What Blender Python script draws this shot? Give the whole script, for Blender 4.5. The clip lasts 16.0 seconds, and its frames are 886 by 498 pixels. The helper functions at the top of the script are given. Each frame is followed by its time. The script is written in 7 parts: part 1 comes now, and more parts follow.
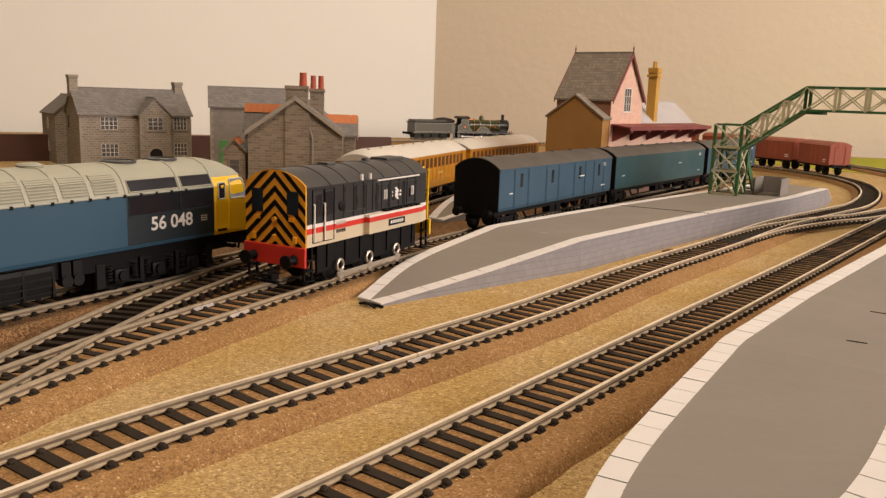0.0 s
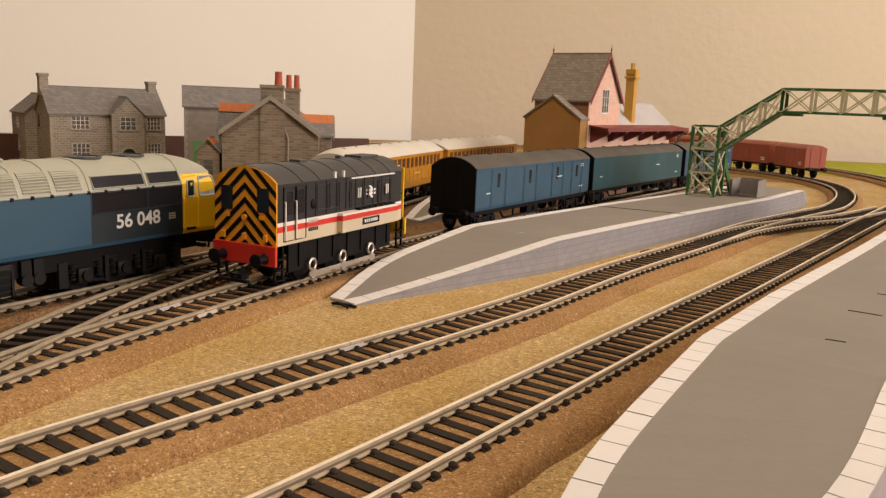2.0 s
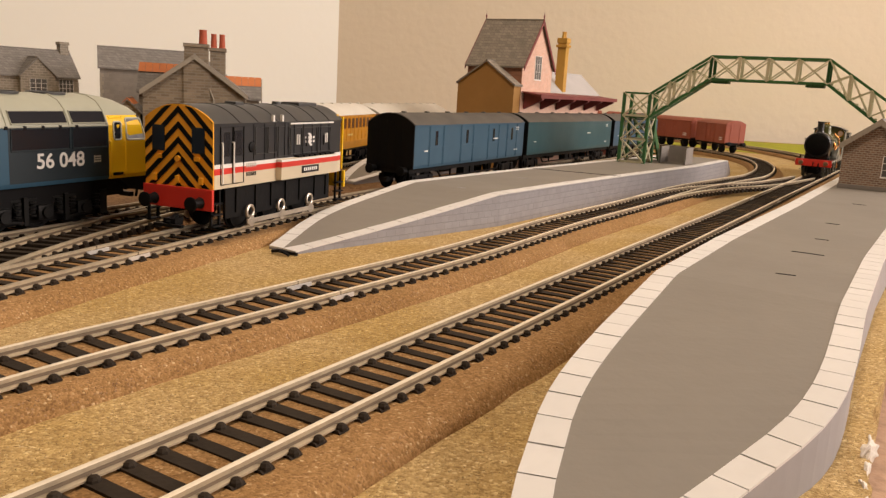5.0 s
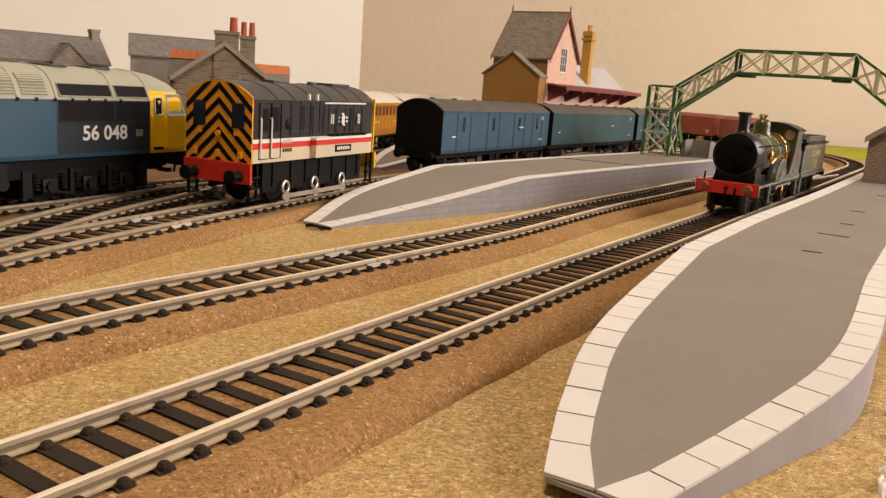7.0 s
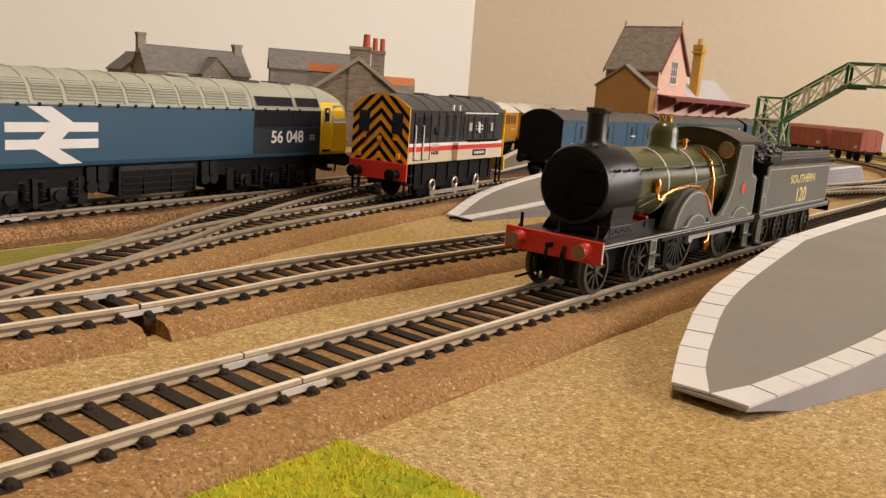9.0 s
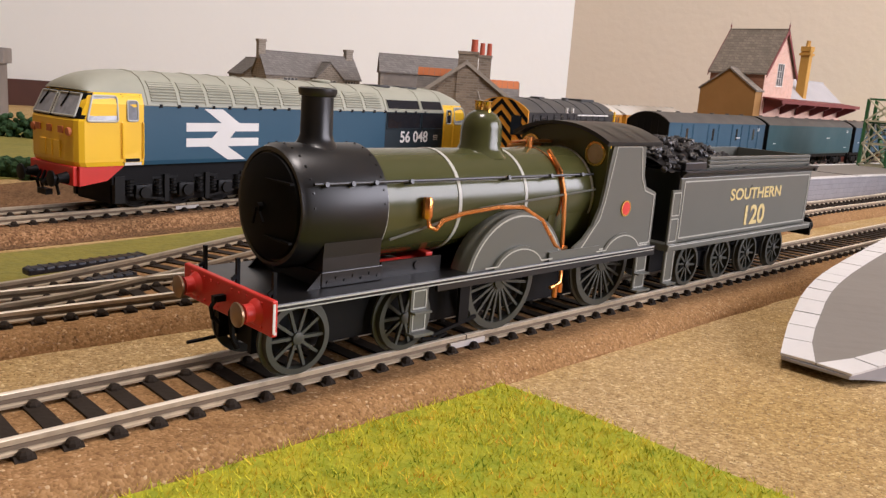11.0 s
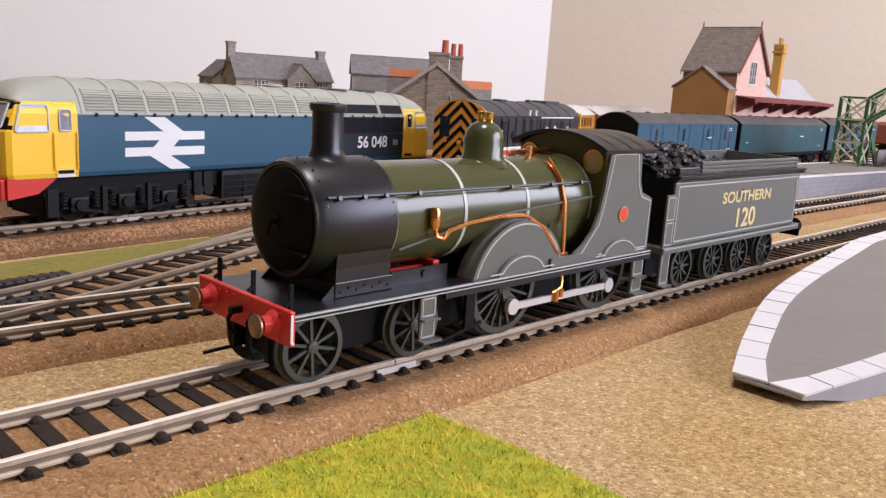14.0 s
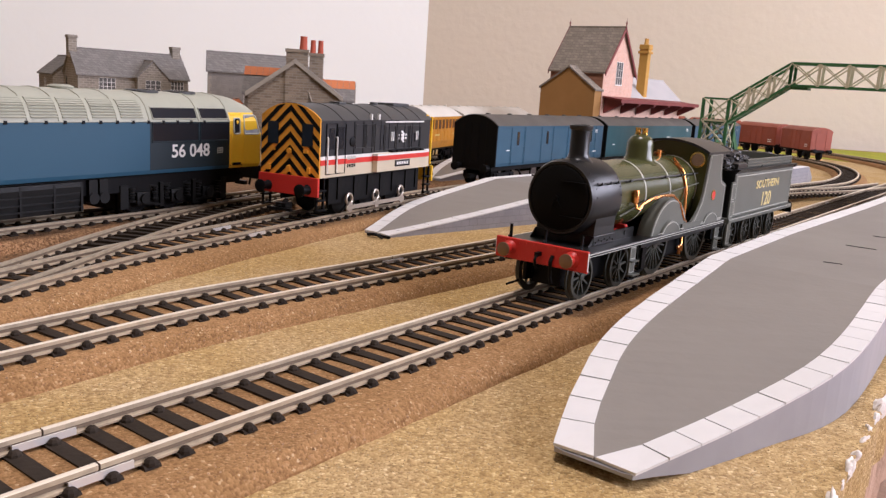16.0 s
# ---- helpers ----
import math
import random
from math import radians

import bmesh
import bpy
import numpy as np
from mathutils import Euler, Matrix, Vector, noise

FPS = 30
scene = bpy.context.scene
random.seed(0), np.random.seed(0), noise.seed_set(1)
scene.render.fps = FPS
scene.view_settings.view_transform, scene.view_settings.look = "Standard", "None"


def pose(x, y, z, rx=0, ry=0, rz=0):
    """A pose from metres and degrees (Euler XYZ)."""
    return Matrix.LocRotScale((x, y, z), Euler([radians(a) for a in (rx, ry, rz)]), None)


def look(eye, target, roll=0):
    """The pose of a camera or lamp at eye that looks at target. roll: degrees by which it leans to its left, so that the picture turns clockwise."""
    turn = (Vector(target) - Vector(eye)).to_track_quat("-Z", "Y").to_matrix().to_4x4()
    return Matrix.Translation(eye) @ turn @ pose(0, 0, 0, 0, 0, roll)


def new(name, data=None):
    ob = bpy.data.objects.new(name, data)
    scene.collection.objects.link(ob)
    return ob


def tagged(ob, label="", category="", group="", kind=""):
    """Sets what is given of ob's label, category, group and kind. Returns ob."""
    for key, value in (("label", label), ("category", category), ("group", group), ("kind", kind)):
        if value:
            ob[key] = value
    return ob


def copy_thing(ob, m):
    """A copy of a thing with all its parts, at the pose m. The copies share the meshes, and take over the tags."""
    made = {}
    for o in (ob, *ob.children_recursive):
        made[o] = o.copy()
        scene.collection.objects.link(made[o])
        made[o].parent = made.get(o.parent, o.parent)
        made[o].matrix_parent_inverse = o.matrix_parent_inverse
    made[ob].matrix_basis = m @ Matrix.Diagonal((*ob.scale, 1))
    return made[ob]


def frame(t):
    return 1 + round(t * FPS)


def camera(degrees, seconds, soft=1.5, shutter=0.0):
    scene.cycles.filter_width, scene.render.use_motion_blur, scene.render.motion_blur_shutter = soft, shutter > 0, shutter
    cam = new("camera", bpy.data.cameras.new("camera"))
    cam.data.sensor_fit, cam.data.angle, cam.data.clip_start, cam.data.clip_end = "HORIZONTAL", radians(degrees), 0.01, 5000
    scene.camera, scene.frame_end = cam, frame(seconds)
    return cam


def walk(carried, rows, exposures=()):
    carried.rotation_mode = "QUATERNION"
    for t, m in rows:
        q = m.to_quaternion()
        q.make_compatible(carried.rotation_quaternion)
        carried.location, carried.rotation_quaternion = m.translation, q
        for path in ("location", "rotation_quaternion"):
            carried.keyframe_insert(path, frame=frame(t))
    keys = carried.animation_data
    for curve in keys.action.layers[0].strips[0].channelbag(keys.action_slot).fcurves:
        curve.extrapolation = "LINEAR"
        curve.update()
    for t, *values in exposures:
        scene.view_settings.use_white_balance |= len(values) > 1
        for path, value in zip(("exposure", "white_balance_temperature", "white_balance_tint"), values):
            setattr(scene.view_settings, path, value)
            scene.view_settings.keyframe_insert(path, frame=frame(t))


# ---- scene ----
cam = camera(57.5, 16.0, soft=1.35)
PATH = [
    (0, look((0.0914, 0.0483, 0.0950), (0.0649, 0.2431, 0.0582), 2.0)),
    (0.5, look((0.0905, 0.0490, 0.0967), (0.0645, 0.2439, 0.0598), 2.0)),
    (1, look((0.0910, 0.0499, 0.0961), (0.0674, 0.2454, 0.0607), 2.3)),
    (1.5, look((0.0925, 0.0533, 0.0924), (0.0702, 0.2488, 0.0567), 2.5)),
    (2, look((0.0927, 0.0548, 0.0918), (0.0712, 0.2504, 0.0561), 2.3)),
    (2.5, look((0.0899, 0.0548, 0.0884), (0.0702, 0.2503, 0.0512), 2.4)),
    (3, look((0.0790, 0.0571, 0.0839), (0.0693, 0.2544, 0.0523), 3.1)),
    (3.5, look((0.0798, 0.0588, 0.0817), (0.0732, 0.2549, 0.0427), 2.8)),
    (4, look((0.0833, 0.0606, 0.0794), (0.0816, 0.2569, 0.0412), 3.2)),
    (6.5, look((0.0801, 0.0559, 0.0676), (0.0760, 0.2519, 0.0282), 4.0)),
    (7, look((0.0782, 0.0508, 0.0665), (0.0722, 0.2468, 0.0273), 4.2)),
    (7.5, look((0.0754, 0.0413, 0.0650), (0.0657, 0.2373, 0.0263), 4.2)),
    (8, look((0.0708, 0.0278, 0.0615), (0.0558, 0.2235, 0.0226), 4.5)),
    (8.5, look((0.0685, 0.0115, 0.0620), (0.0468, 0.2066, 0.0236), 4.6)),
    (9, look((0.0673, -0.0043, 0.0671), (0.0375, 0.1896, 0.0283), 4.3)),
    (11.5, look((0.0606, -0.0418, 0.0675), (0.0072, 0.1467, 0.0272), 4.0)),
    (12, look((0.0614, -0.0439, 0.0668), (0.0069, 0.1441, 0.0257), 3.7)),
    (12.5, look((0.0598, -0.0433, 0.0652), (0.0034, 0.1438, 0.0228), 3.8)),
    (13, look((0.0617, -0.0361, 0.0660), (0.0079, 0.1518, 0.0237), 3.8)),
    (13.5, look((0.0613, -0.0351, 0.0663), (0.0084, 0.1533, 0.0254), 4.2)),
    (14, look((0.0698, -0.0229, 0.0701), (0.0219, 0.1671, 0.0302), 3.6)),
    (14.5, look((0.0752, -0.0112, 0.0719), (0.0325, 0.1800, 0.0316), 3.2)),
    (15, look((0.0808, 0.0026, 0.0726), (0.0467, 0.1959, 0.0343), 3.4)),
    (15.5, look((0.0826, 0.0127, 0.0724), (0.0541, 0.2068, 0.0334), 3.6)),
    (16, look((0.0858, 0.0229, 0.0732), (0.0639, 0.2179, 0.0345), 3.8)),
]
EXPO = [(0.0, -0.22, 6900, 18), (4.0, -0.18, 6900, 17), (7.5, -0.13, 6800, 17), (9.0, -0.15, 6500, 15), (11.5, 0.04, 5550, 20), (13.0, 0.06, 5450, 21), (14.0, 0.16, 5230, 22), (16.0, 0.07, 5430, 22)]
walk(cam, PATH, exposures=EXPO)

# ---- light: a daylit room with a warm ceiling lamp ----
world = bpy.data.worlds.new("world")
scene.world = world
world.use_nodes = True
world.node_tree.nodes["Background"].inputs[0].default_value = (1.0, 0.96, 0.9, 1)
world.node_tree.nodes["Background"].inputs[1].default_value = 0.1


def area_lamp(name, eye, target, sx, sy, watts, colour):
    data = bpy.data.lights.new(name, "AREA")
    data.shape, data.size, data.size_y, data.energy, data.color = "RECTANGLE", sx, sy, watts, colour
    ob = new(name, data)
    ob.matrix_world = look(eye, target)
    return ob


# daylight from the window in the east wall
area_lamp("window_light", (1.660, 0.45, 0.45), (0.0, 0.50, 0.12), 1.6, 1.1, 55.0, (1.0, 0.93, 0.86))
# ceiling lamp in the middle of the room
area_lamp("ceiling_lamp_light", (0.0, 0.05, 1.52), (0.0, 0.40, 0.0), 0.30, 0.30, 15.5, (1.0, 0.86, 0.68))

# ---- helpers of this scene: lengths in millimetres ----
MM = 0.001


def P(x, y, z=0.0, rz=0.0, rx=0.0, ry=0.0):
    return pose(x * MM, y * MM, z * MM, rx, ry, rz)


def finish(name, bm, material, smooth=False):
    bmesh.ops.recalc_face_normals(bm, faces=bm.faces)
    bm.transform(Matrix.Scale(MM, 4))
    me = bpy.data.meshes.new(name)
    bm.to_mesh(me)
    bm.free()
    me.materials.append(material)
    if smooth:
        for p in me.polygons:
            p.use_smooth = True
        me.set_sharp_from_angle(angle=radians(38))
    return me


def part(name, bm, material, parent=None, label="", m=None, smooth=False):
    ob = new(name, finish(name, bm, material, smooth))
    if parent is not None:
        ob.parent = parent
    if m is not None:
        ob.matrix_basis = m
    if label:
        tagged(ob, label=label)
    return ob


def thing(name, m, label, category, group="", kind=""):
    ob = new(name)
    ob.empty_display_size = 0.01
    ob.matrix_basis = m
    return tagged(ob, label, category, group, kind)


def repeat(source, parent, m):
    ob = bpy.data.objects.new(source.name.split(".")[0], source.data)
    scene.collection.objects.link(ob)
    ob.parent = parent
    ob.matrix_basis = m
    return ob


def B():
    return bmesh.new()


def box(bm, x0, x1, y0, y1, z0, z1, bevel=0.0, m=None):
    g = bmesh.ops.create_cube(bm, size=1.0)
    vs = g["verts"]
    for v in vs:
        v.co = Vector((x0 + (v.co.x + 0.5) * (x1 - x0), y0 + (v.co.y + 0.5) * (y1 - y0), z0 + (v.co.z + 0.5) * (z1 - z0)))
    if bevel > 0:
        es = list({e for v in vs for e in v.link_edges})
        r = bmesh.ops.bevel(bm, geom=es, offset=bevel, segments=2, affect="EDGES", profile=0.5)
        vs = list({v for f in r["faces"] for v in f.verts} | {v for v in vs if v.is_valid})
    if m is not None:
        bmesh.ops.transform(bm, matrix=m, verts=[v for v in vs if v.is_valid])
    return vs


def rot(rz=0, rx=0, ry=0, x=0, y=0, z=0):
    return Matrix.LocRotScale((x, y, z), Euler([radians(a) for a in (rx, ry, rz)]), None)


def bar(bm, a, b, w, h=None, up=(0, 0, 1)):
    """A square bar from a to b."""
    a, b = Vector(a), Vector(b)
    h = w if h is None else h
    d = (b - a).normalized()
    s = d.cross(Vector(up))
    if s.length < 1e-4:
        s = Vector((1, 0, 0))
    s.normalize()
    n = s.cross(d).normalized()
    vs = []
    for p in (a, b):
        for i, j in ((-1, -1), (1, -1), (1, 1), (-1, 1)):
            vs.append(bm.verts.new(p + s * (i * w / 2) + n * (j * h / 2)))
    for q in ((0, 1, 2, 3), (7, 6, 5, 4), (0, 4, 5, 1), (1, 5, 6, 2), (2, 6, 7, 3), (3, 7, 4, 0)):
        bm.faces.new([vs[k] for k in q])


def tube(bm, pts, r, seg=8, caps=True):
    """A round tube along a line of points; r may be a list."""
    pts = [Vector(p) for p in pts]
    rings = []
    prev = None
    for i, p in enumerate(pts):
        d = (pts[min(i + 1, len(pts) - 1)] - pts[max(i - 1, 0)]).normalized()
        if prev is None:
            prev = Vector((0, 0, 1)) if abs(d.z) < 0.9 else Vector((1, 0, 0))
        s = (prev - d * prev.dot(d)).normalized()
        prev = s
        n = d.cross(s)
        rr = r[i] if isinstance(r, (list, tuple)) else r
        rings.append([bm.verts.new(p + (s * math.cos(2 * math.pi * k / seg) + n * math.sin(2 * math.pi * k / seg)) * rr) for k in range(seg)])
    for a, b in zip(rings, rings[1:]):
        for k in range(seg):
            bm.faces.new((a[k], a[(k + 1) % seg], b[(k + 1) % seg], b[k]))
    if caps:
        bm.faces.new(rings[0][::-1])
        bm.faces.new(rings[-1])


def cyl(bm, a, b, r, seg=16):
    tube(bm, [a, b], r, seg)


def lathe(bm, prof, m=None, seg=24, close=False):
    """prof: (radius, height) pairs turned round z."""
    rings, made = [], []
    for r, h in prof:
        if r < 1e-6:
            ring = [bm.verts.new((0, 0, h))]
        else:
            ring = [bm.verts.new((r * math.cos(2 * math.pi * k / seg), r * math.sin(2 * math.pi * k / seg), h)) for k in range(seg)]
        rings.append(ring)
        made += ring
    pairs = list(zip(rings, rings[1:])) + ([(rings[-1], rings[0])] if close else [])
    for a, b in pairs:
        for k in range(seg):
            q = [a[k % len(a)], a[(k + 1) % len(a)], b[(k + 1) % len(b)], b[k % len(b)]]
            q = list(dict.fromkeys(q))
            if len(q) > 2:
                bm.faces.new(q)
    if m is not None:
        bmesh.ops.transform(bm, matrix=m, verts=made)


def prism(bm, pts, axis, a0, a1):
    """A closed outline pushed along an axis. axis 'x': pts are (y, z); 'y': (x, z); 'z': (x, y)."""
    def co(p, a):
        return {"x": (a, p[0], p[1]), "y": (p[0], a, p[1]), "z": (p[0], p[1], a)}[axis]
    lo = [bm.verts.new(co(p, a0)) for p in pts]
    hi = [bm.verts.new(co(p, a1)) for p in pts]
    n = len(pts)
    bm.faces.new(lo[::-1])
    bm.faces.new(hi)
    for k in range(n):
        bm.faces.new((lo[k], lo[(k + 1) % n], hi[(k + 1) % n], hi[k]))


def quad(bm, *pts):
    return bm.faces.new([bm.verts.new(p) for p in pts])


# ---- materials ----
def mat(name, colour, rough=0.6, metal=0.0, grain=0.0, size=4.0, dark=0.75, bump=0.0, bump_size=None, spec=0.5, tint=None, big=30.0, big_amount=0.12, vary=0.0, stretch=None):
    """grain: how much of a darker tone, in spots of that size in mm; a second, larger scale wanders slowly."""
    m = bpy.data.materials.new(name)
    m.use_nodes = True
    nt = m.node_tree
    bs = nt.nodes["Principled BSDF"]
    bs.inputs["Roughness"].default_value = rough
    bs.inputs["Metallic"].default_value = metal
    bs.inputs["Specular IOR Level"].default_value = spec
    co = nt.nodes.new("ShaderNodeTexCoord")
    src = co.outputs["Object"]
    if stretch:
        mp = nt.nodes.new("ShaderNodeMapping")
        mp.inputs["Scale"].default_value = stretch
        nt.links.new(src, mp.inputs["Vector"])
        src = mp.outputs["Vector"]

    def noise_at(mm, detail=4.0, distort=0.0):
        n = nt.nodes.new("ShaderNodeTexNoise")
        n.inputs["Scale"].default_value = 1000.0 / mm
        n.inputs["Detail"].default_value = detail
        n.inputs["Distortion"].default_value = distort
        nt.links.new(src, n.inputs["Vector"])
        return n

    def ramp(sock, lo, hi):
        r = nt.nodes.new("ShaderNodeMapRange")
        r.inputs["From Min"].default_value, r.inputs["From Max"].default_value = lo, hi
        nt.links.new(sock, r.inputs["Value"])
        return r.outputs["Result"]

    def mix(fac, a, b, scale=1.0):
        x = nt.nodes.new("ShaderNodeMix")
        x.data_type = "RGBA"
        if scale != 1.0:
            mu = nt.nodes.new("ShaderNodeMath")
            mu.operation = "MULTIPLY"
            mu.inputs[1].default_value = scale
            nt.links.new(fac, mu.inputs[0])
            fac = mu.outputs[0]
        nt.links.new(fac, x.inputs[0])
        for k, v in ((6, a), (7, b)):
            if isinstance(v, tuple):
                x.inputs[k].default_value = (*v[:3], 1)
            else:
                nt.links.new(v, x.inputs[k])
        return x.outputs[2]

    col = tuple(colour)
    low = tuple(tint) if tint else tuple(c * dark for c in colour)
    out = None
    n2 = noise_at(big, 3.0)
    out = mix(ramp(n2.outputs["Fac"], 0.35, 0.7), col, low, big_amount * 4)
    if grain > 0:
        n1 = noise_at(size, 5.0)
        out = mix(ramp(n1.outputs["Fac"], 0.45, 0.68), out, low, grain)
    if vary > 0:
        oi = nt.nodes.new("ShaderNodeObjectInfo")
        out = mix(oi.outputs["Random"], out, tuple(c * 0.55 for c in colour), vary)
    nt.links.new(out, bs.inputs["Base Color"])
    rr = ramp(n2.outputs["Fac"], 0.2, 0.8)
    ad = nt.nodes.new("ShaderNodeMath")
    ad.operation = "MULTIPLY_ADD"
    ad.inputs[1].default_value, ad.inputs[2].default_value = 0.16, max(rough - 0.08, 0.02)
    nt.links.new(rr, ad.inputs[0])
    nt.links.new(ad.outputs[0], bs.inputs["Roughness"])
    if bump > 0:
        nb = noise_at(bump_size or size, 4.0)
        bp = nt.nodes.new("ShaderNodeBump")
        bp.inputs["Strength"].default_value = 0.7
        bp.inputs["Distance"].default_value = bump * MM
        nt.links.new(nb.outputs["Fac"], bp.inputs["Height"])
        nt.links.new(bp.outputs["Normal"], bs.inputs["Normal"])
    return m


def granular(name, tones, cell, patch_a, patch_b, bump=0.5, rough=0.95):
    """Loose grains: cells of mixed tones, drifting between two patch tints."""
    m = bpy.data.materials.new(name)
    m.use_nodes = True
    nt = m.node_tree
    bs = nt.nodes["Principled BSDF"]
    bs.inputs["Roughness"].default_value = rough
    bs.inputs["Specular IOR Level"].default_value = 0.2
    co = nt.nodes.new("ShaderNodeTexCoord")

    def noise_at(mm, detail):
        n = nt.nodes.new("ShaderNodeTexNoise")
        n.inputs["Scale"].default_value, n.inputs["Detail"].default_value = 1000.0 / mm, detail
        nt.links.new(co.outputs["Object"], n.inputs["Vector"])
        return n

    def ramp(sock, stops):
        r = nt.nodes.new("ShaderNodeValToRGB")
        el = r.color_ramp.elements
        el[0].position, el[0].color = stops[0][0], (*stops[0][1], 1)
        el[1].position, el[1].color = stops[-1][0], (*stops[-1][1], 1)
        for p, c in stops[1:-1]:
            el.new(p).color = (*c, 1)
        nt.links.new(sock, r.inputs[0])
        return r.outputs[0]

    def blend(kind, fac, a, b):
        x = nt.nodes.new("ShaderNodeMix")
        x.data_type, x.blend_type = "RGBA", kind
        x.inputs[0].default_value = fac
        nt.links.new(a, x.inputs[6])
        nt.links.new(b, x.inputs[7])
        return x.outputs[2]
    vo = nt.nodes.new("ShaderNodeTexVoronoi")
    vo.inputs["Scale"].default_value = 1000.0 / cell
    vo.inputs["Randomness"].default_value = 1.0
    nt.links.new(co.outputs["Object"], vo.inputs["Vector"])
    sp = nt.nodes.new("ShaderNodeSeparateColor")
    nt.links.new(vo.outputs["Color"], sp.inputs[0])
    col = ramp(sp.outputs[0], tones)
    drift = ramp(noise_at(38, 4.0).outputs["Fac"], [(0.36, patch_a), (0.64, patch_b)])
    mid = ramp(noise_at(cell * 3.2, 3.0).outputs["Fac"], [(0.30, (0.84, 0.82, 0.80)), (0.52, (1.0, 1.0, 1.0)), (0.75, (1.06, 1.06, 1.06))])
    col = blend("MULTIPLY", 1.0, blend("MULTIPLY", 1.0, col, drift), mid)
    nt.links.new(col, bs.inputs["Base Color"])
    ad = nt.nodes.new("ShaderNodeMath")
    ad.operation = "MULTIPLY_ADD"
    ad.inputs[1].default_value = -0.7
    nt.links.new(vo.outputs["Distance"], ad.inputs[0])
    nt.links.new(noise_at(cell * 3.2, 3.0).outputs["Fac"], ad.inputs[2])
    bp = nt.nodes.new("ShaderNodeBump")
    bp.inputs["Strength"].default_value, bp.inputs["Distance"].default_value = 0.8, bump * MM
    nt.links.new(ad.outputs[0], bp.inputs["Height"])
    nt.links.new(bp.outputs["Normal"], bs.inputs["Normal"])
    return m


# the two walls' difference in light is put into their wallpaper colours
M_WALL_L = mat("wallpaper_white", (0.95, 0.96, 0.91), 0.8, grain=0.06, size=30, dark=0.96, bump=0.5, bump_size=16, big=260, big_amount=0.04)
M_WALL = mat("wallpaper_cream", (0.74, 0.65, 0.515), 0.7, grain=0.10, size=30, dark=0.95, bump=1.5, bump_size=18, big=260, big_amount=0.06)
# ceiling out of view, kept darker than white to lessen the fill
M_CEIL = mat("ceiling_paint", (0.50, 0.46, 0.40), 0.8)
M_FLOOR = mat("carpet", (0.42, 0.30, 0.22), 0.95, grain=0.4, size=8, bump=2)
M_BOARD = mat("board_edge", (0.55, 0.36, 0.24), 0.85, grain=0.5, size=4, dark=0.55, bump=1.2, bump_size=3)
M_PLASTER = mat("broken_plaster", (0.80, 0.74, 0.66), 0.9, grain=0.3, size=2, bump=0.8)
M_GROUND = granular("sandy_scatter", [(0.0, (0.34, 0.228, 0.105)), (0.3, (0.47, 0.33, 0.162)), (0.7, (0.57, 0.412, 0.212)), (0.94, (0.65, 0.49, 0.265)), (1.0, (0.80, 0.65, 0.41))], 0.62, (0.86, 0.80, 0.58), (0.94, 0.92, 0.84), bump=0.3)
M_BED = granular("brown_underlay", [(0.0, (0.23, 0.128, 0.057)), (0.3, (0.315, 0.18, 0.083)), (0.8, (0.385, 0.226, 0.108)), (0.97, (0.45, 0.28, 0.15)), (1.0, (0.62, 0.46, 0.30))], 0.5, (0.84, 0.81, 0.66), (0.98, 0.96, 0.84), bump=0.2)
# underlay with the shade of the standing trains put into its colour
M_BEDD = granular("shaded_underlay", [(0.0, (0.12, 0.065, 0.03)), (0.5, (0.24, 0.135, 0.062)), (1.0, (0.42, 0.26, 0.14))], 0.6, (0.72, 0.70, 0.66), (1.15, 1.08, 1.0), bump=0.3)
# siding rails: the dark surroundings they mirror are put into the colour
M_RAILD = mat("tarnished_rail", (0.46, 0.38, 0.27), 0.42, metal=0.3, grain=0.5, size=5, dark=0.5, big=18)
M_WEB = mat("dull_rail_side", (0.54, 0.44, 0.30), 0.5, metal=0.25, grain=0.5, size=3, dark=0.5, big=14)
# darker tone for the narrow groove below the rail head
M_GROOVE = mat("dirty_rail_web", (0.20, 0.145, 0.092), 0.7, grain=0.4, size=4)
# brown yard ground, made darker by painting in the trains' shade
M_YARD = granular("shaded_yard", [(0.0, (0.09, 0.05, 0.024)), (0.5, (0.175, 0.10, 0.048)), (1.0, (0.30, 0.19, 0.10))], 0.7, (0.75, 0.72, 0.66), (1.15, 1.08, 1.0), bump=0.3)
M_SLEEPER = mat("sleeper_plastic", (0.040, 0.029, 0.020), 0.75, grain=0.5, size=3, dark=0.4, vary=0.5, spec=0.15, bump=0.15, bump_size=1.5)
M_RAIL = mat("nickel_rail", (0.86, 0.765, 0.60), 0.42, metal=0.22, grain=0.3, size=5, dark=0.62, big=22, big_amount=0.08)
M_GRASS = mat("grass_mat", (0.46, 0.42, 0.012), 0.95, grain=0.6, size=3.5, tint=(0.22, 0.30, 0.01), bump=1.0, bump_size=1.5, big=18, big_amount=0.15)
M_GRASS2 = mat("dull_grass", (0.26, 0.225, 0.035), 0.95, grain=0.6, size=3, tint=(0.17, 0.16, 0.03), bump=1.0, bump_size=2)
M_PLAT = mat("platform_grey", (0.238, 0.214, 0.182), 0.7, grain=0.15, size=5, dark=0.85, bump=0.12, bump_size=2, big=40, big_amount=0.06)
M_PWALL = mat("platform_wall_grey", (0.36, 0.35, 0.36), 0.6, grain=0.25, size=8, dark=0.8, bump=0.1, bump_size=4)
M_EDGE = mat("platform_white_edge", (0.76, 0.74, 0.71), 0.6, grain=0.25, size=3, dark=0.88, vary=0.06)
M_BLACK = mat("black_plastic", (0.005, 0.005, 0.0055), 0.5, grain=0.2, size=4, spec=0.15)
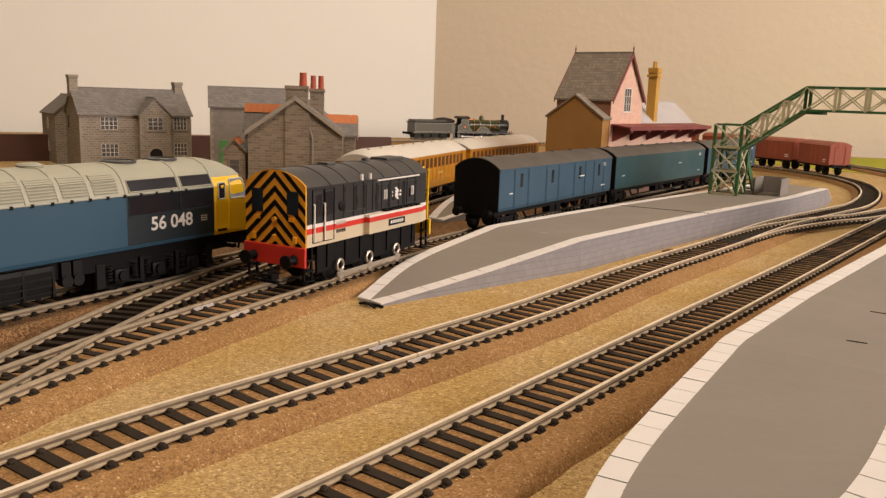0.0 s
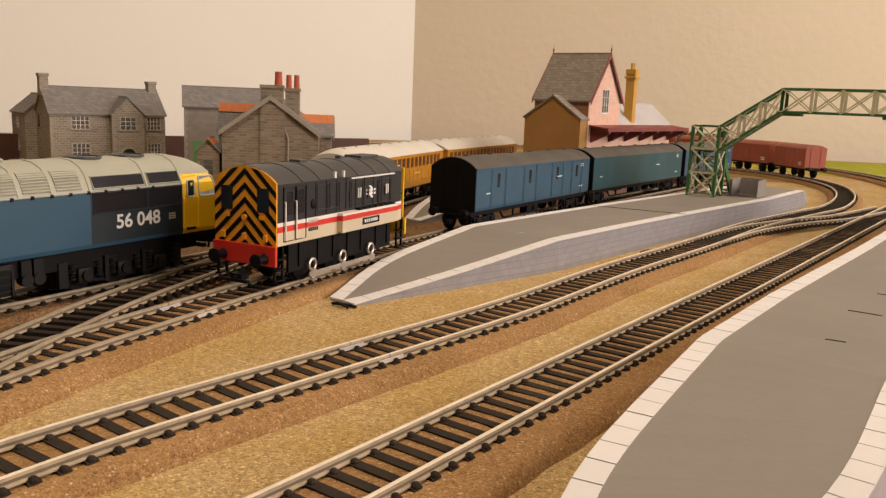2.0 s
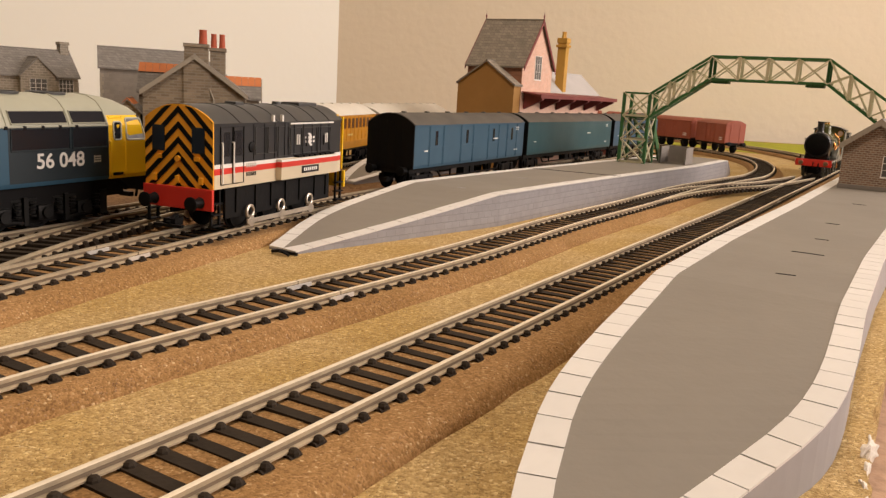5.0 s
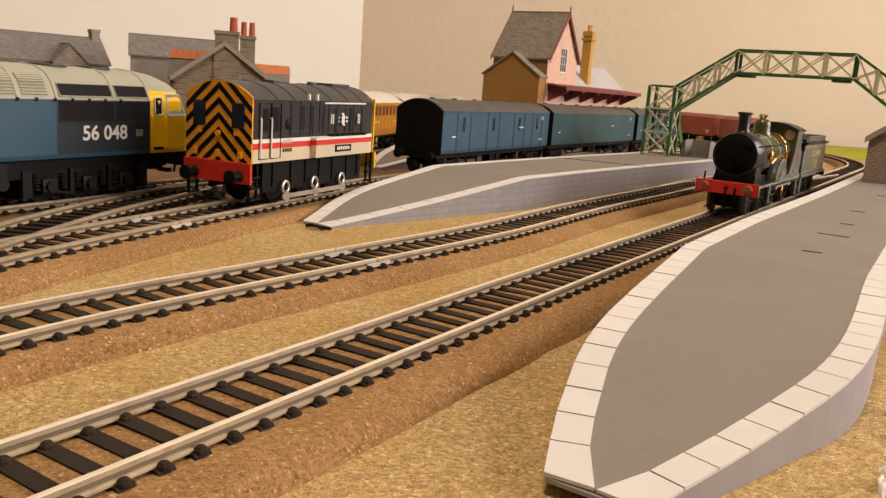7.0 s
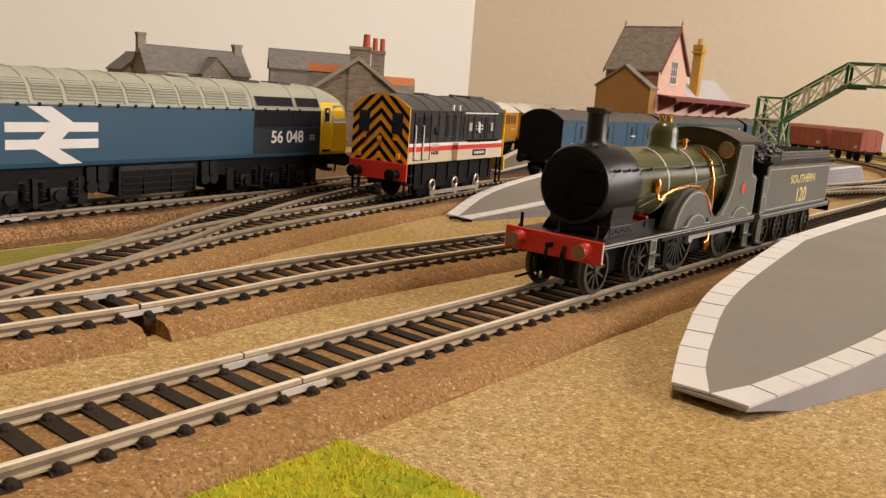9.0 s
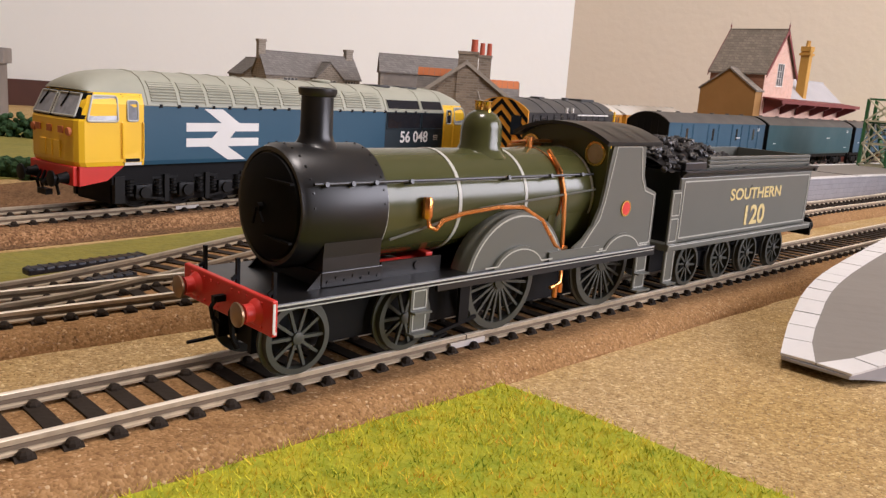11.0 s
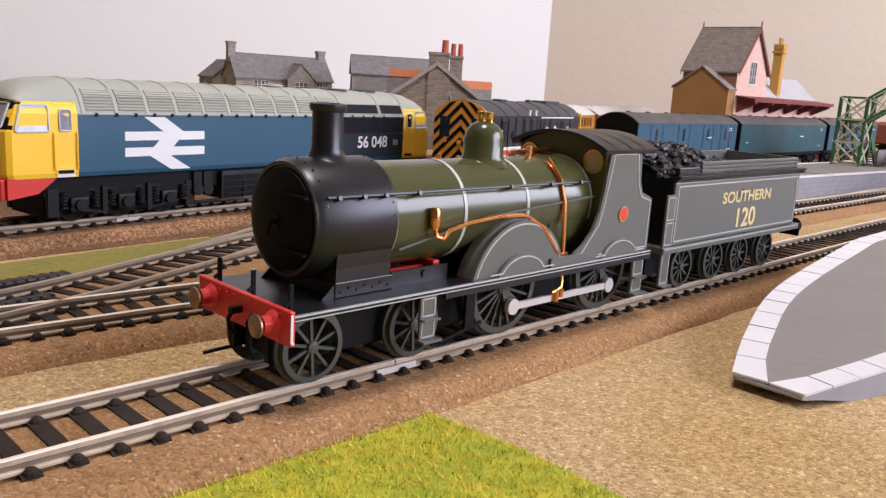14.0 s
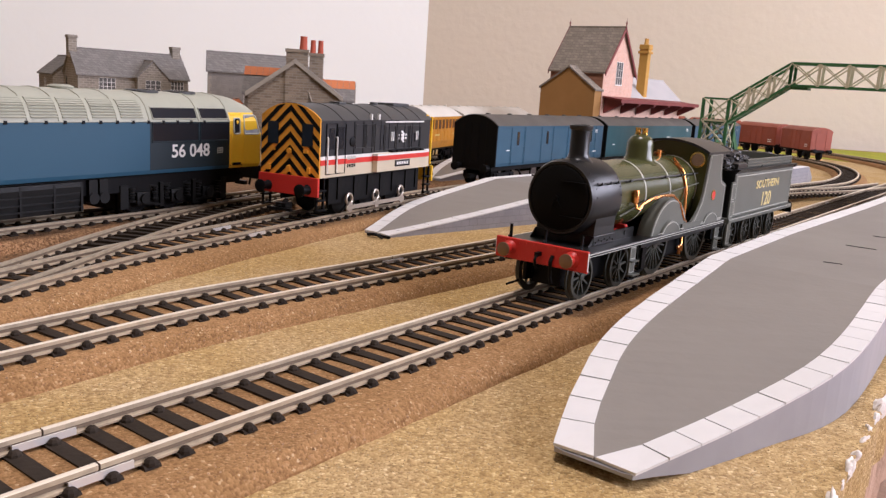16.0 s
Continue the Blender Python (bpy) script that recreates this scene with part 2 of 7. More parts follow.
M_DOOR = mat("smokebox_door_black", (0.0045, 0.0042, 0.004), 0.6, grain=0.3, size=4, spec=0.1)
M_DARK = mat("dark_underframe", (0.007, 0.0065, 0.007), 0.6, grain=0.3, size=3, bump=0.2, spec=0.15)
M_BLUE = mat("rail_blue", (0.0205, 0.078, 0.132), 0.4, grain=0.10, size=10, dark=0.85, big=60, big_amount=0.05)
M_BLUE2 = mat("van_blue", (0.030, 0.088, 0.142), 0.45, grain=0.15, size=8, dark=0.8)
M_TEAL = mat("van_teal", (0.014, 0.080, 0.105), 0.36, grain=0.15, size=8, dark=0.8)
M_ROOFG = mat("pale_green_grey_roof", (0.37, 0.37, 0.29), 0.5, grain=0.25, size=6, dark=0.8)
M_ROOFD = mat("dark_grey_roof", (0.055, 0.055, 0.055), 0.5, grain=0.25, size=6, dark=0.7)
M_ROOFV = mat("van_roof_grey", (0.085, 0.077, 0.066), 0.6, grain=0.35, size=7, dark=0.65)
M_YELLOW = mat("warning_yellow", (0.95, 0.57, 0.01), 0.4, grain=0.1, size=8, dark=0.85)
M_ORANGE = mat("wasp_orange", (0.95, 0.42, 0.02), 0.45, grain=0.15, size=8, dark=0.75)
M_RED = mat("buffer_red", (0.68, 0.035, 0.02), 0.45, grain=0.2, size=5, dark=0.7)
M_WHITE = mat("white_lining", (0.80, 0.78, 0.74), 0.5)
M_CREAM = mat("cream_band", (0.66, 0.56, 0.40), 0.5, grain=0.1, size=8)
M_BLUED = mat("panel_blue_black", (0.009, 0.021, 0.029), 0.42, grain=0.1, size=10, big=50)
M_UNDER = mat("grey_black_running_gear", (0.0095, 0.009, 0.0085), 0.5, grain=0.4, size=3, dark=0.4, spec=0.25)
M_GREYD = mat("executive_dark_grey", (0.021, 0.021, 0.024), 0.42, grain=0.15, size=7)
M_GLASSD = mat("dark_window", (0.02, 0.02, 0.024), 0.15)
M_GLASSL = mat("pale_window", (0.36, 0.37, 0.40), 0.12, grain=0.5, size=4, dark=0.35)
M_PANE = mat("card_window_grey", (0.11, 0.105, 0.10), 0.3, grain=0.5, size=4, dark=0.4)
M_SPECT = mat("misted_glass", (0.50, 0.37, 0.30), 0.2, grain=0.5, size=2, dark=0.6)
M_STEEL = mat("bright_steel", (0.86, 0.84, 0.80), 0.3, metal=0.5)
M_CRANK = mat("worn_crank_metal", (0.62, 0.54, 0.45), 0.34, metal=0.7, grain=0.4, size=3, dark=0.5)
M_TEAK = mat("varnished_teak", (0.62, 0.27, 0.02), 0.4, grain=0.35, size=5, dark=0.6)
M_TEAKD = mat("teak_dark", (0.10, 0.035, 0.012), 0.4)
M_ROOFW = mat("white_coach_roof", (0.62, 0.58, 0.50), 0.55, grain=0.15, size=9, dark=0.85)
M_BAUX = mat("bauxite_red", (0.31, 0.066, 0.030), 0.5, grain=0.25, size=7, dark=0.7)
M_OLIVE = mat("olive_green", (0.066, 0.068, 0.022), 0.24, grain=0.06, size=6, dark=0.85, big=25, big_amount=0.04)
# same olive paint, greyed and lightened to hold the sides' reflected light
M_OLIVE_SHEEN = mat("olive_green_side", (0.122, 0.126, 0.105), 0.33, grain=0.05, size=6, dark=0.88)
M_SMOKE = mat("smokebox_black", (0.009, 0.0085, 0.0085), 0.36, grain=0.25, size=5, dark=0.7, spec=0.5)
M_LINE = mat("pale_lining", (0.50, 0.50, 0.44), 0.5)
M_BRASS = mat("brass", (0.78, 0.50, 0.12), 0.25, metal=1.0)
M_COPPER = mat("copper_pipe", (0.80, 0.34, 0.10), 0.28, metal=1.0)
M_COAL = mat("coal", (0.018, 0.016, 0.015), 0.4, bump=0.5, bump_size=2)
M_GOLD = mat("gilt_lettering", (0.72, 0.58, 0.24), 0.5)
M_WHEEL = mat("wheel_green_black", (0.055, 0.058, 0.046), 0.45, grain=0.15, size=3)
M_FBG = mat("bridge_green", (0.04, 0.15, 0.045), 0.5, grain=0.3, size=4, dark=0.5)
M_FBC = mat("bridge_cream", (0.60, 0.54, 0.38), 0.6, grain=0.25, size=3, tint=(0.34, 0.36, 0.18))
M_STONE = mat("stone_card", (0.215, 0.172, 0.125), 0.8, grain=0.6, size=4, dark=0.5, bump=0.35, bump_size=2.5, vary=0.35)
M_STONEL = mat("pale_stone", (0.37, 0.33, 0.27), 0.8, grain=0.4, size=2.5, dark=0.7, bump=0.2, vary=0.25)
M_SLATE = mat("slate_roof", (0.20, 0.185, 0.165), 0.7, grain=0.3, size=6, dark=0.75, bump=0.2, bump_size=4, vary=0.2)
M_SLATE2 = mat("brown_slate", (0.235, 0.20, 0.16), 0.7, grain=0.35, size=6, dark=0.75, bump=0.2, bump_size=4, vary=0.2)
M_SLATE3 = mat("pale_blue_slate", (0.45, 0.43, 0.42), 0.7, grain=0.2, size=6, dark=0.85)
M_TILE = mat("orange_ridge_tile", (0.60, 0.19, 0.06), 0.7, grain=0.3, size=3)
M_POT = mat("red_chimney_pot", (0.52, 0.11, 0.055), 0.7, grain=0.2, size=3)
M_BRICKB = mat("ochre_card", (0.40, 0.205, 0.055), 0.8, grain=0.2, size=4, dark=0.8)
M_BRICKD = mat("brown_brick_card", (0.22, 0.085, 0.045), 0.8, grain=0.3, size=3)
M_PINK = mat("pink_brick_card", (0.62, 0.37, 0.26), 0.8, grain=0.2, size=3, dark=0.8)
M_OCHRE = mat("ochre_chimney", (0.55, 0.30, 0.05), 0.75, grain=0.25, size=3)
M_MAROON = mat("maroon_paint", (0.20, 0.04, 0.035), 0.55, grain=0.2, size=5)
M_DOORG = mat("green_door", (0.10, 0.30, 0.10), 0.6)
M_BACK = mat("dark_brown_backboard", (0.075, 0.028, 0.018), 0.6, grain=0.3, size=20)
M_CONC = mat("concrete", (0.25, 0.22, 0.195), 0.8, grain=0.3, size=5)
M_HEDGE = mat("hedge_foam", (0.030, 0.075, 0.022), 0.95, grain=0.6, size=3, dark=0.4, bump=1.5, bump_size=3)
M_BUFF = mat("bronzed_buffer", (0.30, 0.19, 0.11), 0.38, metal=0.7, grain=0.4, size=3)
# for walls out of view: dark so that they return little fill light
M_DULL = mat("dim_wallpaper", (0.22, 0.19, 0.15), 0.85, grain=0.2, size=30)
M_MORTAR = mat("mortar", (0.30, 0.265, 0.21), 0.9, grain=0.3, size=2)

# ---- the room ----
GZ = 4.5          # top of the scattered ground
RZ = 12.0         # top of the rails
BEDZ = 8.0        # top of the underlay


def slab_wall(name, a, b, z0, z1, thick, material, label):
    bm = B()
    a, b = Vector((*a, 0)), Vector((*b, 0))
    d = (b - a).normalized()
    n = Vector((-d.y, d.x, 0)) * thick
    pts = [(a.x, a.y), (b.x, b.y), (b.x + n.x, b.y + n.y), (a.x + n.x, a.y + n.y)]
    prism(bm, pts, "z", z0, z1)
    return tagged(part(name, bm, material), label, "wall", kind="structure")


CORNER = (-194, 1900)
# north wall coloured as the dimmer side, west wall as the lit one
slab_wall("wall_north", (1700, 1815), CORNER, -800, 1600, -40, M_WALL, "rough-textured wallpaper on a plain wall, coloured darker as the dimmer side")
slab_wall("wall_west", CORNER, (-1500, 1140), -800, 1600, -40, M_WALL_L, "textured wallpaper on a plain wall, coloured brighter as the lit side")
# three unseen walls close the room and hold down the bounce
slab_wall("wall_west_near", (-1500, 1140), (-1500, -1800), -800, 1600, -40, M_DULL, "plain unseen wall, darkened to cut bounced light")
slab_wall("wall_south", (-1500, -1800), (1700, -1800), -800, 1600, -40, M_DULL, "plain unseen wall, darkened to cut bounced light")
slab_wall("wall_east", (1700, -1800), (1700, 1815), -800, 1600, -40, M_DULL, "plain unseen wall, darkened to cut bounced light")
bm = B()
box(bm, -1600, 1800, -1900, 2000, 1600, 1640)
tagged(part("ceiling", bm, M_CEIL), "plain unseen ceiling, darkened to cut bounced light", "ceiling", kind="structure")
bm = B()
box(bm, -1600, 1800, -1900, 2000, -840, -800)
tagged(part("floor", bm, M_FLOOR), "brown carpeted floor of the room", "floor", kind="structure")

# ---- the baseboard with its scattered ground ----
EDGE_DIR = Vector((0.478, 0.878))
edge_line = [(60, 10), (104, 90), (118, 117), (128, 136), (138, 152), (147, 172), (155, 187), (163, 200), (171, 216), (182, 236), (205, 276), (260, 375), (420, 600), (760, 1020), (1060, 1500), (1180, 1790)]
rnd = random.Random(4)
outline = []
for (x0, y0), (x1, y1) in zip(edge_line, edge_line[1:]):
    n = max(1, int(math.hypot(x1 - x0, y1 - y0) / 4)) if y0 < 300 else 4
    for k in range(n):
        f = k / n
        outline.append((x0 + (x1 - x0) * f + rnd.uniform(-0.8, 0.8), y0 + (y1 - y0) * f + rnd.uniform(-0.8, 0.8)))
outline += [(1180, 1790), (-180, 1870), (-1300, 1220), (-1300, -60), (-120, -60)]
bm = B()
prism(bm, outline, "z", -14, GZ)
board = tagged(part("ground", bm, M_GROUND), "sandy brown scattered ground of a model railway baseboard", "ground", kind="structure")
bm = B()
prism(bm, [(x - 1.2, y) for x, y in outline], "z", -34, -14.2)
tagged(part("baseboard", bm, M_BOARD), "thick fibreboard baseboard under the scattered ground", "baseboard", kind="structure")
# broken lumps of plaster along the front edge
flake = random.Random(12)
for k in range(9):
    f = k / 8
    x, y = 145 + 33 * f, 168 + 60 * f
    s = flake.uniform(1.6, 3.4)
    bm = B()
    bmesh.ops.create_icosphere(bm, subdivisions=3, radius=s)
    for v in bm.verts:
        v.co *= 0.8 + 0.55 * noise.noise(v.co * 0.6 + Vector((k * 7, 0, 0)))
        v.co = Vector((v.co.x * 1.5, v.co.y * 0.45, v.co.z * 0.9))
    tagged(part("plaster_flake", bm, M_PLASTER, m=P(x - 0.6, y, GZ - 0.6 + flake.uniform(-0.8, 0.6), 61 + flake.uniform(-18, 18), flake.uniform(-15, 15)), smooth=True), "broken white plaster flake on the board's edge", "plaster", group="plaster flakes")
# a low unseen table surface beside the board, brown to limit bounce
bm = B()
box(bm, -1400, 1500, -900, 1790, -60, -46, 2)
tagged(part("table_top", bm, M_BOARD), "plain unseen table under the layout, brown to limit bounced light", "table", kind="structure")


# ---- track ----
def spline(pts, step=2.0):
    """Even points along a smooth line through pts (Catmull-Rom)."""
    pts = [Vector(p) for p in pts]
    q = [pts[0] * 2 - pts[1]] + pts + [pts[-1] * 2 - pts[-2]]
    fine = []
    for i in range(1, len(q) - 2):
        a, b, c, d = q[i - 1:i + 3]
        for k in range(24):
            t = k / 24
            fine.append(0.5 * (2 * b + (c - a) * t + (2 * a - 5 * b + 4 * c - d) * t * t + (3 * b - a - 3 * c + d) * t ** 3))
    fine.append(pts[-1])
    out, need = [fine[0]], step
    for a, b in zip(fine, fine[1:]):
        L = (b - a).length
        pos = 0.0
        while L - pos >= need:
            pos += need
            out.append(a + (b - a) * (pos / L))
            need = step
        need -= L - pos
    return out


def direct(line, i):
    d = line[min(i + 1, len(line) - 1)] - line[max(i - 1, 0)]
    return d.normalized()


def offset(line, o):
    """The line moved o to its left."""
    return [p + Vector((-direct(line, i).y, direct(line, i).x)) * o for i, p in enumerate(line)]


GAUGE = 17.9      # between rail centres
sleeper_bm = B()
prism(sleeper_bm, [(-11.4, BEDZ - 0.6), (11.4, BEDZ - 0.6), (11.2, BEDZ + 1.0), (10.7, BEDZ + 1.42), (-10.7, BEDZ + 1.42), (-11.2, BEDZ + 1.0)], "x", -1.55, 1.55)
for s in (-1, 1):
    for o in (-1.5, 1.5):
        lathe(sleeper_bm, [(1.25, 0.0), (1.15, 0.55), (0.7, 1.05), (0, 1.2)], Matrix.Translation((0, s * GAUGE / 2 + o, BEDZ + 1.3)), 8)
SLEEPER = finish("sleeper", sleeper_bm, M_SLEEPER)


def sweep(bm, line, outline2, cap=True):
    """Pushes an outline of (left, up) along a flat line."""
    rings = []
    for i, p in enumerate(line):
        d = direct(line, i)
        n = Vector((-d.y, d.x))
        rings.append([bm.verts.new((p.x + n.x * o, p.y + n.y * o, z)) for o, z in outline2])
    m = len(outline2)
    for a, b in zip(rings, rings[1:]):
        for k in range(m):
            bm.faces.new((a[k], b[k], b[(k + 1) % m], a[(k + 1) % m]))
    if cap:
        bm.faces.new(rings[0])
        bm.faces.new(rings[-1][::-1])


def rail_outline(o):
    # foot, web and head of a bullhead-like model rail
    h = [(-1.05, BEDZ + 1.5), (1.05, BEDZ + 1.5), (1.05, BEDZ + 1.9), (0.35, BEDZ + 2.2), (0.35, RZ - 1.2), (0.62, RZ - 0.95), (0.62, RZ - 0.12), (0.45, RZ), (-0.45, RZ), (-0.62, RZ - 0.12), (-0.62, RZ - 0.95), (-0.35, RZ - 1.2), (-0.35, BEDZ + 2.2), (-1.05, BEDZ + 1.9)]
    return [(o + x, z) for x, z in h]


def track(name, line, label, bed=True, joints=(), spacing=6.8, gaps=(), bed_mat=None, rail_mat=None, left=22.0, right=22.0):
    """line: points 2 mm apart."""
    t = thing(name, P(0, 0, 0), label, "railway track", group="model railway tracks")
    if bed:
        bm = B()
        rr = random.Random(len(line))
        pieces, run = [], []
        for i, p in enumerate(line):
            if any(abs(i * 2 - g) < 2.1 for g in gaps):
                if len(run) > 1:
                    pieces.append(run)
                run = []
            else:
                run.append(i)
        if len(run) > 1:
            pieces.append(run)
        for run in pieces:
            rings = []
            for i in run[::2] + ([run[-1]] if (len(run) % 2 == 0) else []):
                p, d = line[i], direct(line, i)
                n = Vector((-d.y, d.x))
                rs, ls = right, left
                prof = [(-rs - 0.6, GZ - 1), (-rs, GZ + 0.6), (1.4 - rs, BEDZ - 1.0), (3.4 - rs, BEDZ + 0.5), (-7, BEDZ + 0.9), (0, BEDZ + 1.0), (7, BEDZ + 0.9), (ls - 3.4, BEDZ + 0.5), (ls - 1.4, BEDZ - 1.0), (ls, GZ + 0.6), (ls + 0.6, GZ - 1)]
                ring = []
                if pieces[0] is not run and i == run[0]:
                    p = p - d * 1.4
                if pieces[-1] is not run and i == run[-1]:
                    p = p + d * 1.4
                for o, z in prof:
                    w = noise.noise(Vector((p.x * 0.07, p.y * 0.07, o))) * 0.9
                    ring.append(bm.verts.new((p.x + n.x * (o + w * (abs(o) > 7.5)), p.y + n.y * (o + w * (abs(o) > 7.5)), z + w * 0.3 * (z > GZ + 1))))
                rings.append(ring)
            for a, b in zip(rings, rings[1:]):
                for k in range(len(a) - 1):
                    bm.faces.new((a[k], b[k], b[k + 1], a[k + 1]))
            bm.faces.new(rings[0])
            bm.faces.new(rings[-1][::-1])
        part("underlay", bm, bed_mat or M_BED, t, "brown foam underlay with sloping shoulders", smooth=True)
    cuts = [0] + [int(j / 2) for j in joints] + [len(line) - 1]
    for s in (-1, 1):
        for a, b in zip(cuts, cuts[1:]):
            sub = line[a:b + 1]
            if len(sub) < 2:
                continue
            full = [p for p in sub]
            if b != cuts[-1]:
                d = (full[-1] - full[-2]).normalized()
                full[-1] = full[-1] - d * 0.35
            bm = B()
            sweep(bm, full[::3] + ([full[-1]] if (len(full) - 1) % 3 else []), rail_outline(s * GAUGE / 2))
            rail = part("rail", bm, rail_mat or M_RAIL, t, "pale worn nickel-silver rail" if rail_mat is None else "brown rail, darkened in colour for its dim reflections")
            rail.data.materials.append(M_WEB)
            rail.data.materials.append(M_GROOVE)
            for face in rail.data.polygons:
                z = face.center.z / MM
                if BEDZ + 2.1 < z < RZ - 1.0:
                    face.material_index = 2
                elif z < RZ - 0.2:
                    face.material_index = 1
        for j in joints:
            i = int(j / 2)
            p, d = line[i], direct(line, i)
            n = Vector((-d.y, d.x))
            bm = B()
            for q in (-1, 1):
                box(bm, -5.5, 5.5, s * GAUGE / 2 + q * 0.95 - 0.22, s * GAUGE / 2 + q * 0.95 + 0.22, BEDZ + 1.6, BEDZ + 2.9)
            part("rail_joiner", bm, M_STEEL, t, "bright metal rail joiner", m=P(p.x, p.y, 0, math.degrees(math.atan2(d.y, d.x))))
    L = (len(line) - 1) * 2.0
    k = 0
    pos = spacing / 2
    while pos < L:
        i = min(int(pos / 2), len(line) - 2)
        p = line[i] + (line[i + 1] - line[i]) * (pos / 2 - i)
        d = direct(line, i)
        ob = bpy.data.objects.new("sleeper", SLEEPER)
        scene.collection.objects.link(ob)
        ob.parent = t
        ob.matrix_basis = P(p.x, p.y, rnd.uniform(-0.1, 0.1), math.degrees(math.atan2(d.y, d.x)) + rnd.uniform(-0.8, 0.8))
        k += 1
        pos += spacing
    return t


def arc(p, heading, radius, turn):
    """Points 2 mm apart along an arc that turns left by turn degrees."""
    h = radians(heading)
    c = Vector(p) + Vector((-math.sin(h), math.cos(h))) * radius
    n = max(2, int(radians(turn) * radius / 2))
    out = []
    for k in range(1, n + 1):
        a = h + radians(turn) * k / n - math.pi / 2
        out.append(c + Vector((math.cos(a), math.sin(a))) * radius)
    return out, heading + turn


A_DIR = 59.7
A0 = Vector((-10, 99))
u_a = Vector((math.cos(radians(A_DIR)), math.sin(radians(A_DIR))))
LINE_A = [A0 + u_a * s for s in range(-330, 1011, 2)]       # s = 0 at A0
a1, hd = arc(LINE_A[-1], A_DIR, 600, 40.3)
a2, hd = arc(a1[-1], hd, 450, 150)
a3 = [a2[-1] + Vector((math.cos(radians(hd)), math.sin(radians(hd)))) * s for s in range(2, 260, 2)]
LINE_A += a1 + a2 + a3
A_ZERO = 330.0     # length along LINE_A at A0

LINE_B = spline([(-330, -290), (-210, -100), (-100, 76), (-55, 146), (-34, 178), (-7, 229), (41, 303), (87, 376), (140, 474), (197, 569), (257, 674), (325, 772), (367, 832), (406, 913), (437, 1000), (455, 1090), (452, 1180), (425, 1265), (370, 1345), (290, 1400), (190, 1425)])
LINE_C = spline([(-210, -130), (-140, 10), (-90, 103), (-77, 145), (-70, 190), (-63, 238), (-53, 284), (-36, 340), (-15, 405), (6, 465), (45, 558), (123, 722), (241, 948), (330, 1120)])
LINE_D = spline([(-330, -230), (-260, -50), (-222, 45), (-176, 160), (-114, 312), (-76, 408), (-52, 480), (-40, 560), (-27, 650), (0, 770), (52, 940), (120, 1110)])
LINE_E = spline([(-68, 205), (-67, 250), (-68, 300), (-66, 350), (-59, 400), (-48, 470)])
LINE_X = spline([(205, 583), (248, 650), (296, 706), (350, 757), (420, 846)])

def near_on(line, x, y):
    return 2.0 * min(range(len(line)), key=lambda i: (line[i] - Vector((x, y))).length)


GAP_B = near_on(LINE_B, -46, 177)      # cut through the underlay
track("railway_track", LINE_A[:671], "nickel rails on black sleepers over brown foam underlay", joints=(330 + 46.5, 330 + 620), left=15.5, right=23.0)
track("railway_track", LINE_A[670:], "nickel rails curving round the back of the layout")
track("railway_track", LINE_B, "nickel rails on black sleepers beside the platform", joints=(near_on(LINE_B, -34.5, 169.5), near_on(LINE_B, 42, 305)), gaps=(GAP_B,), left=17.0, right=18.5)
track("railway_track", LINE_C, "nickel rails on black sleepers under the shunter and vans", joints=(near_on(LINE_C, -36, 340),), rail_mat=M_RAILD, left=20.0, right=21.0)
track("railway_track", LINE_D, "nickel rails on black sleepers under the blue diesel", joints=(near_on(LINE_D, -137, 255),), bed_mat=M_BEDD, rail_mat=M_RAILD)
track("railway_track", LINE_E, "dark turnout track linking two sidings", bed=False, rail_mat=M_RAILD)
track("railway_track", LINE_X, "crossover track between two running lines", bed=False)


# ---- platforms ----
def brick_mat(name, c1, c2, mortar, w, h, gap=0.25, rough=0.85, bump=0.25):
    m = bpy.data.materials.new(name)
    m.use_nodes = True
    nt = m.node_tree
    bs = nt.nodes["Principled BSDF"]
    bs.inputs["Roughness"].default_value = rough
    co = nt.nodes.new("ShaderNodeTexCoord")
    sp = nt.nodes.new("ShaderNodeSeparateXYZ")
    nt.links.new(co.outputs["Object"], sp.inputs[0])
    ad = nt.nodes.new("ShaderNodeMath")
    nt.links.new(sp.outputs[0], ad.inputs[0])
    nt.links.new(sp.outputs[1], ad.inputs[1])
    cb = nt.nodes.new("ShaderNodeCombineXYZ")
    nt.links.new(ad.outputs[0], cb.inputs[0])
    nt.links.new(sp.outputs[2], cb.inputs[1])
    br = nt.nodes.new("ShaderNodeTexBrick")
    br.inputs["Scale"].default_value = 1.0
    br.inputs["Brick Width"].default_value, br.inputs["Row Height"].default_value, br.inputs["Mortar Size"].default_value = w * MM, h * MM, gap * MM
    br.inputs["Color1"].default_value, br.inputs["Color2"].default_value, br.inputs["Mortar"].default_value = (*c1, 1), (*c2, 1), (*mortar, 1)
    nt.links.new(cb.outputs[0], br.inputs["Vector"])
    ns = nt.nodes.new("ShaderNodeTexNoise")
    ns.inputs["Scale"].default_value, ns.inputs["Detail"].default_value = 1000 / 7.0, 5.0
    nt.links.new(co.outputs["Object"], ns.inputs["Vector"])
    mx = nt.nodes.new("ShaderNodeMix")
    mx.data_type, mx.blend_type = "RGBA", "MULTIPLY"
    mx.inputs[0].default_value = 0.3
    nt.links.new(br.outputs["Color"], mx.inputs[6])
    nt.links.new(ns.outputs["Fac"], mx.inputs[7])
    nt.links.new(mx.outputs[2], bs.inputs["Base Color"])
    bp = nt.nodes.new("ShaderNodeBump")
    bp.inputs["Distance"].default_value, bp.inputs["Strength"].default_value, bp.invert = bump * MM, 0.6, True
    nt.links.new(br.outputs["Fac"], bp.inputs["Height"])
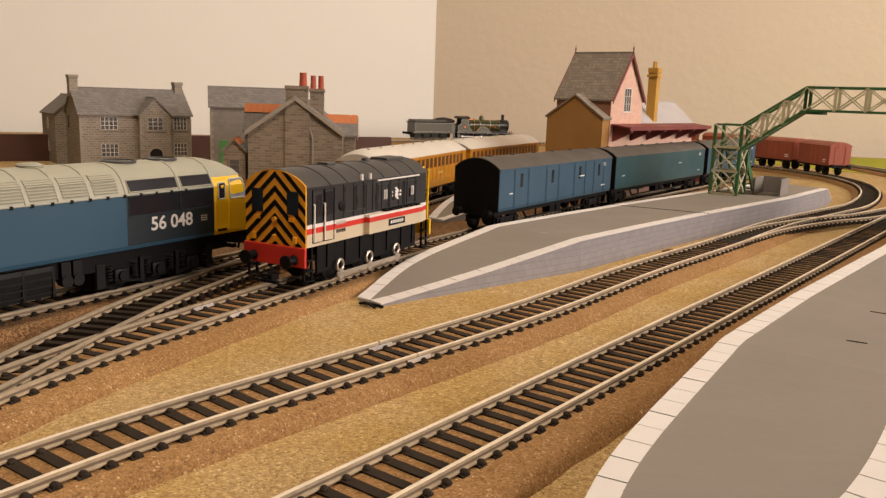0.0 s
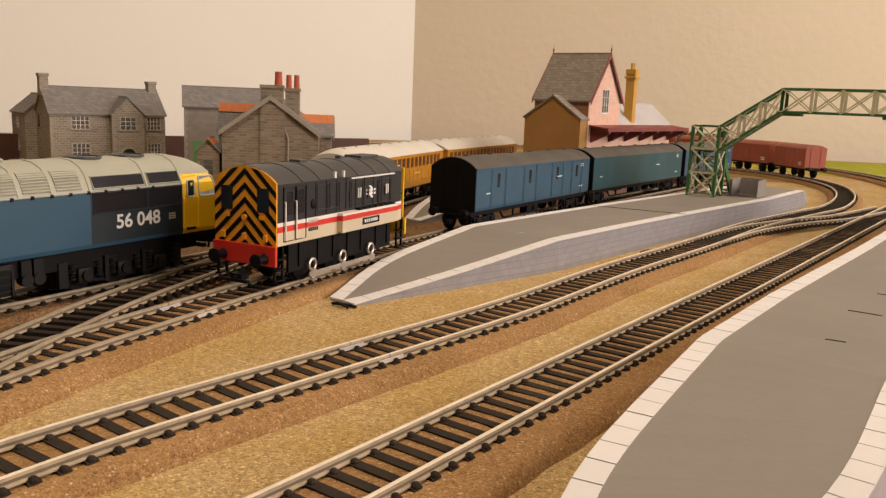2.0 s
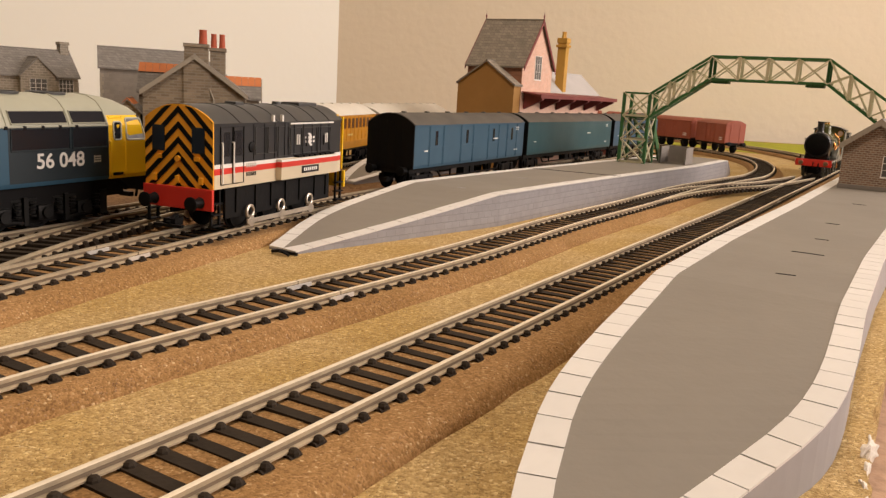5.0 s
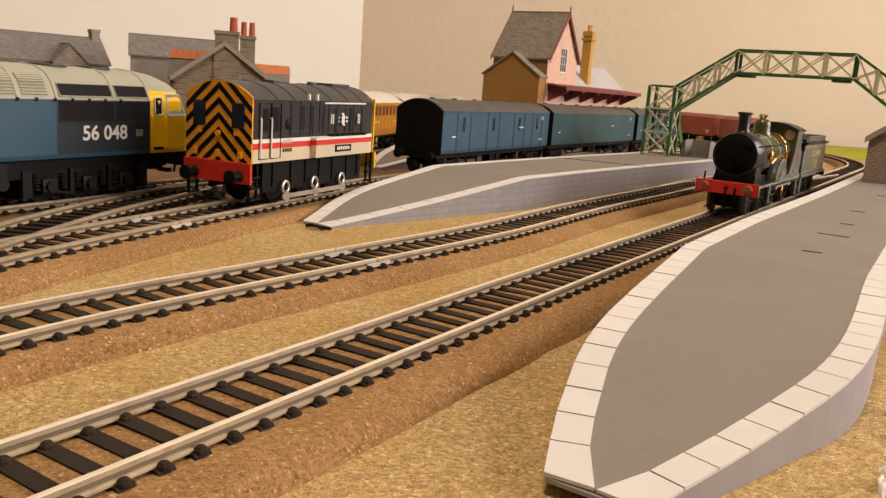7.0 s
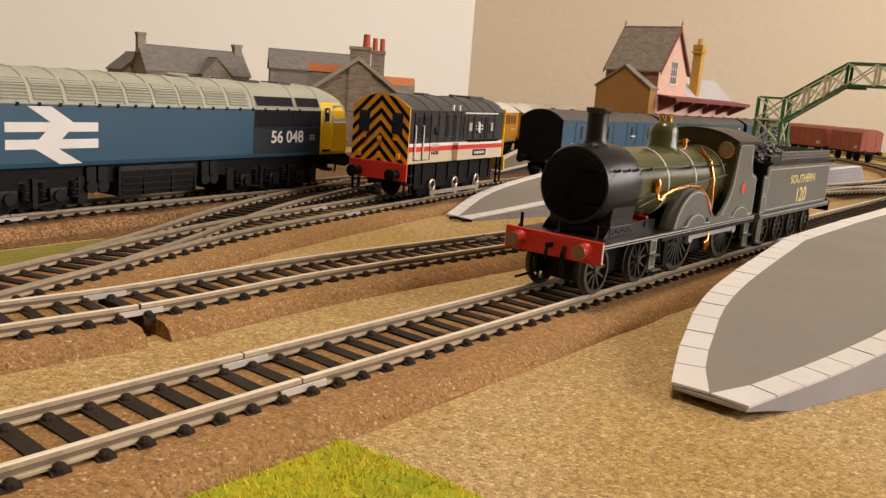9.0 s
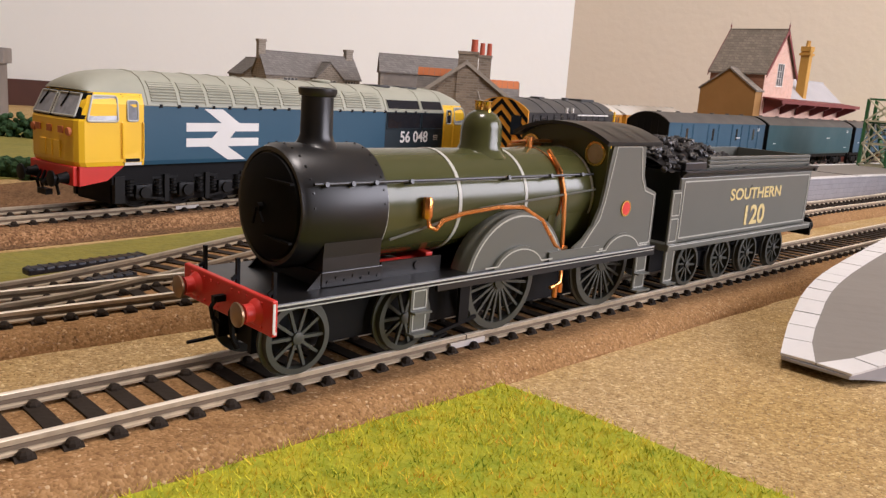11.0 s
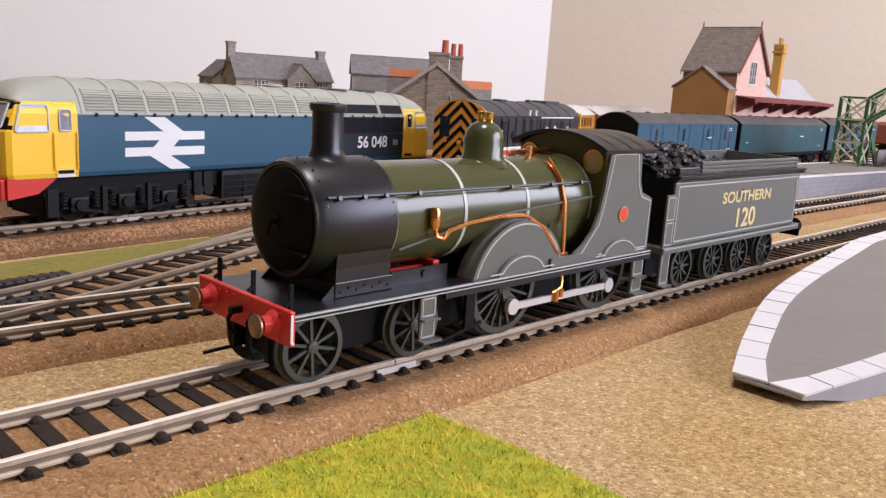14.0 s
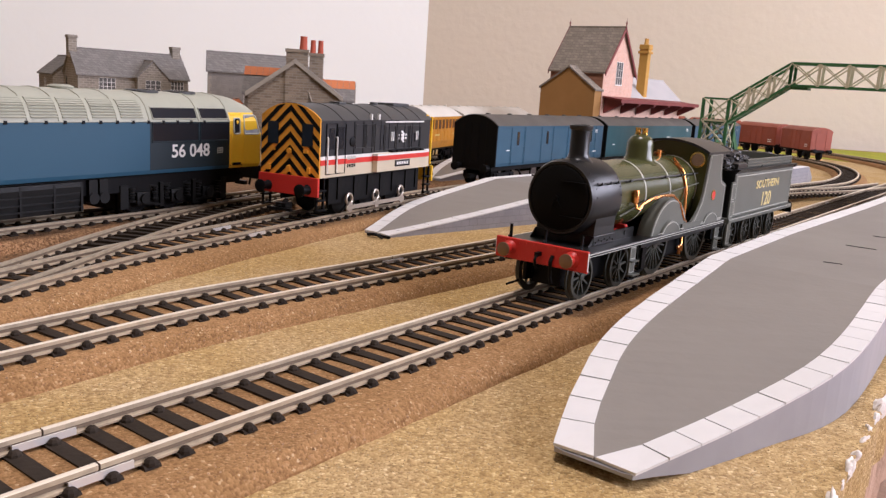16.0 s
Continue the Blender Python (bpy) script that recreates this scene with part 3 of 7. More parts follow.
    nt.links.new(bp.outputs["Normal"], bs.inputs["Normal"])
    return m


K_PLAT = brick_mat("grey_embossed_brick", (0.35, 0.34, 0.355), (0.325, 0.315, 0.33), (0.28, 0.27, 0.285), 8.0, 3.4, 0.25, rough=0.55, bump=0.15)


def platform(name, left, right, bottom_tip, label, edge_w=8.0, slab_step=9.0, wall=None):
    """left and right: outlines of (x, y, z) from the tip."""
    t = thing(name, P(0, 0, 0), label, "platform", kind="structure")

    def inset(rows, side):
        out = []
        for i, p in enumerate(rows):
            d = rows[min(i + 1, len(rows) - 1)] - rows[max(i - 1, 0)]
            n = Vector((-d.y, d.x, 0)).normalized() * side * edge_w
            out.append(p + n)
        return out
    l, r = [Vector(p) for p in left], [Vector(p) for p in right]
    li, ri = inset(l, -1), inset(r, 1)
    # the two copings meet in a mitre at the tip
    li[0] = (l[0] + r[0]) / 2 + ((l[1] + r[1]) - (l[0] + r[0])).normalized() * 0.4
    ri[0] = li[0] + (r[0] - l[0]).normalized() * 0.05
    # body: a closed solid, sides a little inside the coping
    bm = B()
    ls = [p + (q - p) * 0.04 for p, q in zip(l, li)]
    rs = [p + (q - p) * 0.04 for p, q in zip(r, ri)]
    wall = wall or M_PWALL
    n = len(ls)
    top_l = [bm.verts.new(p - Vector((0, 0, 0.55))) for p in ls]
    top_r = [bm.verts.new(p - Vector((0, 0, 0.55))) for p in rs]
    def foot(p, i):
        return max(GZ - 1.0, bottom_tip - 1.0 * i)
    bot_l = [bm.verts.new((p.x, p.y, min(foot(p, i), p.z - 1.5))) for i, p in enumerate(ls)]
    bot_r = [bm.verts.new((p.x, p.y, min(foot(p, i), p.z - 1.5))) for i, p in enumerate(rs)]
    # the top sinks a little towards the middle, below the deck
    in_l = [bm.verts.new(p + (q - p) * 0.12 - Vector((0, 0, 1.4 if i else 0.8))) for i, (p, q) in enumerate(zip(ls, rs))]
    in_r = [bm.verts.new(q + (p - q) * 0.12 - Vector((0, 0, 1.4 if i else 0.8))) for i, (p, q) in enumerate(zip(ls, rs))]
    for a, b in ((top_l, bot_l), (bot_r, top_r)):
        for k in range(len(a) - 1):
            bm.faces.new((a[k], a[k + 1], b[k + 1], b[k]))
    for k in range(n - 1):
        for a, b in ((top_l, in_l), (in_l, in_r), (in_r, top_r)):
            bm.faces.new((a[k], b[k], b[k + 1], a[k + 1]))
        bm.faces.new((bot_l[k], bot_l[k + 1], bot_r[k + 1], bot_r[k]))
    bm.faces.new((top_l[0], bot_l[0], bot_r[0], top_r[0], in_r[0], in_l[0]))
    bm.faces.new((top_l[-1], in_l[-1], in_r[-1], top_r[-1], bot_r[-1], bot_l[-1]))
    part("side_wall", bm, wall, t, "plain grey platform side" if wall is M_PWALL else "grey brick-embossed platform side")
    # grey deck between the copings
    bm = B()
    up = Vector((0, 0, -0.12))
    for k in range(len(li) - 1):
        quad(bm, li[k] + up, ri[k] + up, ri[k + 1] + up, li[k + 1] + up)
    bmesh.ops.remove_doubles(bm, verts=bm.verts, dist=0.01)
    g = bmesh.ops.extrude_face_region(bm, geom=list(bm.faces))
    bmesh.ops.translate(bm, vec=(0, 0, -0.5), verts=[v for v in g["geom"] if isinstance(v, bmesh.types.BMVert)])
    part("deck", bm, M_PLAT, t, "matt grey-brown platform surface")
    # coping slabs, one by one
    for rows, inner in ((l, li), (r, ri)):
        i = 0
        acc = [0.0]
        for a, b in zip(rows, rows[1:]):
            acc.append(acc[-1] + (b - a).length)

        def at(f, rr):
            f = min(max(f, 0.0), acc[-1])
            for k in range(len(rows) - 1):
                if f <= acc[k + 1] + 1e-9:
                    w = (f - acc[k]) / max(acc[k + 1] - acc[k], 1e-9)
                    return rr[k] + (rr[k + 1] - rr[k]) * w
            return rr[-1]
        m = int(acc[-1] / slab_step)
        for k in range(m):
            f0, f1 = acc[-1] * k / m + 0.2, acc[-1] * (k + 1) / m - 0.2
            lift = rnd.uniform(-0.05, 0.08)
            bm = B()
            ps = [at(f0, rows), at(f1, rows), at(f1, inner), at(f0, inner)]
            vs = [bm.verts.new((p.x, p.y, p.z + lift)) for p in ps] + [bm.verts.new((p.x, p.y, p.z - 0.6)) for p in ps]
            for q in ((0, 1, 2, 3), (7, 6, 5, 4), (0, 4, 5, 1), (1, 5, 6, 2), (2, 6, 7, 3), (3, 7, 4, 0)):
                bm.faces.new([vs[j] for j in q])
            part("coping_slab", bm, M_EDGE, t)
    return t


def smooth_rows(rows, n=10):
    q = [Vector(p) for p in rows]
    q = [q[0] * 2 - q[1]] + q + [q[-1] * 2 - q[-2]]
    out = []
    for i in range(1, len(q) - 2):
        a, b, c, d = q[i - 1:i + 3]
        for k in range(n):
            t = k / n
            out.append(0.5 * (2 * b + (c - a) * t + (2 * a - 5 * b + 4 * c - d) * t * t + (3 * b - a - 3 * c + d) * t ** 3))
    out.append(q[-2])
    return [tuple(p) for p in out]


P1L = smooth_rows([(6.5, 392, 5.9), (19, 449, 13.0), (55, 520, 22)], 6)[:-1] + [(55, 520, 22), (95, 587, 22), (137, 655, 22), (225, 790, 22), (305, 912, 22), (330, 955, 8)]
P1R = smooth_rows([(19.5, 383, 5.9), (60, 430, 12.6), (108, 486, 22)], 6)[:-1] + [(108, 486, 22), (150, 553, 22), (198, 627, 22), (290, 762, 22), (352, 868, 22), (368, 905, 8)]
platform("platform_1", P1L, P1R, 5.0, "grey model station platform with white coping and a sloping end", edge_w=6.5, wall=K_PLAT)
P2L = smooth_rows([(93, 169.5, 8.2), (97.5, 191, 12.6), (109, 225, 18.5), (147, 307, 22.8)], 6)[:-1] + [(147, 307, 22.8), (188, 379, 22.8), (268, 510, 22.8), (345, 640, 22.8), (440, 800, 22.8), (480, 868, 22.8)]
P2R = smooth_rows([(107.5, 160.5, 8.2), (136, 186, 12.6), (163, 214, 18.5), (197, 275, 22.8)], 6)[:-1] + [(197, 275, 22.8), (240, 350, 22.8), (322, 484, 22.8), (402, 612, 22.8), (490, 760, 22.8), (530, 835, 22.8)]
platform("platform_2", P2L, P2R, 7.0, "long grey model platform with white coping slabs and tapered end", edge_w=6.6)
P3L = smooth_rows([(-1, 640, 7), (4, 690, 13), (20, 745, 21)], 6)[:-1] + [(20, 745, 21), (50, 850, 21), (80, 930, 21)]
P3R = smooth_rows([(12, 628, 7), (38, 672, 13), (66, 720, 21)], 6)[:-1] + [(66, 720, 21), (115, 820, 21), (150, 900, 21)]
platform("platform_3", P3L, P3R, 5.0, "small grey platform ramp behind the blue vans", edge_w=6.0)


# ---- rolling stock: local x along the vehicle, z = 0 on the rail ----
def loft(bm, sections, closed=False, caps=False):
    """Skins rows of points of equal length."""
    rows = [[bm.verts.new(p) for p in s] for s in sections]
    for a, b in zip(rows, rows[1:]):
        n = len(a)
        for k in range(n if closed else n - 1):
            q = [a[k], a[(k + 1) % n], b[(k + 1) % n], b[k]]
            bm.faces.new(q)
    if caps:
        bm.faces.new(rows[0][::-1])
        bm.faces.new(rows[-1])


def text_mesh(body, size, material, parent, name, m, label="", bold=0.0):
    cu = bpy.data.curves.new(name, "FONT")
    cu.body, cu.size, cu.align_x, cu.align_y = body, size * MM, "CENTER", "CENTER"
    cu.extrude, cu.offset = 0.06 * MM, bold * MM
    tmp = bpy.data.objects.new("tmp", cu)
    scene.collection.objects.link(tmp)
    bpy.context.view_layer.update()
    me = bpy.data.meshes.new_from_object(tmp.evaluated_get(bpy.context.evaluated_depsgraph_get()))
    bpy.data.objects.remove(tmp)
    me.materials.clear()
    me.materials.append(material)
    ob = new(name, me)
    ob.parent = parent
    ob.matrix_basis = m
    if label:
        tagged(ob, label=label)
    return ob


def side_text(body, size, material, parent, name, x, y, z, bold=0.0, face=-1, label=""):
    """Lettering on a side that faces -y (face = -1) or +y."""
    rz = 0 if face < 0 else 180
    return text_mesh(body, size, material, parent, name, P(x, y, z, rz, 90), label, bold)


def plain_wheel(bm, x, y, r, seg=20):
    """A disc wheel with tread and flange, inner side towards y = 0."""
    s = 1 if y > 0 else -1
    m = Matrix.Translation((x, y, r)) @ rot(rx=-90 * s)
    lathe(bm, [(0, -1.4), (r + 0.8, -1.4), (r + 0.8, -0.8), (r, -0.7), (r, 1.2), (r - 1.0, 1.3), (r - 1.2, 0.6), (1.6, 0.5), (1.6, 1.5), (0, 1.6)], m, seg)


SPOKES = {}


def spoked_wheel(parent, x, y, r, spokes, material, crank=False):
    """A wheel whose own origin is its axle, so that it can turn."""
    s = 1 if y > 0 else -1
    t = rot(rx=-90 * s)
    rim = 0.115 * r + 0.4
    bm = B()
    lathe(bm, [(r - rim, -0.8), (r + 0.7, -0.8), (r + 0.7, -0.25), (r, -0.1), (r - 0.1, 1.1), (r - rim, 1.2)], t, 40, close=True)
    ob = part("wheel", bm, material, parent, m=P(x, y, r), smooth=True)
    bm = B()
    lathe(bm, [(0, -0.8), (0.17 * r, -0.8), (0.17 * r, 1.2), (0.07 * r, 1.35), (0, 1.35)], t, 18)
    part("hub", bm, material, ob, smooth=True)
    key = (r, spokes, s)
    if key not in SPOKES:
        bm = B()
        bar(bm, (0.14 * r, 0.35 * s, 0), (r - rim + 0.2, 0.35 * s, 0), 0.62, 0.7, up=(0, 1, 0))
        SPOKES[key] = finish("spoke", bm, material)
    for k in range(spokes):
        sp = new("spoke", SPOKES[key])
        sp.parent = ob
        sp.matrix_basis = Matrix.Rotation(2 * math.pi * k / spokes, 4, "Y")
    if crank:
        bm = B()
        cyl(bm, (0, 0.6 * s, -0.42 * r), (0, 2.0 * s, -0.42 * r), 1.5, 14)
        bar(bm, (0, 1.0 * s, 0), (0, 1.0 * s, -0.42 * r), 2.6, 1.0, up=(0, 1, 0))
        part("crank_boss", bm, material, ob, smooth=True)
    ob["radius"] = r
    return ob


def buffer_pair(parent, x, dirx, y, z, material, face, short=False):
    for s in (-1, 1):
        bm = B()
        t = Matrix.Translation((x, s * y, z)) @ rot(ry=90 * dirx)
        lathe(bm, [(0, 0), (2.3, 0), (2.0, 0.8), (1.5, 3.4), (1.5, 3.6), (0, 3.6)], t, 16)
        if short:
            bm.clear()
            lathe(bm, [(0, 0), (2.5, 0), (2.2, 0.5), (1.7, 1.0), (1.6, 2.6), (1.8, 2.8), (0, 2.8)], t, 18)
        b = part("buffer", bm, material, parent, smooth=True)
        bm = B()
        if short:
            lathe(bm, [(0, 2.8), (0.9, 2.8), (0.9, 3.4), (2.2, 3.5), (2.2, 3.9), (1.4, 4.2), (0, 4.3)], t, 18)
        else:
            lathe(bm, [(0, 3.6), (0.8, 3.6), (0.8, 5.2), (2.9, 5.3), (2.9, 5.9), (2.0, 6.15), (0, 6.25)], t, 18)
        part("buffer_head", bm, face, b, "worn metal buffer head", smooth=True)


def arrow_logo(parent, x, y, z, w, h, material, face=-1):
    """Two rails joined by a barbed diagonal, in flat bars."""
    bm = B()
    f = -face
    t = 0.21 * h
    y0, y1 = y, y + 0.12 * face

    def flat(pts):
        prism(bm, [(x + f * px * w / 2, z + pz * h / 2) for px, pz in pts], "y", y0, y1)
    flat([(-1, 0.13), (1, 0.13), (1, 0.46), (-1, 0.46)])
    flat([(-1, -0.46), (1, -0.46), (1, -0.13), (-1, -0.13)])
    y1 += 0.02 * face
    flat([(-0.54, 1.0), (-0.04, 1.0), (0.52, 0.36), (0.02, 0.36)])
    y1 += 0.02 * face
    flat([(0.5, 0.46), (0.02, 0.46), (-0.5, -0.44), (0.0, -0.44)])
    y1 += 0.02 * face
    flat([(-0.5, -0.36), (0.0, -0.36), (0.62, -1.0), (0.12, -1.0)])
    part("arrow_emblem", bm, material, parent, "white double-arrow emblem")


def arc_roof(width, eave, top, n=10):
    out = []
    for k in range(n + 1):
        a = -1 + 2 * k / n
        out.append((a * width, eave + (top - eave) * (1 - abs(a) ** 2.2)))
    return out


# the steam locomotive -------------------------------------------------------
def lined(bm, pts, w=0.35):
    """A thin raised painted line."""
    for a, b in zip(pts, pts[1:]):
        bar(bm, a, b, w, 0.16, up=(0, 1, 0))


def steam_locomotive():
    e = thing("steam_locomotive", P(0, 0, RZ), "lined olive green four-coupled steam locomotive with black smokebox and copper pipes", "locomotive")
    # frames and running plate
    bm = B()
    for s in (-1, 1):
        box(bm, -110, 8, s * 6 - 0.6, s * 6 + 0.6, 4.5, 15)
    box(bm, -106, 4, -5.5, 5.5, 3.4, 14.8)
    box(bm, -22, -4, -4, 4, 4, 13)
    part("frame", bm, M_BLACK, e)
    bm = B()
    box(bm, -112, 9, -15.6, 15.6, 14.9, 16.3, 0.25)
    for s in (-1, 1):
        box(bm, -112, -30, s * 15.0 - 0.4, s * 15.0 + 0.4, 13.6, 15)
    part("running_plate", bm, M_SMOKE, e)
    bm = B()
    for s in (-1, 1):
        lined(bm, [(8.5, s * 15.65, 15.9), (-111, s * 15.65, 15.9)], 0.28)
        lined(bm, [(8.5, s * 15.65, 15.15), (-111, s * 15.65, 15.15)], 0.2)
    part("edge_lining", bm, M_LINE, e, "fine pale lining")
    bm = B()
    box(bm, 8.6, 9.8, -16.2, 16.2, 10.6, 17.2, 0.3)
    for s in (-1, 1):
        for k in range(5):
            cyl(bm, (9.8, s * (2.5 + k * 2.6), 16.1), (10.05, s * (2.5 + k * 2.6), 16.1), 0.28, 6)
            cyl(bm, (9.8, s * (2.5 + k * 2.6), 11.6), (10.05, s * (2.5 + k * 2.6), 11.6), 0.28, 6)
    bb = part("buffer_beam", bm, M_RED, e, "bright red buffer beam")
    for s in (-1, 1):
        bm = B()
        lined(bm, [(9.4, s * 16.25, 16.6), (9.4, s * 16.25, 11.3), (8.9, s * 16.25, 11.3)], 0.5)
        part("beam_end_lining", bm, M_WHITE, bb)
    buffer_pair(e, 9.8, 1, 11.0, 14.0, M_RED, M_BUFF, True)
    bm = B()
    bar(bm, (9.8, 0, 14), (12.2, 0, 14), 1.2)
    tube(bm, [(11.5, 0, 14), (12.6, 0, 12.5), (12.2, 0, 10.5), (11.0, 0, 9.4)], 0.45, 6)
    tube(bm, [(9.9, 4.5, 14.0), (11.0, 4.5, 12.5), (10.6, 4.5, 7.5), (9.6, 4.5, 5.5)], 0.6, 6)
    tube(bm, [(6.5, -8.6, 3.5), (12.5, -9.4, 3.0)], 0.4, 6)
    part("coupling_hook", bm, M_BLACK, e)
    for y in (-12.5, 0.0, 12.5):
        bm = B()
        bar(bm, (7.2, y, 16.2), (7.2, y, 21.2), 0.7)
        bar(bm, (7.2, y, 18.0), (8.4, y, 17.2), 0.6)
        part("lamp_iron", bm, M_BLACK, e)
    # smokebox on its saddle
    bm = B()
    lathe(bm, [(0, -18.5), (12.0, -18.5), (12.0, -0.8), (11.5, 0.0), (11.3, 0.9), (10.6, 0.9), (10.4, 0.5), (0, 0.5)], Matrix.Translation((0, 0, 30.6)) @ rot(ry=90), 48)
    for s in (1,):
        for k in range(24):
            a = 2 * math.pi * k / 24
            cyl(bm, (0.4, 10.8 * math.cos(a), 30.6 + 10.8 * math.sin(a)), (0.85, 10.8 * math.cos(a), 30.6 + 10.8 * math.sin(a)), 0.22, 5)
        for k in range(14):
            a = math.pi * (k + 0.5) / 14
            for x in (-1.2, -17.6):
                v = Vector((x, 12.0 * math.cos(a), 30.6 + 12.0 * math.sin(a)))
                n = Vector((0, math.cos(a), math.sin(a)))
                cyl(bm, v, v + n * 0.25, 0.22, 5)
    sb = part("smokebox", bm, M_SMOKE, e, "matt black smokebox with round door", smooth=True)
    bm = B()
    lathe(bm, [(0, 0.4), (10.2, 0.4), (10.0, 1.2), (9.4, 1.5), (5.0, 2.3), (0, 2.6)], Matrix.Translation((0, 0, 30.6)) @ rot(ry=90), 48)
    part("smokebox_door", bm, M_DOOR, sb, "dull black dished door", smooth=True)
    bm = B()
    cyl(bm, (2.4, 0, 30.6), (3.6, 0, 30.6), 0.9, 10)
    bar(bm, (3.4, 0, 30.6), (3.4, 2.2, 28.0), 0.4)
    bar(bm, (3.7, 0, 30.6), (3.7, -1.0, 27.4), 0.4)
    for z in (36.0, 25.2):
        bar(bm, (2.2, 9.5, z), (2.2, 1.0, z), 0.9, 0.4)
    part("door_handle", bm, M_DOOR, sb)
    bm = B()
    prism(bm, [(-10.3, 16.3), (10.3, 16.3), (10.3, 22.0), (10.7, 26.5), (-10.7, 26.5), (-10.3, 22.0)], "x", -18.4, -4.6)
    box(bm, -19.0, -4.2, -10.6, 10.6, 16.3, 19.4, 0.2)
    for s in (-1, 1):
        for k in range(7):
            cyl(bm, (-5.6 - k * 2.0, s * 10.5, 17.4 + (k % 2) * 0.7), (-5.6 - k * 2.0, s * 10.85, 17.4 + (k % 2) * 0.7), 0.3, 6)
        prism(bm, [(-4.3, 16.3), (-1.2, 16.3), (-4.3, 19.3)], "y", s * 10.4 - 0.3, s * 10.4)
    part("saddle", bm, M_SMOKE, e)
    bm = B()
    lathe(bm, [(0, 41.4), (5.2, 41.3), (4.3, 42.1), (3.55, 43.0), (3.15, 44.2), (3.1, 51.4), (3.45, 51.5), (3.75, 52.2), (3.7, 52.9), (3.3, 53.1), (2.6, 53.1), (2.6, 47), (0, 47)], Matrix.Translation((-9.2, 0, 0)), 28)
    part("chimney", bm, M_SMOKE, e, "tall black chimney with flared base and lip", smooth=True)
    # boiler, firebox, bands
    bm = B()
    prof = [(11.25, -18.4), (11.25, -68.0), (11.5, -70.0), (11.5, -87.0)]
    loft(bm, [[(x, r * math.cos(2 * math.pi * k / 48), 30.2 + r * math.sin(2 * math.pi * k / 48)) for k in range(48)] for r, x in prof], closed=True, caps=True)
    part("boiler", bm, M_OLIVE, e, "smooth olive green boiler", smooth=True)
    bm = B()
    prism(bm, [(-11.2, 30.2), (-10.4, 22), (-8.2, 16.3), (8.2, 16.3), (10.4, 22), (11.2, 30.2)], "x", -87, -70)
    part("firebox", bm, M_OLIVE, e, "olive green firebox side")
    for x, w in ((-18.6, 1.0), (-39.0, 0.9), (-60.5, 0.9), (-73.2, 0.7), (-85.8, 0.8)):
        bm = B()
        r = 11.62 if x < -69 else 11.4
        lathe(bm, [(r - 0.4, x - w / 2), (r, x - w / 2), (r, x + w / 2), (r - 0.4, x + w / 2)], Matrix.Translation((0, 0, 30.2)) @ rot(ry=90), 48, close=True)
        part("boiler_band", bm, M_COPPER if x == -73.2 else M_LINE, e, "copper pipe round the firebox" if x == -73.2 else "pale lined boiler band", smooth=True)
    for s in (-1, 1):
        bm = B()
        tube(bm, [(-1, s * 11.6, 36.2), (-45, s * 11.5, 36.1), (-85, s * 11.6, 36.0)], 0.32, 8)
        for x in (-3.5, -9.5, -15, -24, -53, -68, -80):
            cyl(bm, (x, s * 10.2, 35.6), (x, s * 12.3, 36.2), 0.5, 8)
        part("handrail", bm, M_SMOKE, e, smooth=True)
        bm = B()
        tube(bm, [(-20, s * 11.0, 24.5), (-45, s * 11.9, 29.6), (-86, s * 12.1, 32.2)], 0.28, 6)
        part("reversing_rod", bm, M_OLIVE_SHEEN, e, smooth=True)
        bm = B()
        lathe(bm, [(0, 0), (1.0, 0), (1.2, 0.6), (1.2, 3.6), (0.8, 4.4), (0, 4.4)], Matrix.Translation((-28.6, s * 12.2, 28.4)), 12)
        cyl(bm, (-28.6, s * 10.6, 31.2), (-28.6, s * 12.4, 31.2), 1.0, 10)
        part("clack_valve", bm, M_COPPER, e, "copper feed valve", smooth=True)
        bm = B()
        tube(bm, [(-28.6, s * 12.4, 29.0), (-28.9, s * 12.8, 26.8), (-30.4, s * 13.2, 26.2), (-32.0, s * 13.4, 27.9), (-38, s * 13.6, 29.2), (-48, s * 14.0, 30.0), (-56, s * 14.3, 29.6), (-63, s * 14.5, 26.2), (-68.5, s * 14.5, 20.0), (-71.5, s * 14.0, 18.4), (-75.0, s * 13.0, 18.4)], 0.52, 8)
        part("feed_pipe", bm, M_COPPER, e, "bent copper feed pipe", smooth=True)
        bm = B()
        tube(bm, [(-73.5, s * 6.0, 41.5), (-73.4, s * 10.4, 37.0), (-73.6, s * 12.2, 31), (-74.0, s * 12.4, 24), (-74.4, s * 12.4, 16.5)], 0.55, 8)
        part("injector_pipe", bm, M_COPPER, e, "copper injector pipe", smooth=True)
        bm = B()
        tube(bm, [(-74.5, s * 11.5, 14.5), (-75.5, s * 12.0, 12.0), (-74.8, s * 12.4, 9.6), (-73, s * 12.5, 8.9), (-71, s * 12.5, 8.6)], 0.5, 8)
        cyl(bm, (-73, s * 12.5, 9.2), (-73, s * 12.5, 6.0), 0.7, 8)
        cyl(bm, (-75, s * 12.5, 9.2), (-75, s * 12.5, 7.0), 0.6, 8)
        part("injector", bm, M_COPPER, e, "copper injector below the footplate", smooth=True)
    bm = B()
    lathe(bm, [(6.6, 39.6), (5.6, 40.8), (4.9, 42.2), (4.8, 46.0), (4.4, 47.8), (3.4, 49.2), (1.9, 50.1), (0, 50.3)], Matrix.Translation((-55.5, 0, 0)), 28)
    part("dome", bm, M_OLIVE, e, "olive green steam dome", smooth=True)
    for y in (-1.3, 1.3):
        bm = B()
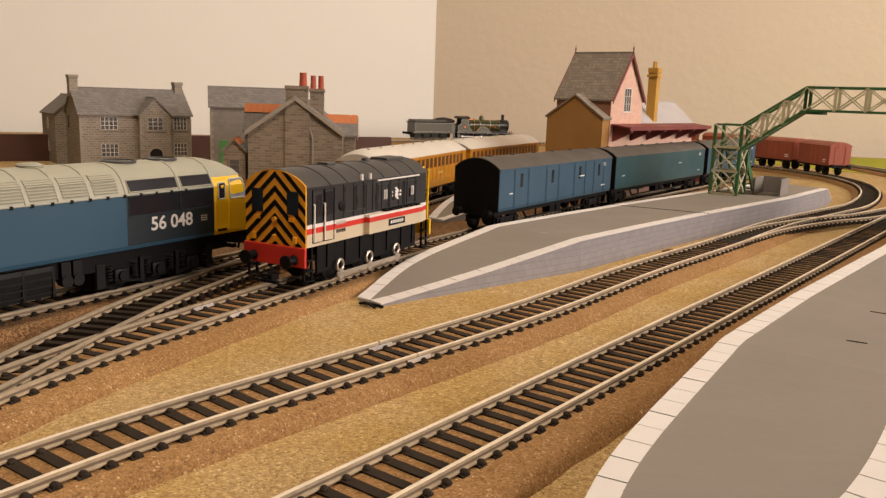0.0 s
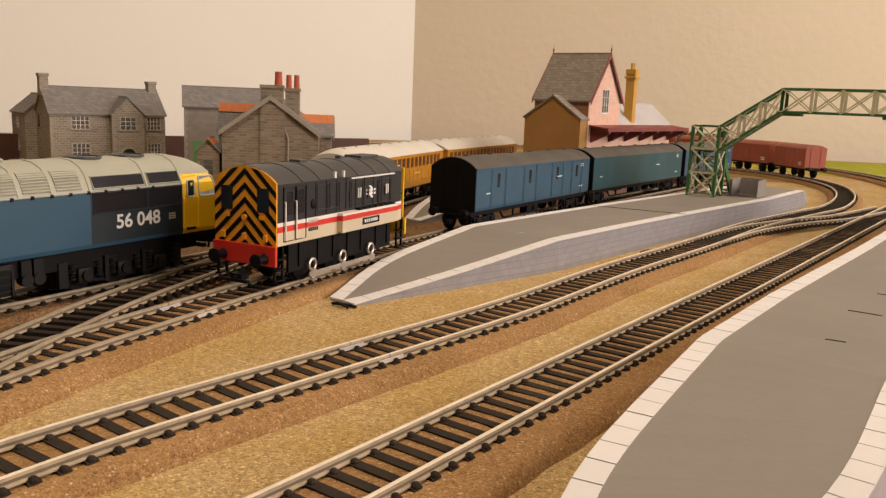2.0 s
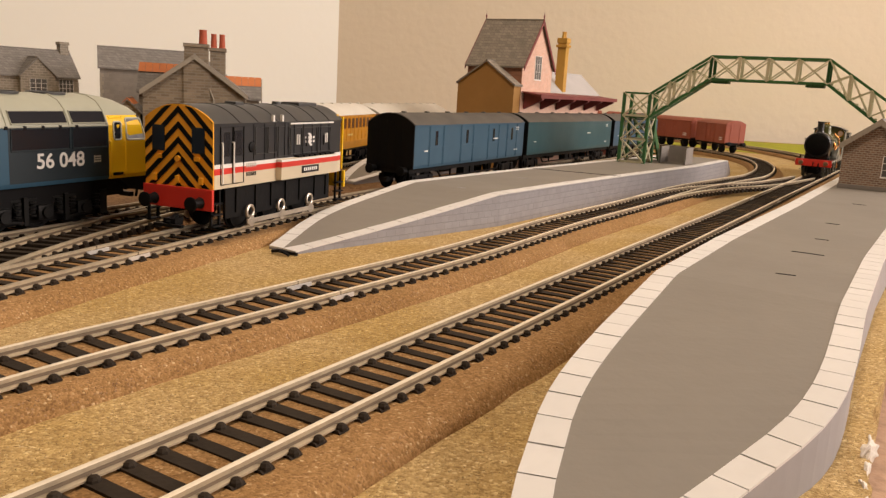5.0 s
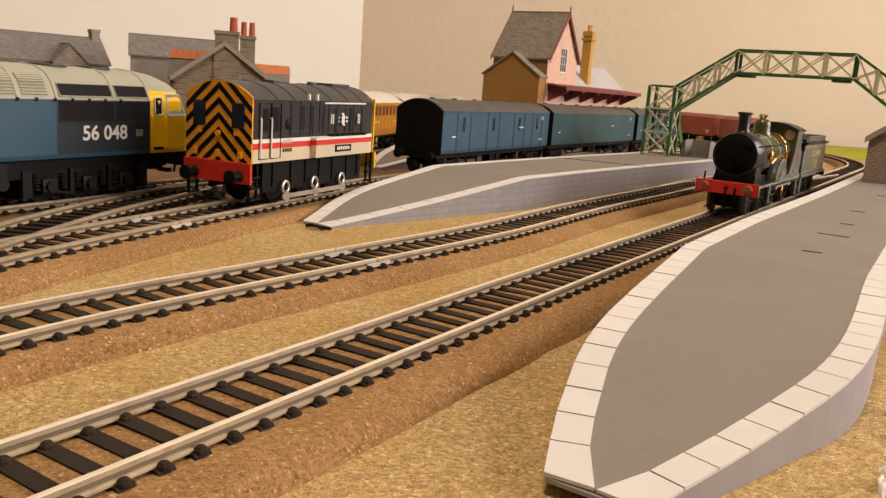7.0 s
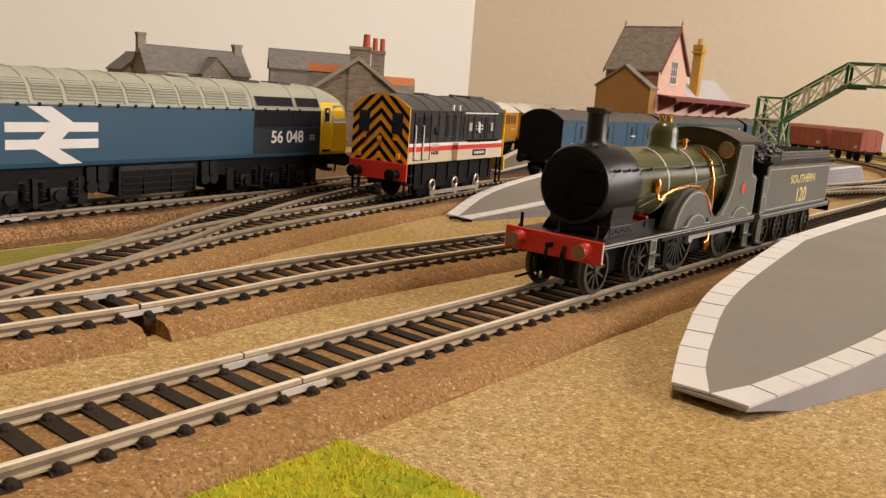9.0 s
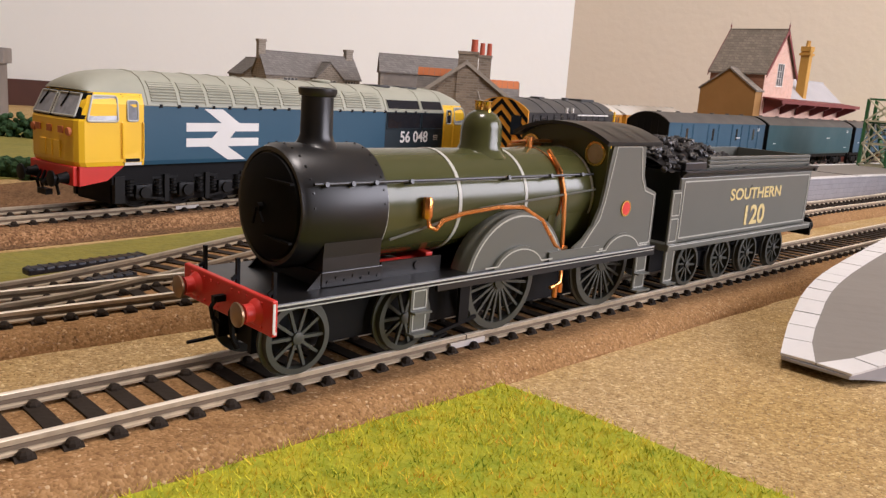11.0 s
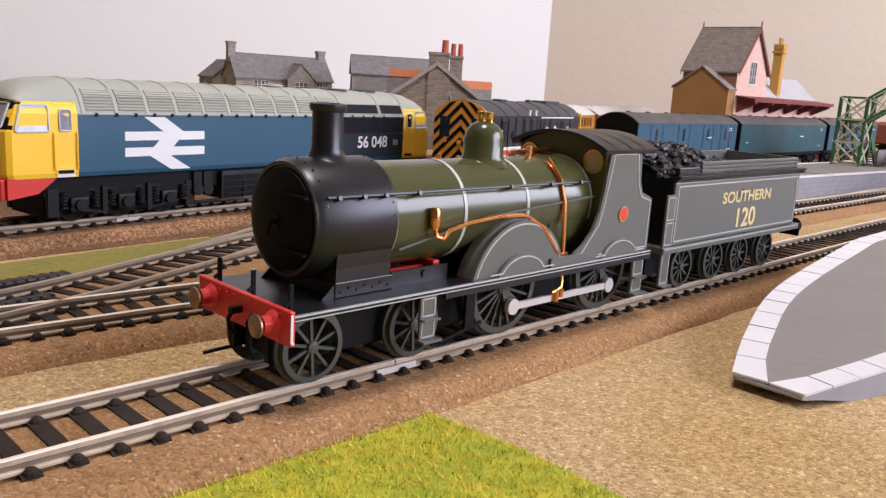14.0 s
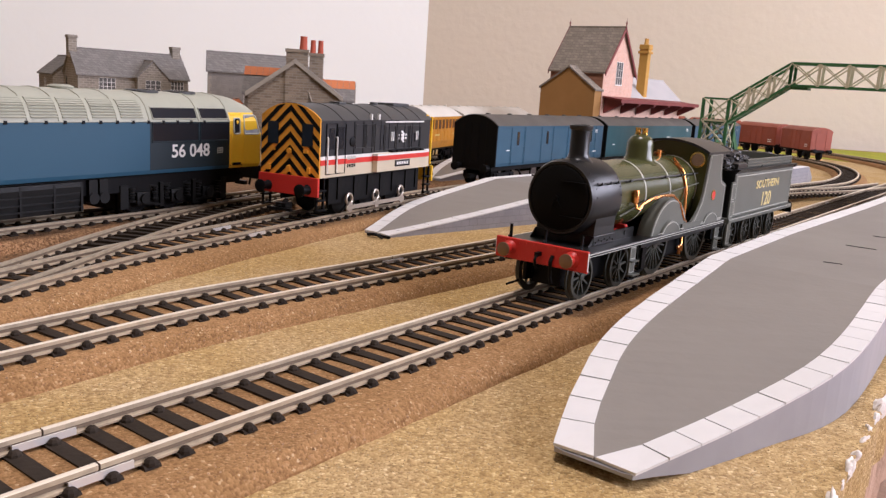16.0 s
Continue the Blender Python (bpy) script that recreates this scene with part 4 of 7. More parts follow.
        lathe(bm, [(0, 49.6), (1.1, 49.6), (1.0, 50.6), (1.05, 52.0), (1.25, 52.3), (0, 52.4)], Matrix.Translation((-55.5, y, 0)), 12)
        part("safety_valve", bm, M_BRASS, e, "small brass safety valve", smooth=True)
    bm = B()
    tube(bm, [(-68, -1.5, 42.6), (-76, -2.5, 42.9), (-86, -3.0, 42.8)], 0.45, 6)
    tube(bm, [(-72, -6.0, 41.4), (-78, -6.0, 41.8), (-86, -6.0, 41.8)], 0.45, 6)
    cyl(bm, (-72.5, 0.5, 41.5), (-72.5, 0.5, 44.2), 0.9, 8)
    part("whistle_pipe", bm, M_COPPER, e, smooth=True)
    # splashers, cab
    for s in (-1, 1):
        c, r = (-55.5, 11.6), 17.0
        bm = B()
        ring = [(c[0] + r * math.cos(a), c[1] + r * math.sin(a)) for a in [math.radians(16 + 148 * k / 24) for k in range(25)]]
        prism(bm, ring, "y", s * 9.5, s * 14.6)
        sp = part("splasher", bm, M_OLIVE_SHEEN, e, "olive curved wheel splasher, paled by a painted-in sheen", smooth=True)
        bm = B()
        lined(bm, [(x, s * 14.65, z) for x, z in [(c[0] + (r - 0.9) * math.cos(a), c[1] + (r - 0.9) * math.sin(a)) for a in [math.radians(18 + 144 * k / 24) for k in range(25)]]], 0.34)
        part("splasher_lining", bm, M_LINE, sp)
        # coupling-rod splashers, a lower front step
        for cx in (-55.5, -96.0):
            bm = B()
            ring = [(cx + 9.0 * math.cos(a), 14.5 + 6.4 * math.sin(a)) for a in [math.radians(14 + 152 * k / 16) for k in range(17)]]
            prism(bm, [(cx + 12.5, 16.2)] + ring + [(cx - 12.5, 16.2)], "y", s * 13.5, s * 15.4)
            rs = part("rod_splasher", bm, M_OLIVE_SHEEN, e, smooth=True)
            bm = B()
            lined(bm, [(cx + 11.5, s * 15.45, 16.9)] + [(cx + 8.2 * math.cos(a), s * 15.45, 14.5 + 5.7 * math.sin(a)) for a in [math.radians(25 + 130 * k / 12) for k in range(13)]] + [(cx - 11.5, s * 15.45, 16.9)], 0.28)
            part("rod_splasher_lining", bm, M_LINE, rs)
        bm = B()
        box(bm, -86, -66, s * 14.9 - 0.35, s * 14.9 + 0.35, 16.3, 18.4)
        part("valance", bm, M_OLIVE_SHEEN, e)
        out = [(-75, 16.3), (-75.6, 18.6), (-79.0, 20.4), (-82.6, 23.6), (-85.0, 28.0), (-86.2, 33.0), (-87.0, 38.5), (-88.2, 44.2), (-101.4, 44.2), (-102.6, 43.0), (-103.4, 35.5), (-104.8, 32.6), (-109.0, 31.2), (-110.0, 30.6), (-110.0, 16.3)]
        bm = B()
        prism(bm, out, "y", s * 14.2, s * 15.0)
        cs = part("cab_side", bm, M_OLIVE_SHEEN, e, "olive cab side with pale lining, paled by a painted-in sheen")
        bm = B()
        inner = [(-77.5, 17.3), (-81.5, 21.4), (-85.0, 25.0), (-86.6, 29.5), (-87.6, 34), (-88.6, 38.5), (-89.6, 43.2), (-100.6, 43.2), (-102.2, 35.0), (-104.2, 31.6), (-109.0, 30.2), (-109.0, 17.3), (-77.5, 17.3)]
        lined(bm, [(x, s * 15.05, z) for x, z in inner], 0.32)
        part("cab_lining", bm, M_LINE, cs)
        bm = B()
        lathe(bm, [(0, 0), (1.75, 0), (1.75, 0.25), (0, 0.3)], Matrix.Translation((-96, s * 15.0, 27.3)) @ rot(rx=-90 * s), 20)
        part("works_plate", bm, M_RED, cs, "small oval red works plate", smooth=True)
        bm = B()
        lathe(bm, [(1.75, 0), (2.1, 0), (2.1, 0.3), (1.75, 0.3)], Matrix.Translation((-96, s * 15.0, 27.3)) @ rot(rx=-90 * s), 20, close=True)
        part("plate_rim", bm, M_BRASS, cs, smooth=True)
        # steps
        for x, z0, w in ((-25.8, 5.0, 4.6), (-107.0, 4.0, 5.5)):
            bm = B()
            box(bm, x - w / 2, x + w / 2, s * 14.4 - 0.3, s * 14.4 + 0.3, z0, 14.9)
            box(bm, x - w / 2 - 0.4, x + w / 2 + 0.4, s * 14.0, s * 16.6, z0, z0 + 0.5)
            box(bm, x - w / 2, x + w / 2, s * 14.0, s * 16.2, z0 + 4.6, z0 + 5.0)
            st = part("step", bm, M_OLIVE_SHEEN, e)
            bm = B()
            for za, zb in ((z0 + 0.9, z0 + 4.2), (z0 + 5.5, 14.2)):
                lined(bm, [(x - w / 2 + 0.6, s * 14.75, za), (x + w / 2 - 0.6, s * 14.75, za), (x + w / 2 - 0.6, s * 14.75, zb), (x - w / 2 + 0.6, s * 14.75, zb), (x - w / 2 + 0.6, s * 14.75, za)], 0.25)
            part("step_lining", bm, M_LINE, st)
    bm = B()
    roofp = [(-15.8, 44.2)] + arc_roof(15.8, 44.4, 48.4, 14) + [(15.8, 44.2)]
    low = [(y * 0.97, z - 0.9) for y, z in roofp[::-1]]
    prism(bm, roofp + low, "x", -109, -84.5)
    for x in (-90, -97, -103):
        loft(bm, [[(x + d, y, z + 0.25) for y, z in arc_roof(15.8, 44.4, 48.4, 14)] for d in (-0.4, 0.4)])
    part("cab_roof", bm, M_SMOKE, e, "black arched cab roof", smooth=True)
    bm = B()
    wall = [(-14.2, 16.3)] + [(y * 0.9, z - 0.8) for y, z in arc_roof(15.8, 44.4, 48.4, 14)] + [(14.2, 16.3)]
    prism(bm, wall, "x", -87.6, -86.8)
    part("cab_front", bm, M_OLIVE, e, "olive green cab front")
    for y in (-10.6, 10.6):
        bm = B()
        lathe(bm, [(2.5, 0), (3.1, 0), (3.1, 0.5), (2.5, 0.5)], Matrix.Translation((-86.8, y, 41.0)) @ rot(ry=90), 20, close=True)
        w = part("spectacle_window", bm, M_BRASS, e, "round brass-rimmed cab window", smooth=True)
        bm = B()
        lathe(bm, [(0, 0.1), (2.5, 0.1), (2.5, 0.25), (0, 0.25)], Matrix.Translation((-86.8, y, 41.0)) @ rot(ry=90), 20)
        part("pane", bm, M_SPECT, w, "pale misted glass")
    # inside motion and bright details between the frames
    bm = B()
    for s in (-1, 1):
        box(bm, -36, -19.5, s * 9.2 - 0.3, s * 9.2 + 0.3, 16.3, 19.6)
        cyl(bm, (-29, s * 9.6, 18.2), (-29, s * 9.9, 18.2), 0.9, 12)
    part("frame_extension", bm, M_SMOKE, e)
    bm = B()
    box(bm, -33, -20, -5.0, -3.6, 17.2, 18.6)
    box(bm, -33, -20, 3.6, 5.0, 17.2, 18.6)
    box(bm, -35.5, -33.5, -7.5, 7.5, 17.0, 20.0, 0.3)
    part("inside_cylinder_gear", bm, M_RED, e, "red-painted inside gear")
    # bogie and drivers
    bm = B()
    for s in (-1, 1):
        box(bm, -31, 5, s * 5.6 - 0.5, s * 5.6 + 0.5, 4.6, 9.4)
        bar(bm, (-46, s * 11.6, 5.0), (-33, s * 11.4, 2.6), 0.7)
        box(bm, -43.5, -40.5, s * 11.4 - 0.4, s * 11.4 + 0.4, 4.0, 13.5)
        tube(bm, [(-30, s * 11.6, 2.4), (-34, s * 11.8, 1.8), (-37, s * 11.8, 2.6)], 0.35, 6)
    cyl(bm, (0, -9, 7.1), (0, 9, 7.1), 0.9, 8)
    cyl(bm, (-26.5, -9, 7.1), (-26.5, 9, 7.1), 0.9, 8)
    part("bogie_frame", bm, M_BLACK, e)
    wheels = []
    for x in (0.0, -26.5):
        for s in (-1, 1):
            wheels.append(spoked_wheel(e, x, s * 8.9, 7.1, 10, M_WHEEL))
    for x in (-55.5, -96.0):
        for s in (-1, 1):
            wheels.append(spoked_wheel(e, x, s * 8.9, 11.6, 20, M_WHEEL, True))
    rods = []
    for s in (-1, 1):
        bm = B()
        bar(bm, (1.5, 0, 0), (-42.0, 0, 0), 0.8, 1.7)
        for x in (0.0, -40.5):
            lathe(bm, [(0, -0.6), (2.0, -0.6), (2.0, 0.6), (0, 0.7)], Matrix.Translation((x, 0, 0)) @ rot(rx=90), 16)
        rods.append((part("coupling_rod", bm, M_STEEL, e, "bright steel coupling rod", m=P(-55.5, s * 11.6, 11.6 - 4.9), smooth=True), s))
    return e, wheels, rods


def tender():
    e = thing("tender", P(0, 0, RZ), "lined olive green eight-wheeled tender loaded with coal", "tender")
    # origin below the first tender axle
    X0, X1 = 18.0, -75.5
    bm = B()
    box(bm, -70, 16, -6.5, 6.5, 5, 14.5)
    part("frame", bm, M_BLACK, e)
    bm = B()
    box(bm, X1, X0 + 4, -15.4, 15.4, 13.6, 15.6, 0.2)
    part("footplate", bm, M_OLIVE_SHEEN, e)
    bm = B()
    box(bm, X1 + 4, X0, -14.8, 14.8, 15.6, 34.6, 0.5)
    part("tank", bm, M_OLIVE_SHEEN, e, "olive tender tank with pale lined panel, paled by a painted-in sheen")
    bm = B()
    for s in (-1, 1):
        prism(bm, [(s * 14.8, 34.4), (s * 15.0, 35.0), (s * 16.2, 35.9), (s * 16.2, 36.3), (s * 14.2, 36.3), (s * 14.2, 34.4)], "x", X1 + 2.5, X0)
    box(bm, X1 + 2.4, X1 + 4.4, -15.8, 15.8, 34.6, 36.3)
    part("flared_top", bm, M_SMOKE, e)
    for s in (-1, 1):
        for z in (37.2, 38.4, 39.6):
            bm = B()
            box(bm, X1 + 6, 2, s * 13.6 - 0.5, s * 13.6 + 0.5, z - 0.45, z + 0.45, 0.15)
            part("coal_rail", bm, M_OLIVE_SHEEN, e)
    bm = B()
    for s in (-1, 1):
        box(bm, X1 + 6, 2, s * 13.2 - 0.2, s * 13.2 + 0.2, 36.2, 39.8)
    box(bm, X1 + 5.4, X1 + 6.4, -13.8, 13.8, 36.2, 40.0)
    part("coal_plate", bm, M_OLIVE_SHEEN, e)
    bm = B()
    box(bm, 4, 16, -14.4, -9.0, 36.2, 38.6, 0.3)
    part("locker", bm, M_SMOKE, e)
    bm = B()
    box(bm, 4, 16, 9.0, 14.4, 36.2, 38.6, 0.3)
    part("locker", bm, M_SMOKE, e)
    bm = B()
    box(bm, 14, 18.4, -14.4, 14.4, 15.6, 36)
    part("front_plate", bm, M_SMOKE, e)
    bm = B()
    r5 = random.Random(9)
    for k in range(420):
        x = r5.uniform(-66, 22) if k < 170 else r5.uniform(-34, 24)
        y = r5.uniform(-12.4, 12.4)
        h = 36.4 + 8.2 * (1 - (abs(y) / 13.5) ** 2) * math.exp(-((x - 2) / 26) ** 2) + r5.uniform(-0.5, 0.7)
        before = len(bm.verts)
        bmesh.ops.create_icosphere(bm, subdivisions=1, radius=r5.uniform(0.9, 1.9), matrix=Matrix.Translation((x, y, h - 0.8)) @ rot(r5.uniform(0, 180), r5.uniform(0, 180)) @ Matrix.Diagonal((1, r5.uniform(0.6, 1), r5.uniform(0.5, 0.9), 1)))
    box(bm, -68, 14, -12.8, 12.8, 33, 36.8)
    heap = []
    for i in range(19):
        x = -40 + i * 3.4
        heap.append([(x, -12.8 + j * 1.6, 35.2 + 8.0 * (1 - (abs(-12.8 + j * 1.6) / 13.5) ** 2) * math.exp(-((x - 2) / 26) ** 2)) for j in range(17)])
    loft(bm, heap)
    tagged(part("coal_load", bm, M_COAL, e, "heap of black coal"), kind="stuff")
    for s in (-1, 1):
        bm = B()
        a, b, z0, z1 = X1 + 6, X0 - 2.0, 17.0, 33.2
        lined(bm, [(a, s * 14.85, z0), (b, s * 14.85, z0), (b, s * 14.85, z1), (a, s * 14.85, z1), (a, s * 14.85, z0)], 0.36)
        lined(bm, [(X1 + 1, s * 15.45, 15.1), (X0 + 3.5, s * 15.45, 15.1)], 0.25)
        part("tank_lining", bm, M_LINE, e)
        if s > 0:
            side_text("SOUTHERN", 5.0, M_GOLD, e, "lettering", -30.0, 14.9, 28.1, 0.1, 1, "gilt lettering").matrix_basis @= Matrix.Diagonal((1.38, 1, 1, 1))
            side_text("120", 8.6, M_GOLD, e, "lettering", -29.5, 14.9, 20.9, 0.2, 1, "gilt running number").matrix_basis @= Matrix.Diagonal((1.22, 1, 1, 1))
        bm = B()
        for x, z0, w in ((19.5, 4.0, 5.0),):
            box(bm, x - w / 2, x + w / 2, s * 14.6 - 0.3, s * 14.6 + 0.3, z0, 31)
            box(bm, x - w / 2, x + w / 2, s * 14.4, s * 16.5, z0, z0 + 0.5)
        st = part("step_panel", bm, M_OLIVE_SHEEN, e)
        bm = B()
        for za, zb in ((5.0, 14.0), (16.4, 22.8), (23.8, 30.2)):
            lined(bm, [(17.6, s * 14.95, za), (21.4, s * 14.95, za), (21.4, s * 14.95, zb), (17.6, s * 14.95, zb), (17.6, s * 14.95, za)], 0.28)
        part("step_lining", bm, M_LINE, st)
        bm = B()
        box(bm, -67, 8, s * 6.8 - 0.5, s * 6.8 + 0.5, 4.2, 9.0)
        for x in (0, -21, -40, -60.5):
            box(bm, x - 2.2, x + 2.2, s * 7.0 - 0.3, s * 7.0 + 0.3, 3.4, 8.6)
        part("bogie_side", bm, M_BLACK, e)
    bm = B()
    box(bm, X1 - 1.2, X1, -15.6, 15.6, 10.8, 15.6, 0.2)
    part("rear_beam", bm, M_BLACK, e)
    buffer_pair(e, X1 - 1.2, -1, 11.0, 13.6, M_BLACK, M_BLACK)
    wheels = []
    for x in (0.0, -21.0, -40.0, -60.5):
        for s in (-1, 1):
            wheels.append(spoked_wheel(e, x, s * 8.9, 6.6, 10, M_WHEEL))
    return e, wheels


LOCO, LOCO_WHEELS, LOCO_RODS = steam_locomotive()
TENDER, TENDER_WHEELS = tender()
TENDER_GAP = 141.0      # first tender axle behind the first loco axle


# the large blue diesel ------------------------------------------------------
def diesel():
    d = 68.4
    e = thing("diesel_locomotive", P(-114, 312, RZ, d), "large blue diesel locomotive with yellow cabs and pale grey roof", "locomotive")
    XN, XF, HN, HF = 86.5, 97.3, 113.0, 122.0      # ends of the blue body and of the cabs
    ZB, ZE, ZC = 17.4, 39.8, 43.8                  # foot of the body, cantrail, top of the cab sides
    prof_roof = [(-17.4, 39.8), (-16.6, 42.0), (-14.6, 46.2), (-11.5, 49.4), (-6.5, 51.4), (0, 52.0), (6.5, 51.4), (11.5, 49.4), (14.6, 46.2), (16.6, 42.0), (17.4, 39.8)]
    prof_top = [(-15.75, ZC)] + prof_roof[2:-2] + [(15.75, ZC)]

    def half(z):
        rows = ((ZB, 17.1), (19.0, 17.4), (ZE, 17.4), (42.0, 16.6), (ZC, 15.75))
        for (z0, w0), (z1, w1) in zip(rows, rows[1:]):
            if z <= z1:
                return w0 + (w1 - w0) * (z - z0) / (z1 - z0)
        return rows[-1][1]

    def plate(bm, pts, side, d0, d1):
        """A flat piece laid on the body side, which leans in above the cantrail."""
        lo = [bm.verts.new((x, side * (half(z) + d0), z)) for x, z in pts]
        hi = [bm.verts.new((x, side * (half(z) + d1), z)) for x, z in pts]
        bm.faces.new(lo[::-1])
        bm.faces.new(hi)
        for k in range(len(pts)):
            q = (k + 1) % len(pts)
            bm.faces.new((lo[k], lo[q], hi[q], hi[k]))

    def rounded(x0, x1, z0, z1, r, lean=0.0):
        pts = []
        for cx, cz, a0 in ((x1 - r, z0 + r, -90), (x1 - r, z1 - r, 0), (x0 + r, z1 - r, 90), (x0 + r, z0 + r, 180)):
            for k in range(4):
                a = radians(a0 + 30 * k)
                pts.append((cx + r * math.cos(a), cz + r * math.sin(a)))
        return [(x - lean * (z - z0) / (z1 - z0) * (x - x0) / (x1 - x0), z) for x, z in pts]

    def rim(bm, pts, side, d, r):
        ring = [(x, side * (half(z) + d), z) for x, z in pts]
        tube(bm, ring + [ring[0]], r, 6)
    bm = B()
    for s in (-1, 1):
        loft(bm, [[(x, s * y, z) for z, y in ((ZB, 17.1), (19.0, 17.4), (ZE, 17.4))] for x in (-XN, XF)])
    for x in (-XN + 0.1, XF - 0.1):
        quad(bm, (x, -17, ZB), (x, 17, ZB), (x, 17, ZE), (x, -17, ZE))
    quad(bm, (-XN, -17, ZB + 0.1), (XF, -17, ZB + 0.1), (XF, 17, ZB + 0.1), (-XN, 17, ZB + 0.1))
    body = part("body", bm, M_BLUE, e, "rail blue body side")
    inset = ((0, -0.4), (9.0, 0.0), (14.5, 0.6), (16.4, 1.5), (17.4, 3.2))

    def ins(y):
        y = abs(y)
        for (y0, i0), (y1, i1) in zip(inset, inset[1:]):
            if y <= y1:
                return i0 + (i1 - i0) * (y - y0) / (y1 - y0)
        return inset[-1][1]
    bm = B()
    loft(bm, [[(x, y, z) for y, z in prof_roof] for x in (-XN, -40, 0, 50, XF)])
    for sx, xb, H in ((-1, XN, HN), (1, XF, HF)):
        secs = [[(sx * xb, y, z) for y, z in prof_top]]
        for k in range(13):
            f = k / 12
            a = f * 1.5
            x = H - 25.5 + 21.3 * math.sin(a)
            secs.append([(sx * (x - ins(y * 1.1) * f), y * (1 - 0.02 * f ** 4), ZC + 0.05 + (z - ZC) * max(math.cos(a), 0.06)) for y, z in prof_top])
        loft(bm, secs)
        bm.faces.new([bm.verts.new(p) for p in secs[-1]])
    roof = part("roof", bm, M_ROOFG, e, "pale green-grey curved roof", smooth=True)
    # roof ribs, louvred panels and fans
    for x in [-84.5, -71.5, -58.5, -45.5, -32.5, -19.5, -6.5, 6.5, 19.5, 33, 49.5, 77.6, XF - 0.6]:
        bm = B()
        loft(bm, [[(x + q, y * (1.014 if abs(q) < 0.4 else 1.0), z + (0.34 if abs(q) < 0.4 else 0.0)) for y, z in prof_roof] for q in (-0.6, -0.38, 0.38, 0.6)])
        part("roof_rib", bm, M_ROOFG, roof, smooth=True)
    for s in (-1, 1):
        for x0 in (-84, -71, -58, -45, -32, -19, -6, 7, 20.4, 34):
            for k in range(8):
                f = k / 7
                y, z, tilt = (16.75 - 2.1 * f / 0.6, 41.4 + 4.7 * f / 0.6, 25) if f < 0.6 else (14.65 - 2.0 * (f - 0.6) / 0.4, 46.1 + 2.1 * (f - 0.6) / 0.4, 45)
                bm = B()
                box(bm, x0 + 1.0, x0 + 12.0, -0.42, 0.42, -0.24, 0.24, m=rot(0, -s * tilt, 0, 0, s * (y + 0.2), z + 0.12))
                part("louvre", bm, M_ROOFG, roof)
        for x0, x1 in ((51.2, 76.4), (78.8, 96.0)):
            bm = B()
            prism(bm, [(s * 17.05, 40.8), (s * 17.35, 40.9), (s * 15.2, 45.6), (s * 14.9, 45.5)], "x", x0, x1)
            g = part("roof_grille", bm, M_GLASSD, roof, "dark roof-side grille")
            bm = B()
            ring = [(x0, s * 17.3, 40.9), (x1, s * 17.3, 40.9), (x1, s * 15.15, 45.6), (x0, s * 15.15, 45.6), (x0, s * 17.3, 40.9)]
            tube(bm, ring, 0.28, 6)
            part("grille_frame", bm, M_ROOFG, g)
        for x0, x1 in ((50.6, 77.0), (78.4, 96.4)):
            bm = B()
            box(bm, x0, x1, *sorted((s * 17.3, s * 17.5)), 31.0, 39.2, 0.05)
            g = part("side_grille", bm, M_GLASSD, body, "black radiator grille panel")
            bm = B()
            y = s * 17.55
            tube(bm, [(x0, y, 31.0), (x1, y, 31.0), (x1, y, 39.2), (x0, y, 39.2), (x0, y, 31.0)], 0.3, 6)
            part("grille_frame", bm, M_BLUED, g)
        bm = B()
        box(bm, 49.5, XF - 0.2, *sorted((s * 17.36, s * 17.45)), 19.0, 39.6)
        part("dark_panel", bm, M_BLUED, body, "blue-black panel behind the number")
        bm = B()
        box(bm, -XN, XF, *sorted((s * 17.3, s * 17.75)), 39.5, 40.0, 0.1)
        part("cantrail", bm, M_ROOFG, roof)
        if s < 0:
            txt = side_text("56 048", 8.0, M_WHITE, body, "lettering", 72.8, s * 17.46, 26.5, 0.16, -1, "white running number")
            txt.matrix_basis @= Matrix.Diagonal((1.04, 1, 1, 1))
            bm = B()
            for k in range(3):
                box(bm, 89.4, 92.6, s * 17.55, s * 17.42, 25.0 + k * 1.0, 25.6 + k * 1.0)
            for x in (89.2, 92.6):
                box(bm, x, x + 0.25, s * 17.55, s * 17.42, 24.8, 27.8)
            part("data_panel", bm, M_LINE, body)
        arrow_logo(body, -50, s * 17.4, 28.6, 36, 20.5, M_WHITE, s)
        for k in range(21):
            x = -80 + k * 8
            bm = B()
            box(bm, x, x + 1.2, *sorted((s * 17.4, s * 17.95)), 38.9, 40.2)
            part("cantrail_clip", bm, M_DARK, roof)
    for x in (60, 82):
        bm = B()
        lathe(bm, [(0, 51.4), (7.4, 51.4), (7.4, 52.3), (6.6, 52.5), (6.4, 51.9), (0, 51.9)], Matrix.Translation((x, 0, 0)), 28)
        part("roof_fan", bm, M_ROOFD, roof, "round dark roof fan", smooth=True)
    bm = B()
    lathe(bm, [(0, 51.5), (4.5, 51.5), (5.0, 52.6), (3.5, 53.3), (0, 53.4)], Matrix.Translation((20, 0, 0)), 18)
    part("roof_cowl", bm, M_ROOFG, roof, smooth=True)
    # cabs
    for sx, xb, H in ((-1, XN, HN), (1, XF, HF)):
        bm = B()
        levels = ((ZB, H - 0.7), (19.0, H), (33.6, H), (34.3, H - 0.5), (ZE, H - 2.9), (42.0, H - 3.9), (ZC, H - 4.7))
        ys = [-17.4, -17.0, -16.4, -14.5, -9.0, 0, 9.0, 14.5, 16.4, 17.0, 17.4]
